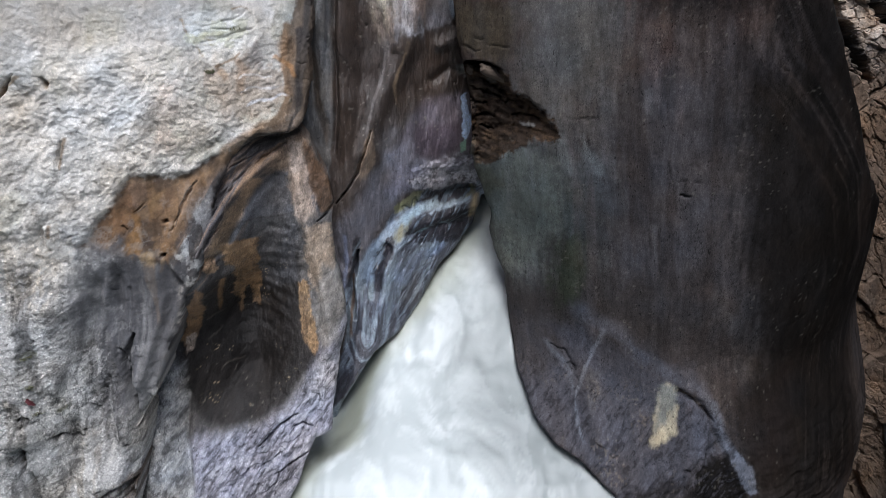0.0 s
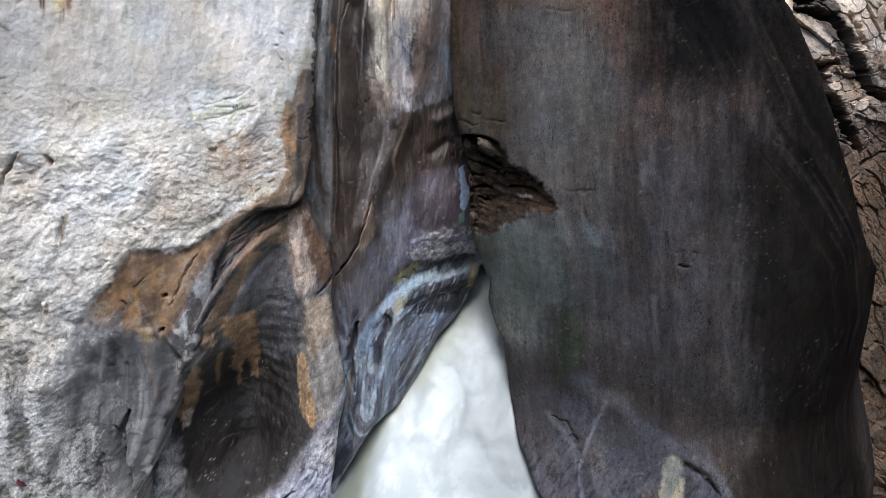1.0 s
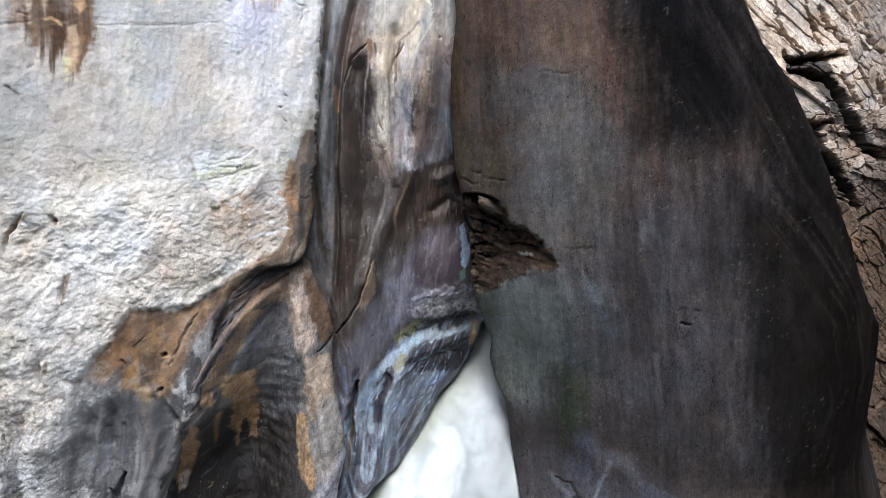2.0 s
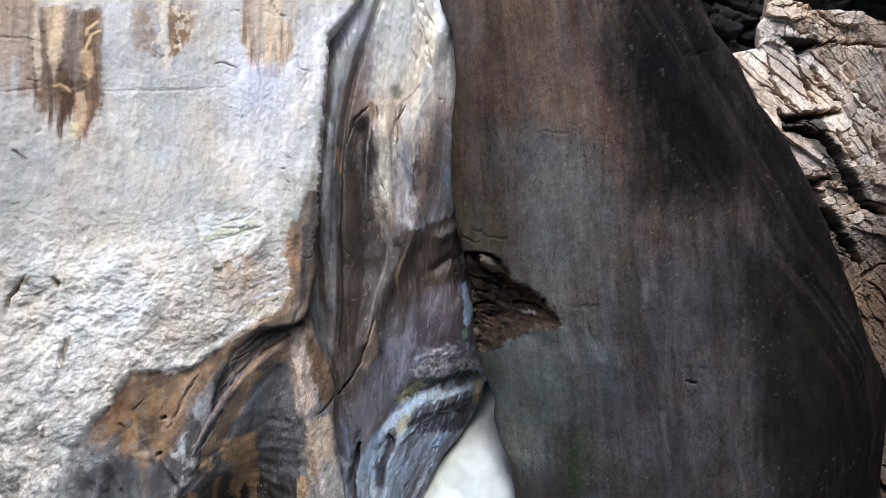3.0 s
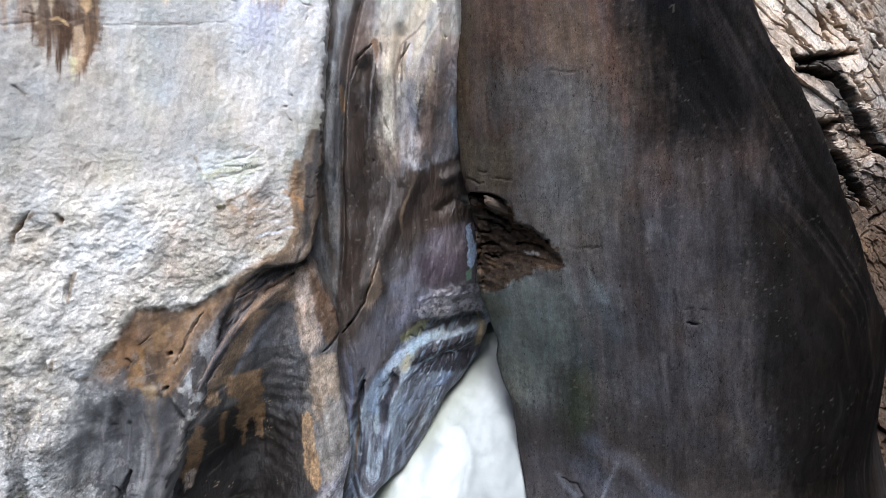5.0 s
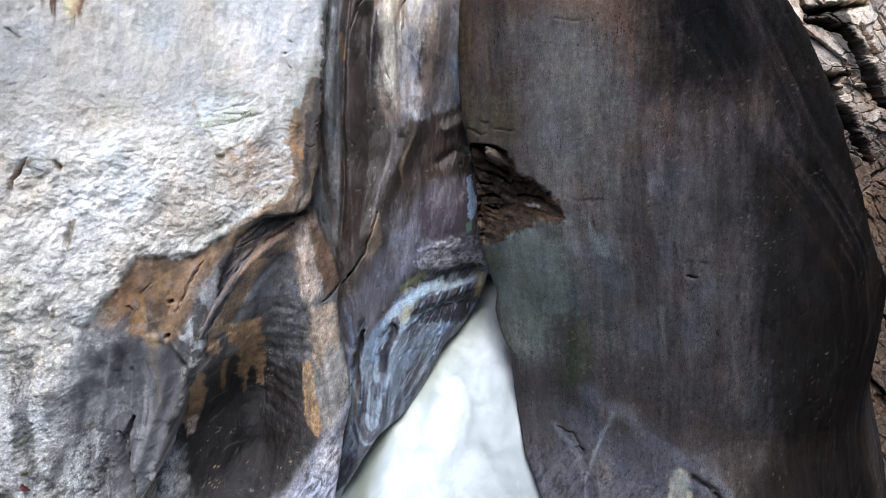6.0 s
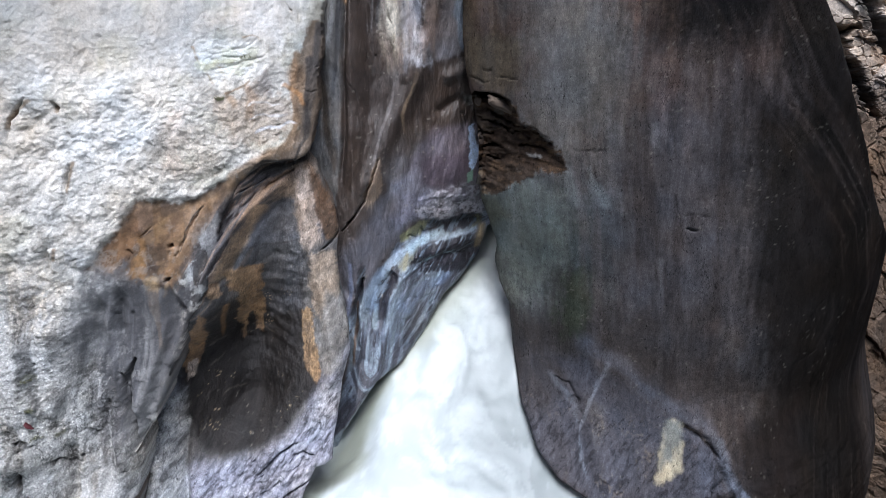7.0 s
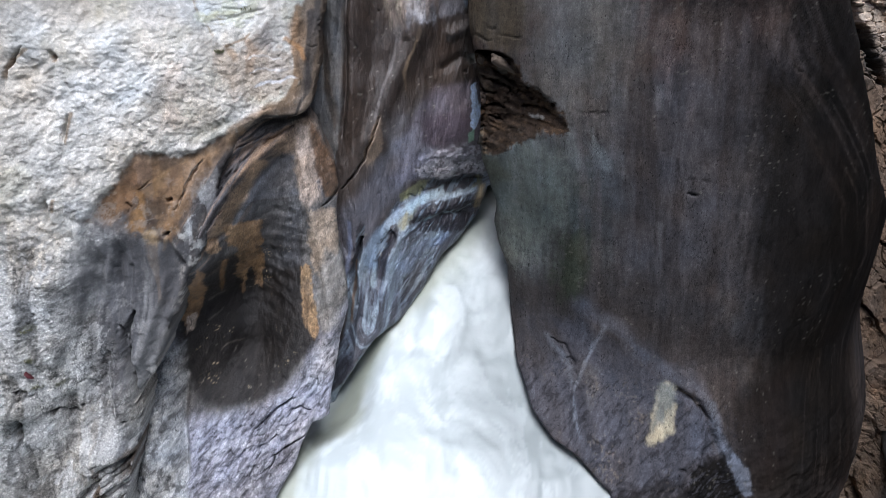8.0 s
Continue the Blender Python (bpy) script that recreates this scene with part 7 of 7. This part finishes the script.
    c = lay(c, region(x, z, [(1.695, 0.840), (1.781, 0.834), (1.775, 0.689), (1.722, 0.589), (1.628, 0.477), (1.652, 0.649), (1.668, 0.764)], 0.03, 0.025, 12, 14), (0.150, 0.156, 0.152), 0.85)
    c = lay(c, region(x, z, [(0.282, 2.423), (0.638, 2.553), (0.814, 2.543), (0.933, 2.245), (0.926, 1.894), (0.788, 1.577), (0.531, 1.422), (0.456, 1.648), (0.388, 1.839)], 0.12, 0.08, 4, 45, 0.08), (0.1887, 0.2099, 0.1970), 0.7)
    for k, path in enumerate(([(0.863, 2.683), (0.916, 2.541), (0.961, 2.347)], [(1.009, 2.705), (1.086, 2.546), (1.160, 2.387)], [(0.498, 2.477), (0.541, 2.239), (0.573, 1.975)], [(0.680, 2.517), (0.710, 2.337), (0.742, 2.092)])):
        c = lay(c, run(x, z, path, 0.035, 0.9, 0.03, 50 + k, 0.1), (0.2233, 0.2419, 0.2515), 0.45)
    c = lay(c, region(x, z, [(0.950, 1.850), (1.056, 1.937), (1.116, 1.664), (1.077, 1.358), (0.946, 1.248), (0.896, 1.428)], 0.06, 0.06, 5, 46, 0.06), (0.0373, 0.0477, 0.0285), 0.6)
    c = lay(c, region(x, z, [(0.537, 4.198), (0.969, 4.071), (1.108, 3.460), (1.143, 2.889), (0.890, 2.697), (0.626, 3.019)], 0.30, 0.25, 2, 47, 0.15), (0.1805, 0.1726, 0.1649), 0.5)
    # rusty broken pocket
    pocket = region(x, z, [(0.179, 3.187), (0.312, 3.176), (0.41, 3.169), (0.479, 3.137), (0.539, 2.991), (0.705, 2.905), (0.771, 2.851), (0.819, 2.778), (0.891, 2.683), (0.737, 2.629), (0.635, 2.579), (0.508, 2.477), (0.411, 2.387), (0.279, 2.345), (0.255, 2.532), (0.221, 2.624), (0.235, 2.817), (0.176, 2.949), (0.132, 3.072)], 0.012, 0.045, 14, 15, 0.03)
    c = lay(c, pocket, (0.043, 0.029, 0.021), 0.95)
    c = lay(c, pocket * smooth(0.0, 0.35, fbm(x * 14, z * 24, 5, 123, 0.65)), (0.12, 0.078, 0.048), 0.65)
    c = lay(c, pocket * smooth(0.1, 0.35, fbm(x * 9 + 4, z * 18, 5, 124, 0.65)), (0.03, 0.022, 0.017), 0.8)
    c = lay(c, region(x, z, [(0.143, 3.094), (0.294, 3.052), (0.427, 2.953), (0.264, 2.798), (0.185, 2.9)], 0.03, 0.04, 8, 16), (0.075, 0.062, 0.052), 0.7)
    c = lay(c, region(x, z, [(0.304, 3.071), (0.374, 3.13), (0.475, 3.127), (0.496, 3.087), (0.393, 3.027)], 0.008, 0.015, 14, 20), (0.085, 0.062, 0.043), 0.9)
    c = lay(c, region(x, z, [(0.363, 3.084), (0.425, 3.072), (0.437, 3.019), (0.379, 3.029)], 0.006, 0.012, 14, 21), (0.11, 0.105, 0.10), 0.6)
    c = lay(c, region(x, z, [(0.603, 2.744), (0.664, 2.761), (0.694, 2.739), (0.633, 2.714)], 0.006, 0.015, 14, 25), (0.30, 0.29, 0.28), 0.8)
    c = lay(c, region(x, z, [(0.278, 3.66), (0.509, 3.606), (0.522, 3.251), (0.29, 3.244), (0.134, 3.311), (0.109, 3.572)], 0.06, 0.06, 5, 26), (0.085, 0.070, 0.050), 0.7)
    c = lay(c, region(x, z, [(0.229, 2.577), (0.27, 2.359), (0.381, 2.346), (0.488, 2.226), (0.317, 1.89), (0.252, 2.101), (0.203, 2.423)], 0.05, 0.04, 5, 27), (0.115, 0.115, 0.085), 0.7)
    c = lay(c, run(x, z, [(0.155, 4.616), (0.099, 4.225), (0.102, 3.667), (0.165, 3.288)], 0.10, 0.7, 0.04, 23, 0.0), (0.10, 0.075, 0.05), 0.7)
    return weather(c * np.array((0.87, 0.865, 0.84)), x + 0.10 * z + 0.05 * fbm(x, z, 2, 438), z, 0.24, 0.26, 0.16, 431)


def tint_broken(x, z):
    c = np.zeros((len(x), 3)) + np.array((0.20, 0.140, 0.100))
    big, small = blocks(x, z, 0.36, 1.7, 42), blocks(x, z, 0.14, 1.6, 52)
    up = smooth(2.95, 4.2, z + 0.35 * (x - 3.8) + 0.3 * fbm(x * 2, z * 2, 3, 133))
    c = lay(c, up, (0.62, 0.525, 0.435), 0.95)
    c = lay(c, smooth(-0.05, 0.4, fbm(x * 2.4, z * 2.4, 5, 131)), (0.38, 0.26, 0.165), 0.6 * (0.35 + 0.65 * up))
    c = lay(c, smooth(0.1, 0.4, fbm(x * 6, z * 6, 5, 132)), (0.25, 0.18, 0.13), 0.45)
    c = lay(c, smooth(0.3, 0.8, small[0]) * up, (0.69, 0.61, 0.53), 0.7)
    c = lay(c, smooth(0.5, 0.9, big[0]) * up, (0.46, 0.33, 0.23), 0.5)
    # shade of the deep clefts, painted in as dark rock
    cleft_shade = np.maximum(region(x, z, [(3.426, 4.431), (3.943, 4.475), (3.976, 4.246), (4.230, 3.844), (4.534, 3.478), (4.535, 3.316), (4.317, 3.485), (3.926, 3.759), (3.675, 4.159), (3.369, 4.229)], 0.03, 0.06, 7, 61), region(x, z, [(3.526, 3.807), (3.809, 3.757), (3.771, 3.558), (4.059, 3.334), (4.204, 3.047), (4.081, 2.988), (3.850, 3.286), (3.549, 3.575)], 0.04, 0.08, 7, 62))
    cleft_shade = np.maximum(cleft_shade, region(x, z, [(3.361, 5.231), (3.573, 5.247), (3.936, 5.254), (3.971, 5.159), (3.760, 5.034), (3.670, 5.018), (3.587, 5.150)], 0.02, 0.04, 8, 63))
    c = lay(c, cleft_shade, (0.05, 0.044, 0.04), 0.9)
    c = c * (1 + 0.16 * small[0][:, None])
    return weather(c, x, z, 0.35, 0.0, 0.0, 441)


pale = tagged(rock_sheet("pale_cliff", [(-0.363, 5.923), (-0.503, 5.381), (-0.587, 5.221), (-0.749, 4.979), (-0.825, 4.878), (-0.84, 4.605), (-0.868, 4.225), (-0.9, 3.895), (-0.918, 3.722), (-0.916, 3.526), (-0.935, 3.284), (-0.963, 3.046), (-0.989, 2.874), (-1.024, 2.827), (-1.084, 2.788), (-1.164, 2.789), (-1.264, 2.783), (-1.353, 2.724), (-1.417, 2.656), (-1.464, 2.531), (-1.519, 2.369), (-1.564, 2.173), (-1.597, 1.971), (-1.654, 1.861), (-1.703, 1.79), (-1.734, 1.584), (-1.787, 1.536), (-1.803, 1.441), (-1.857, 1.239), (-1.928, 1.163), (-1.98, 1.076), (-1.98, 0.821), (-1.988, 0.712), (-2.063, 0.408), (-2.084, 0.045), (-3.131, 0.574), (-3.075, 5.25)], face_pale, tint_pale, LIMESTONE, 0.0063, roll=0.04, back=0.7, recede=-0.12), "pale grey limestone cliff with ochre stains and brown run-off", "rock cliff", kind="structure")
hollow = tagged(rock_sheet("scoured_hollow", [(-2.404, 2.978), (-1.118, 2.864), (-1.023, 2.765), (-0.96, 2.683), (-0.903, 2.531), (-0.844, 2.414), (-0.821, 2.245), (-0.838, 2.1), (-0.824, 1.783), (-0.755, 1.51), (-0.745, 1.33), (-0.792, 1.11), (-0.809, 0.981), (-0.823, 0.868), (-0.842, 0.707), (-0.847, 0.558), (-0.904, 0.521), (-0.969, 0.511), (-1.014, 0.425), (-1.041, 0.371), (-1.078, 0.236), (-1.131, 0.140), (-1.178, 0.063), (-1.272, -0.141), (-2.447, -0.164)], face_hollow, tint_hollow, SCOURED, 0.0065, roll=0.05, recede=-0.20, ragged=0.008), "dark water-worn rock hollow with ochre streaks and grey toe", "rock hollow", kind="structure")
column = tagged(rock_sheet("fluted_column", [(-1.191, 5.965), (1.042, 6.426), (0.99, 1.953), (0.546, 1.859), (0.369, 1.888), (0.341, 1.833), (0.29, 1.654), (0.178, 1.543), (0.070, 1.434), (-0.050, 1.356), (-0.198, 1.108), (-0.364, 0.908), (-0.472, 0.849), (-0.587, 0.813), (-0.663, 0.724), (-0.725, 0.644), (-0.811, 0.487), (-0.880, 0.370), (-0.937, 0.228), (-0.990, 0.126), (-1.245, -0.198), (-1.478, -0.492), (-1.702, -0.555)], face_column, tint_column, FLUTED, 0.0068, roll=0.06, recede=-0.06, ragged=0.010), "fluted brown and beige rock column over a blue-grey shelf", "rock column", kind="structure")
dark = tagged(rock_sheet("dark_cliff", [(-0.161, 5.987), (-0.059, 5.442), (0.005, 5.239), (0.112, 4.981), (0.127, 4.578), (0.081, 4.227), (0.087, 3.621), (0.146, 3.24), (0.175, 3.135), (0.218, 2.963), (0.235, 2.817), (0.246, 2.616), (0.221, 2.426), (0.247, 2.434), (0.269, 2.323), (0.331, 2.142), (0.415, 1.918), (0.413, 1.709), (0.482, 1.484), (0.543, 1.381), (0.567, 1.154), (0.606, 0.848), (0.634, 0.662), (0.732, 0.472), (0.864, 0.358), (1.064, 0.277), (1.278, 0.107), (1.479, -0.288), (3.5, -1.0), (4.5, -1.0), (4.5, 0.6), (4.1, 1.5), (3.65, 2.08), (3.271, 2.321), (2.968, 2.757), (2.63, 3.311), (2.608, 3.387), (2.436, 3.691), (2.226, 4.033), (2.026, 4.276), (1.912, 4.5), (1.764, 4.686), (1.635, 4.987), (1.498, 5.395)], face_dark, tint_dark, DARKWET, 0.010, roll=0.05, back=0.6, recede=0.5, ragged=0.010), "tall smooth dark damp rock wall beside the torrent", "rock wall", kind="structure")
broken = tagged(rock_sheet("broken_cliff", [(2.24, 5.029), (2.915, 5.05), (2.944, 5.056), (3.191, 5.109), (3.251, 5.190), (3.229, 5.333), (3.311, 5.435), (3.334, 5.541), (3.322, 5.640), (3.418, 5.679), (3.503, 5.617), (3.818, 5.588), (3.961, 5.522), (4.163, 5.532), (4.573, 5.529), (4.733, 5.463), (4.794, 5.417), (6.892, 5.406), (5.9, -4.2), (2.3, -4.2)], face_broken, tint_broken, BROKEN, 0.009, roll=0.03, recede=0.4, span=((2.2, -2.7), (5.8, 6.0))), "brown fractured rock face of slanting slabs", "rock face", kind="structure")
broken.data.shade_flat()


# the even near-black tint stands in for the overhang's deep shade
roof = tagged(rock_sheet("rock_overhang", [(2.163, 7.514), (2.172, 4.851), (7.296, 4.642), (7.336, 7.351)], face_roof, lambda x, z: np.zeros((len(x), 3)) + np.array((0.009, 0.0085, 0.008)), BROKEN, 0.02, roll=0.05), "rough rock overhang above the fractured face, deep shade painted near-black", "rock overhang", kind="structure")


# ---- the gorge beyond the view ----
def gorge_side(name, start, end, z0, z1, seed, label):
    """A plain rock wall of the gorge along a line in plan, 0.8 m thick."""
    (ax, ay), (bx, by) = start, end
    length = math.hypot(bx - ax, by - ay)
    nx, ny = (by - ay) / length, -(bx - ax) / length
    s, z = np.meshgrid(np.arange(0, length + 0.06, 0.06), np.arange(z0, z1, 0.06))
    out = 0.35 * fbm(s * 0.6, z * 0.5, 4, seed) + 0.05 * fbm(s * 4, z * 4, 4, seed + 1)
    x, y = ax + (bx - ax) * s / length + nx * out, ay + (by - ay) * s / length + ny * out
    n, m = s.shape
    front = np.stack([x.ravel(), y.ravel(), z.ravel()], 1)
    rear = front + np.array((-nx * 0.8, -ny * 0.8, 0))
    i = np.arange(n * m).reshape(n, m)
    f = np.stack([i[:-1, :-1], i[:-1, 1:], i[1:, 1:], i[1:, :-1]], -1).reshape(-1, 4)
    rim = np.concatenate([i[0, :], i[1:, -1], i[-1, -2::-1], i[-2:0:-1, 0]])
    edge = np.stack([rim, np.roll(rim, -1), np.roll(rim, -1) + n * m, rim + n * m], 1)
    v = np.concatenate([front, rear])
    c = np.zeros((len(v), 3)) + np.array((0.20, 0.19, 0.18))
    c = lay(c, smooth(-0.1, 0.4, fbm(v[:, 0] * 2 + v[:, 1] * 2, v[:, 2] * 1.2, 4, seed + 2)), (0.12, 0.11, 0.10), 0.8)
    return tagged(mesh_object(name, v, np.concatenate([f, f[:, ::-1] + n * m, edge]), BROKEN, c), label, "rock wall", kind="structure")


# unseen walls, added; east and south also hold back sky light
gorge_side("wall_west", (-3.95, 4.1), (-4.6, -5.0), -1.0, 5.6, 201, "grey rock side of the gorge")
gorge_side("wall_east", (5.0, -5.0), (5.6, 8.2), -1.0, 7.5, 211, "unseen brown grey rock side of the gorge, raised to block sky")
gorge_side("wall_south", (-5.0, -4.8), (5.6, -4.8), -1.0, 6.5, 241, "unseen grey rock wall added to cut low sky light")
gorge_side("wall_north", (5.6, 13.6), (-2.5, 13.6), -1.0, 2.6, 221, "dark rock closing the gorge behind the slot")


# ---- water ----
def water_level(x, y):
    tail = 0.30 * smooth(-0.45, -0.95, x) * smooth(4.8, 5.5, y)
    tail = tail + 7.0 * np.maximum(smooth(2.3, 2.7, x), smooth(-2.2, -2.6, x)) * smooth(3.3, 4.2, y)
    return np.interp(y, [-5.0, 2.4, 4.6, 4.8, 5.0, 5.5, 5.8, 6.0, 6.3, 6.6, 6.9, 7.2, 8.0, 12.5], [-1.35, -0.55, -0.06, 0.13, 0.26, 0.50, 0.69, 0.86, 1.10, 1.34, 1.56, 1.70, 1.85, 2.4]) - tail


def build_water():
    across = np.concatenate([np.arange(-4.9, -1.6, 0.08), np.arange(-1.6, 1.8, 0.02), np.arange(1.8, 5.7, 0.08)])
    x, y = np.meshgrid(across, np.concatenate([np.arange(-5.0, 3.2, 0.08), np.arange(3.2, 12.5, 0.024)]))
    wx, wy = x + 0.25 * fbm(x * 1.5, y * 1.0, 3, 75), y + 0.3 * fbm(x * 1.5 + 9, y, 3, 76)
    swell = fbm(wx * 1.6, wy * 1.1, 4, 71, 0.5)
    boil = fbm(wx * 5, wy * 4, 5, 72, 0.55)
    z = water_level(x, y) + (0.06 + 0.03 * smooth(4.8, 6.5, y)) * swell + 0.022 * boil
    px, py = x.ravel(), y.ravel()
    froth = fbm(wx * 4, wy * 3.2, 6, 73, 0.66).ravel()
    c = np.zeros((x.size, 3)) + np.array((0.45, 0.485, 0.49))
    c = lay(c, smooth(-0.05, 0.40, froth), (0.60, 0.63, 0.635), 0.8)
    c = lay(c, smooth(0.05, 0.5, fbm(wx * 1.1 + 5, wy * 0.9, 4, 74)).ravel() * smooth(0.15, -0.2, froth), (0.42, 0.45, 0.445), 0.25)
    # slot water painted whiter to make up for the shade it lies in
    c = lay(c, smooth(6.2, 7.2, py), (0.74, 0.78, 0.77), 0.85)
    edge, _ = line_distance(px, py, [(0.39, 7.21), (0.42, 6.84), (0.48, 6.58), (0.58, 6.34), (0.6, 5.9)])
    c = lay(c, smooth(0.45, 0.1, edge) * smooth(5.6, 6.2, py), (0.84, 0.87, 0.87), 0.8)
    # thinner, greener water along the left bank and under the shelf
    bank, _ = line_distance(px, py, [(0.38, 7.27), (0.26, 6.93), (0.05, 6.61), (-0.15, 6.36), (-0.36, 6.1), (-0.7, 5.72), (-0.87, 5.26), (-1.04, 5.02), (-1.17, 4.65), (-1.29, 4.11)])
    c = lay(c, smooth(0.24 + 0.22 * smooth(5.8, 6.6, py), 0.03, bank + 0.12 * fbm(px * 5, py * 4, 4, 77)), (0.24, 0.25, 0.18), 0.75)
    c = lay(c, smooth(9.0, 10.0, py), (0.5, 0.54, 0.5), 0.3)
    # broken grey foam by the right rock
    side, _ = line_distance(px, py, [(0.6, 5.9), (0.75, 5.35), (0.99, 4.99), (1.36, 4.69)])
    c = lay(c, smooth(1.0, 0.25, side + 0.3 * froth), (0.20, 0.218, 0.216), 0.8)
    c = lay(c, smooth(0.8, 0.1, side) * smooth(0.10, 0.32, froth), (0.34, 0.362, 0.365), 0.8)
    # calmer green water downstream, out of view, kept dark to limit its bounce
    c = lay(c, smooth(3.2, 1.2, py + 0.4 * froth) * smooth(0.45, 0.0, froth), (0.13, 0.155, 0.14), 0.95)
    ny, nx = x.shape
    i = np.arange(nx * ny).reshape(ny, nx)
    faces = np.stack([i[:-1, :-1], i[:-1, 1:], i[1:, 1:], i[1:, :-1]], -1).reshape(-1, 4)
    return mesh_object("river_water", np.stack([px, py, z.ravel()], 1), faces, WATER, c)


def build_bed():
    x, y = np.meshgrid(np.arange(-6.5, 7.0, 0.1), np.arange(-7.0, 16.0, 0.1))
    z = -2.0 + 0.25 * np.maximum(0, y - 4.5) - 0.35 * smooth(2.5, -2, y) + 0.2 * fbm(x * 1.2, y * 1.2, 4, 231) - 2.0 * smooth(2.4, 3.1, x) * smooth(4.0, 5.5, y)
    i = np.arange(x.size).reshape(x.shape)
    f = np.stack([i[:-1, :-1], i[:-1, 1:], i[1:, 1:], i[1:, :-1]], -1).reshape(-1, 4)
    c = np.zeros((x.size, 3)) + np.array((0.16, 0.15, 0.14))
    return mesh_object("ground", np.stack([x.ravel(), y.ravel(), z.ravel()], 1), f, BROKEN, c)


bed = tagged(build_bed(), "grey rock bed of the gorge under the torrent", "ground", kind="structure")
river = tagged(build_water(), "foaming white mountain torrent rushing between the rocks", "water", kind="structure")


# ---- small things on the rock ----
def surface(face, x, z):
    return float(face(np.array([x]), np.array([z]))[0])


def leaf_mesh(name, length, width, curl):
    bm = bmesh.new()
    spine, rows_ = [], 9
    for i in range(rows_):
        s = i / (rows_ - 1)
        w = width * math.sin(math.pi * min(1, s * 0.97 + 0.02)) ** 0.8 * (1 + 0.18 * math.sin(s * 19))
        y = -curl * math.sin(math.pi * s) - 0.004
        spine.append([bm.verts.new((k * w, y - 0.25 * abs(k) * w, (s - 0.5) * length)) for k in (-0.5, 0, 0.5)])
    for a, b in zip(spine, spine[1:]):
        for k in (0, 1):
            bm.faces.new((a[k], a[k + 1], b[k + 1], b[k]))
    ret = bmesh.ops.extrude_face_region(bm, geom=bm.faces[:])
    for g in ret["geom"]:
        if isinstance(g, bmesh.types.BMVert):
            g.co.y += 0.0012
    me = bpy.data.meshes.new(name)
    bm.to_mesh(me)
    bm.free()
    return me


LEAF_RED = plain("red_leaf", (0.075, 0.012, 0.016), 0.6, 0.4, 90)
MOSS = plain("moss", (0.34, 0.34, 0.22), 0.9, 0.5, 120)
STONE = plain("pale_stone", (0.085, 0.062, 0.045), 0.9, 0.5, 60)

lx, lz = -2.429, 1.406
leaf = new("fallen_leaf", leaf_mesh("fallen_leaf", 0.075, 0.030, 0.010))
leaf.data.materials.append(LEAF_RED)
leaf.matrix_world = pose(lx, surface(face_pale, lx, lz) - 0.006, lz, -8, -48, 20)
tagged(leaf, "small red fallen leaf stuck to the grey cliff", "leaf")


def moss_tuft(x, z, width, height, count, seed, face):
    """A cushion of short curved blades on the rock."""
    dice = random.Random(seed)
    verts, faces = [], []
    for k in range(count):
        bx, bz = x + dice.gauss(0, width * 0.4), z + dice.gauss(0, height * 0.35)
        by = surface(face, bx, bz) + 0.004
        tall, lean, w = dice.uniform(0.012, 0.035), dice.uniform(-0.018, 0.018), dice.uniform(0.002, 0.004)
        n = len(verts)
        out = dice.uniform(0.008, 0.025)
        verts += [(bx - w, by, bz), (bx + w, by, bz), (bx + w * 0.8 + lean * 0.5, by - out, bz + tall * 0.6), (bx - w * 0.8 + lean * 0.5, by - out, bz + tall * 0.6), (bx + lean, by - out * 1.3, bz + tall * 0.75), (bx, by + 0.003, bz)]
        faces += [(n, n + 1, n + 2, n + 3), (n + 3, n + 2, n + 4, n + 4)]
    me = bpy.data.meshes.new("moss_tuft")
    me.from_pydata(verts, [], [f if f[2] != f[3] else f[:3] for f in faces])
    me.materials.append(MOSS)
    return tagged(new("moss_tuft", me), "small green moss tuft on the pale cliff", "moss", kind="stuff")


for k, (mx, mz, w, h, n) in enumerate(((-1.361, 3.47, 0.06, 0.012, 9), (-2.416, 1.488, 0.025, 0.015, 50), (-2.411, 1.304, 0.03, 0.012, 40), (-2.423, 1.666, 0.04, 0.012, 40), (-1.482, 3.21, 0.04, 0.012, 40))):
    moss_tuft(mx, mz, w, h, n, 500 + k, face_pale)


def chunk(name, x, z, size, flat, turn, seed, label):
    """A broken bit of rock lodged in the pocket."""
    bm = bmesh.new()
    bmesh.ops.create_icosphere(bm, subdivisions=3, radius=1)
    for v in bm.verts:
        n = v.co.copy()
        step = 1 + 0.35 * noise.noise(n * 1.3 + Vector((seed, 0, 0))) + 0.12 * noise.noise(n * 4 + Vector((seed, 3, 0)))
        v.co = Vector((n.x * flat[0], n.y * flat[1], n.z * flat[2])) * size * step
    me = bpy.data.meshes.new(name)
    bm.to_mesh(me)
    bm.free()
    me.materials.append(STONE)
    ob = new(name, me)
    ob.matrix_world = pose(x, surface(face_dark, x, z) - size * 0.3, z, 0, turn, 0)
    return tagged(ob, label, "stone", "stones in the pocket")


cx, cz = 0.408, 3.113
chunk("lodged_stone", cx, cz, 0.085, (1.5, 0.8, 0.55), 25, 3.1, "tan broken stone lodged under the dark ledge")
cx, cz = 0.222, 3.128
chunk("lodged_stone", cx, cz, 0.035, (0.8, 0.8, 1.2), -15, 7.7, "pale small stone wedged at the slot's edge")
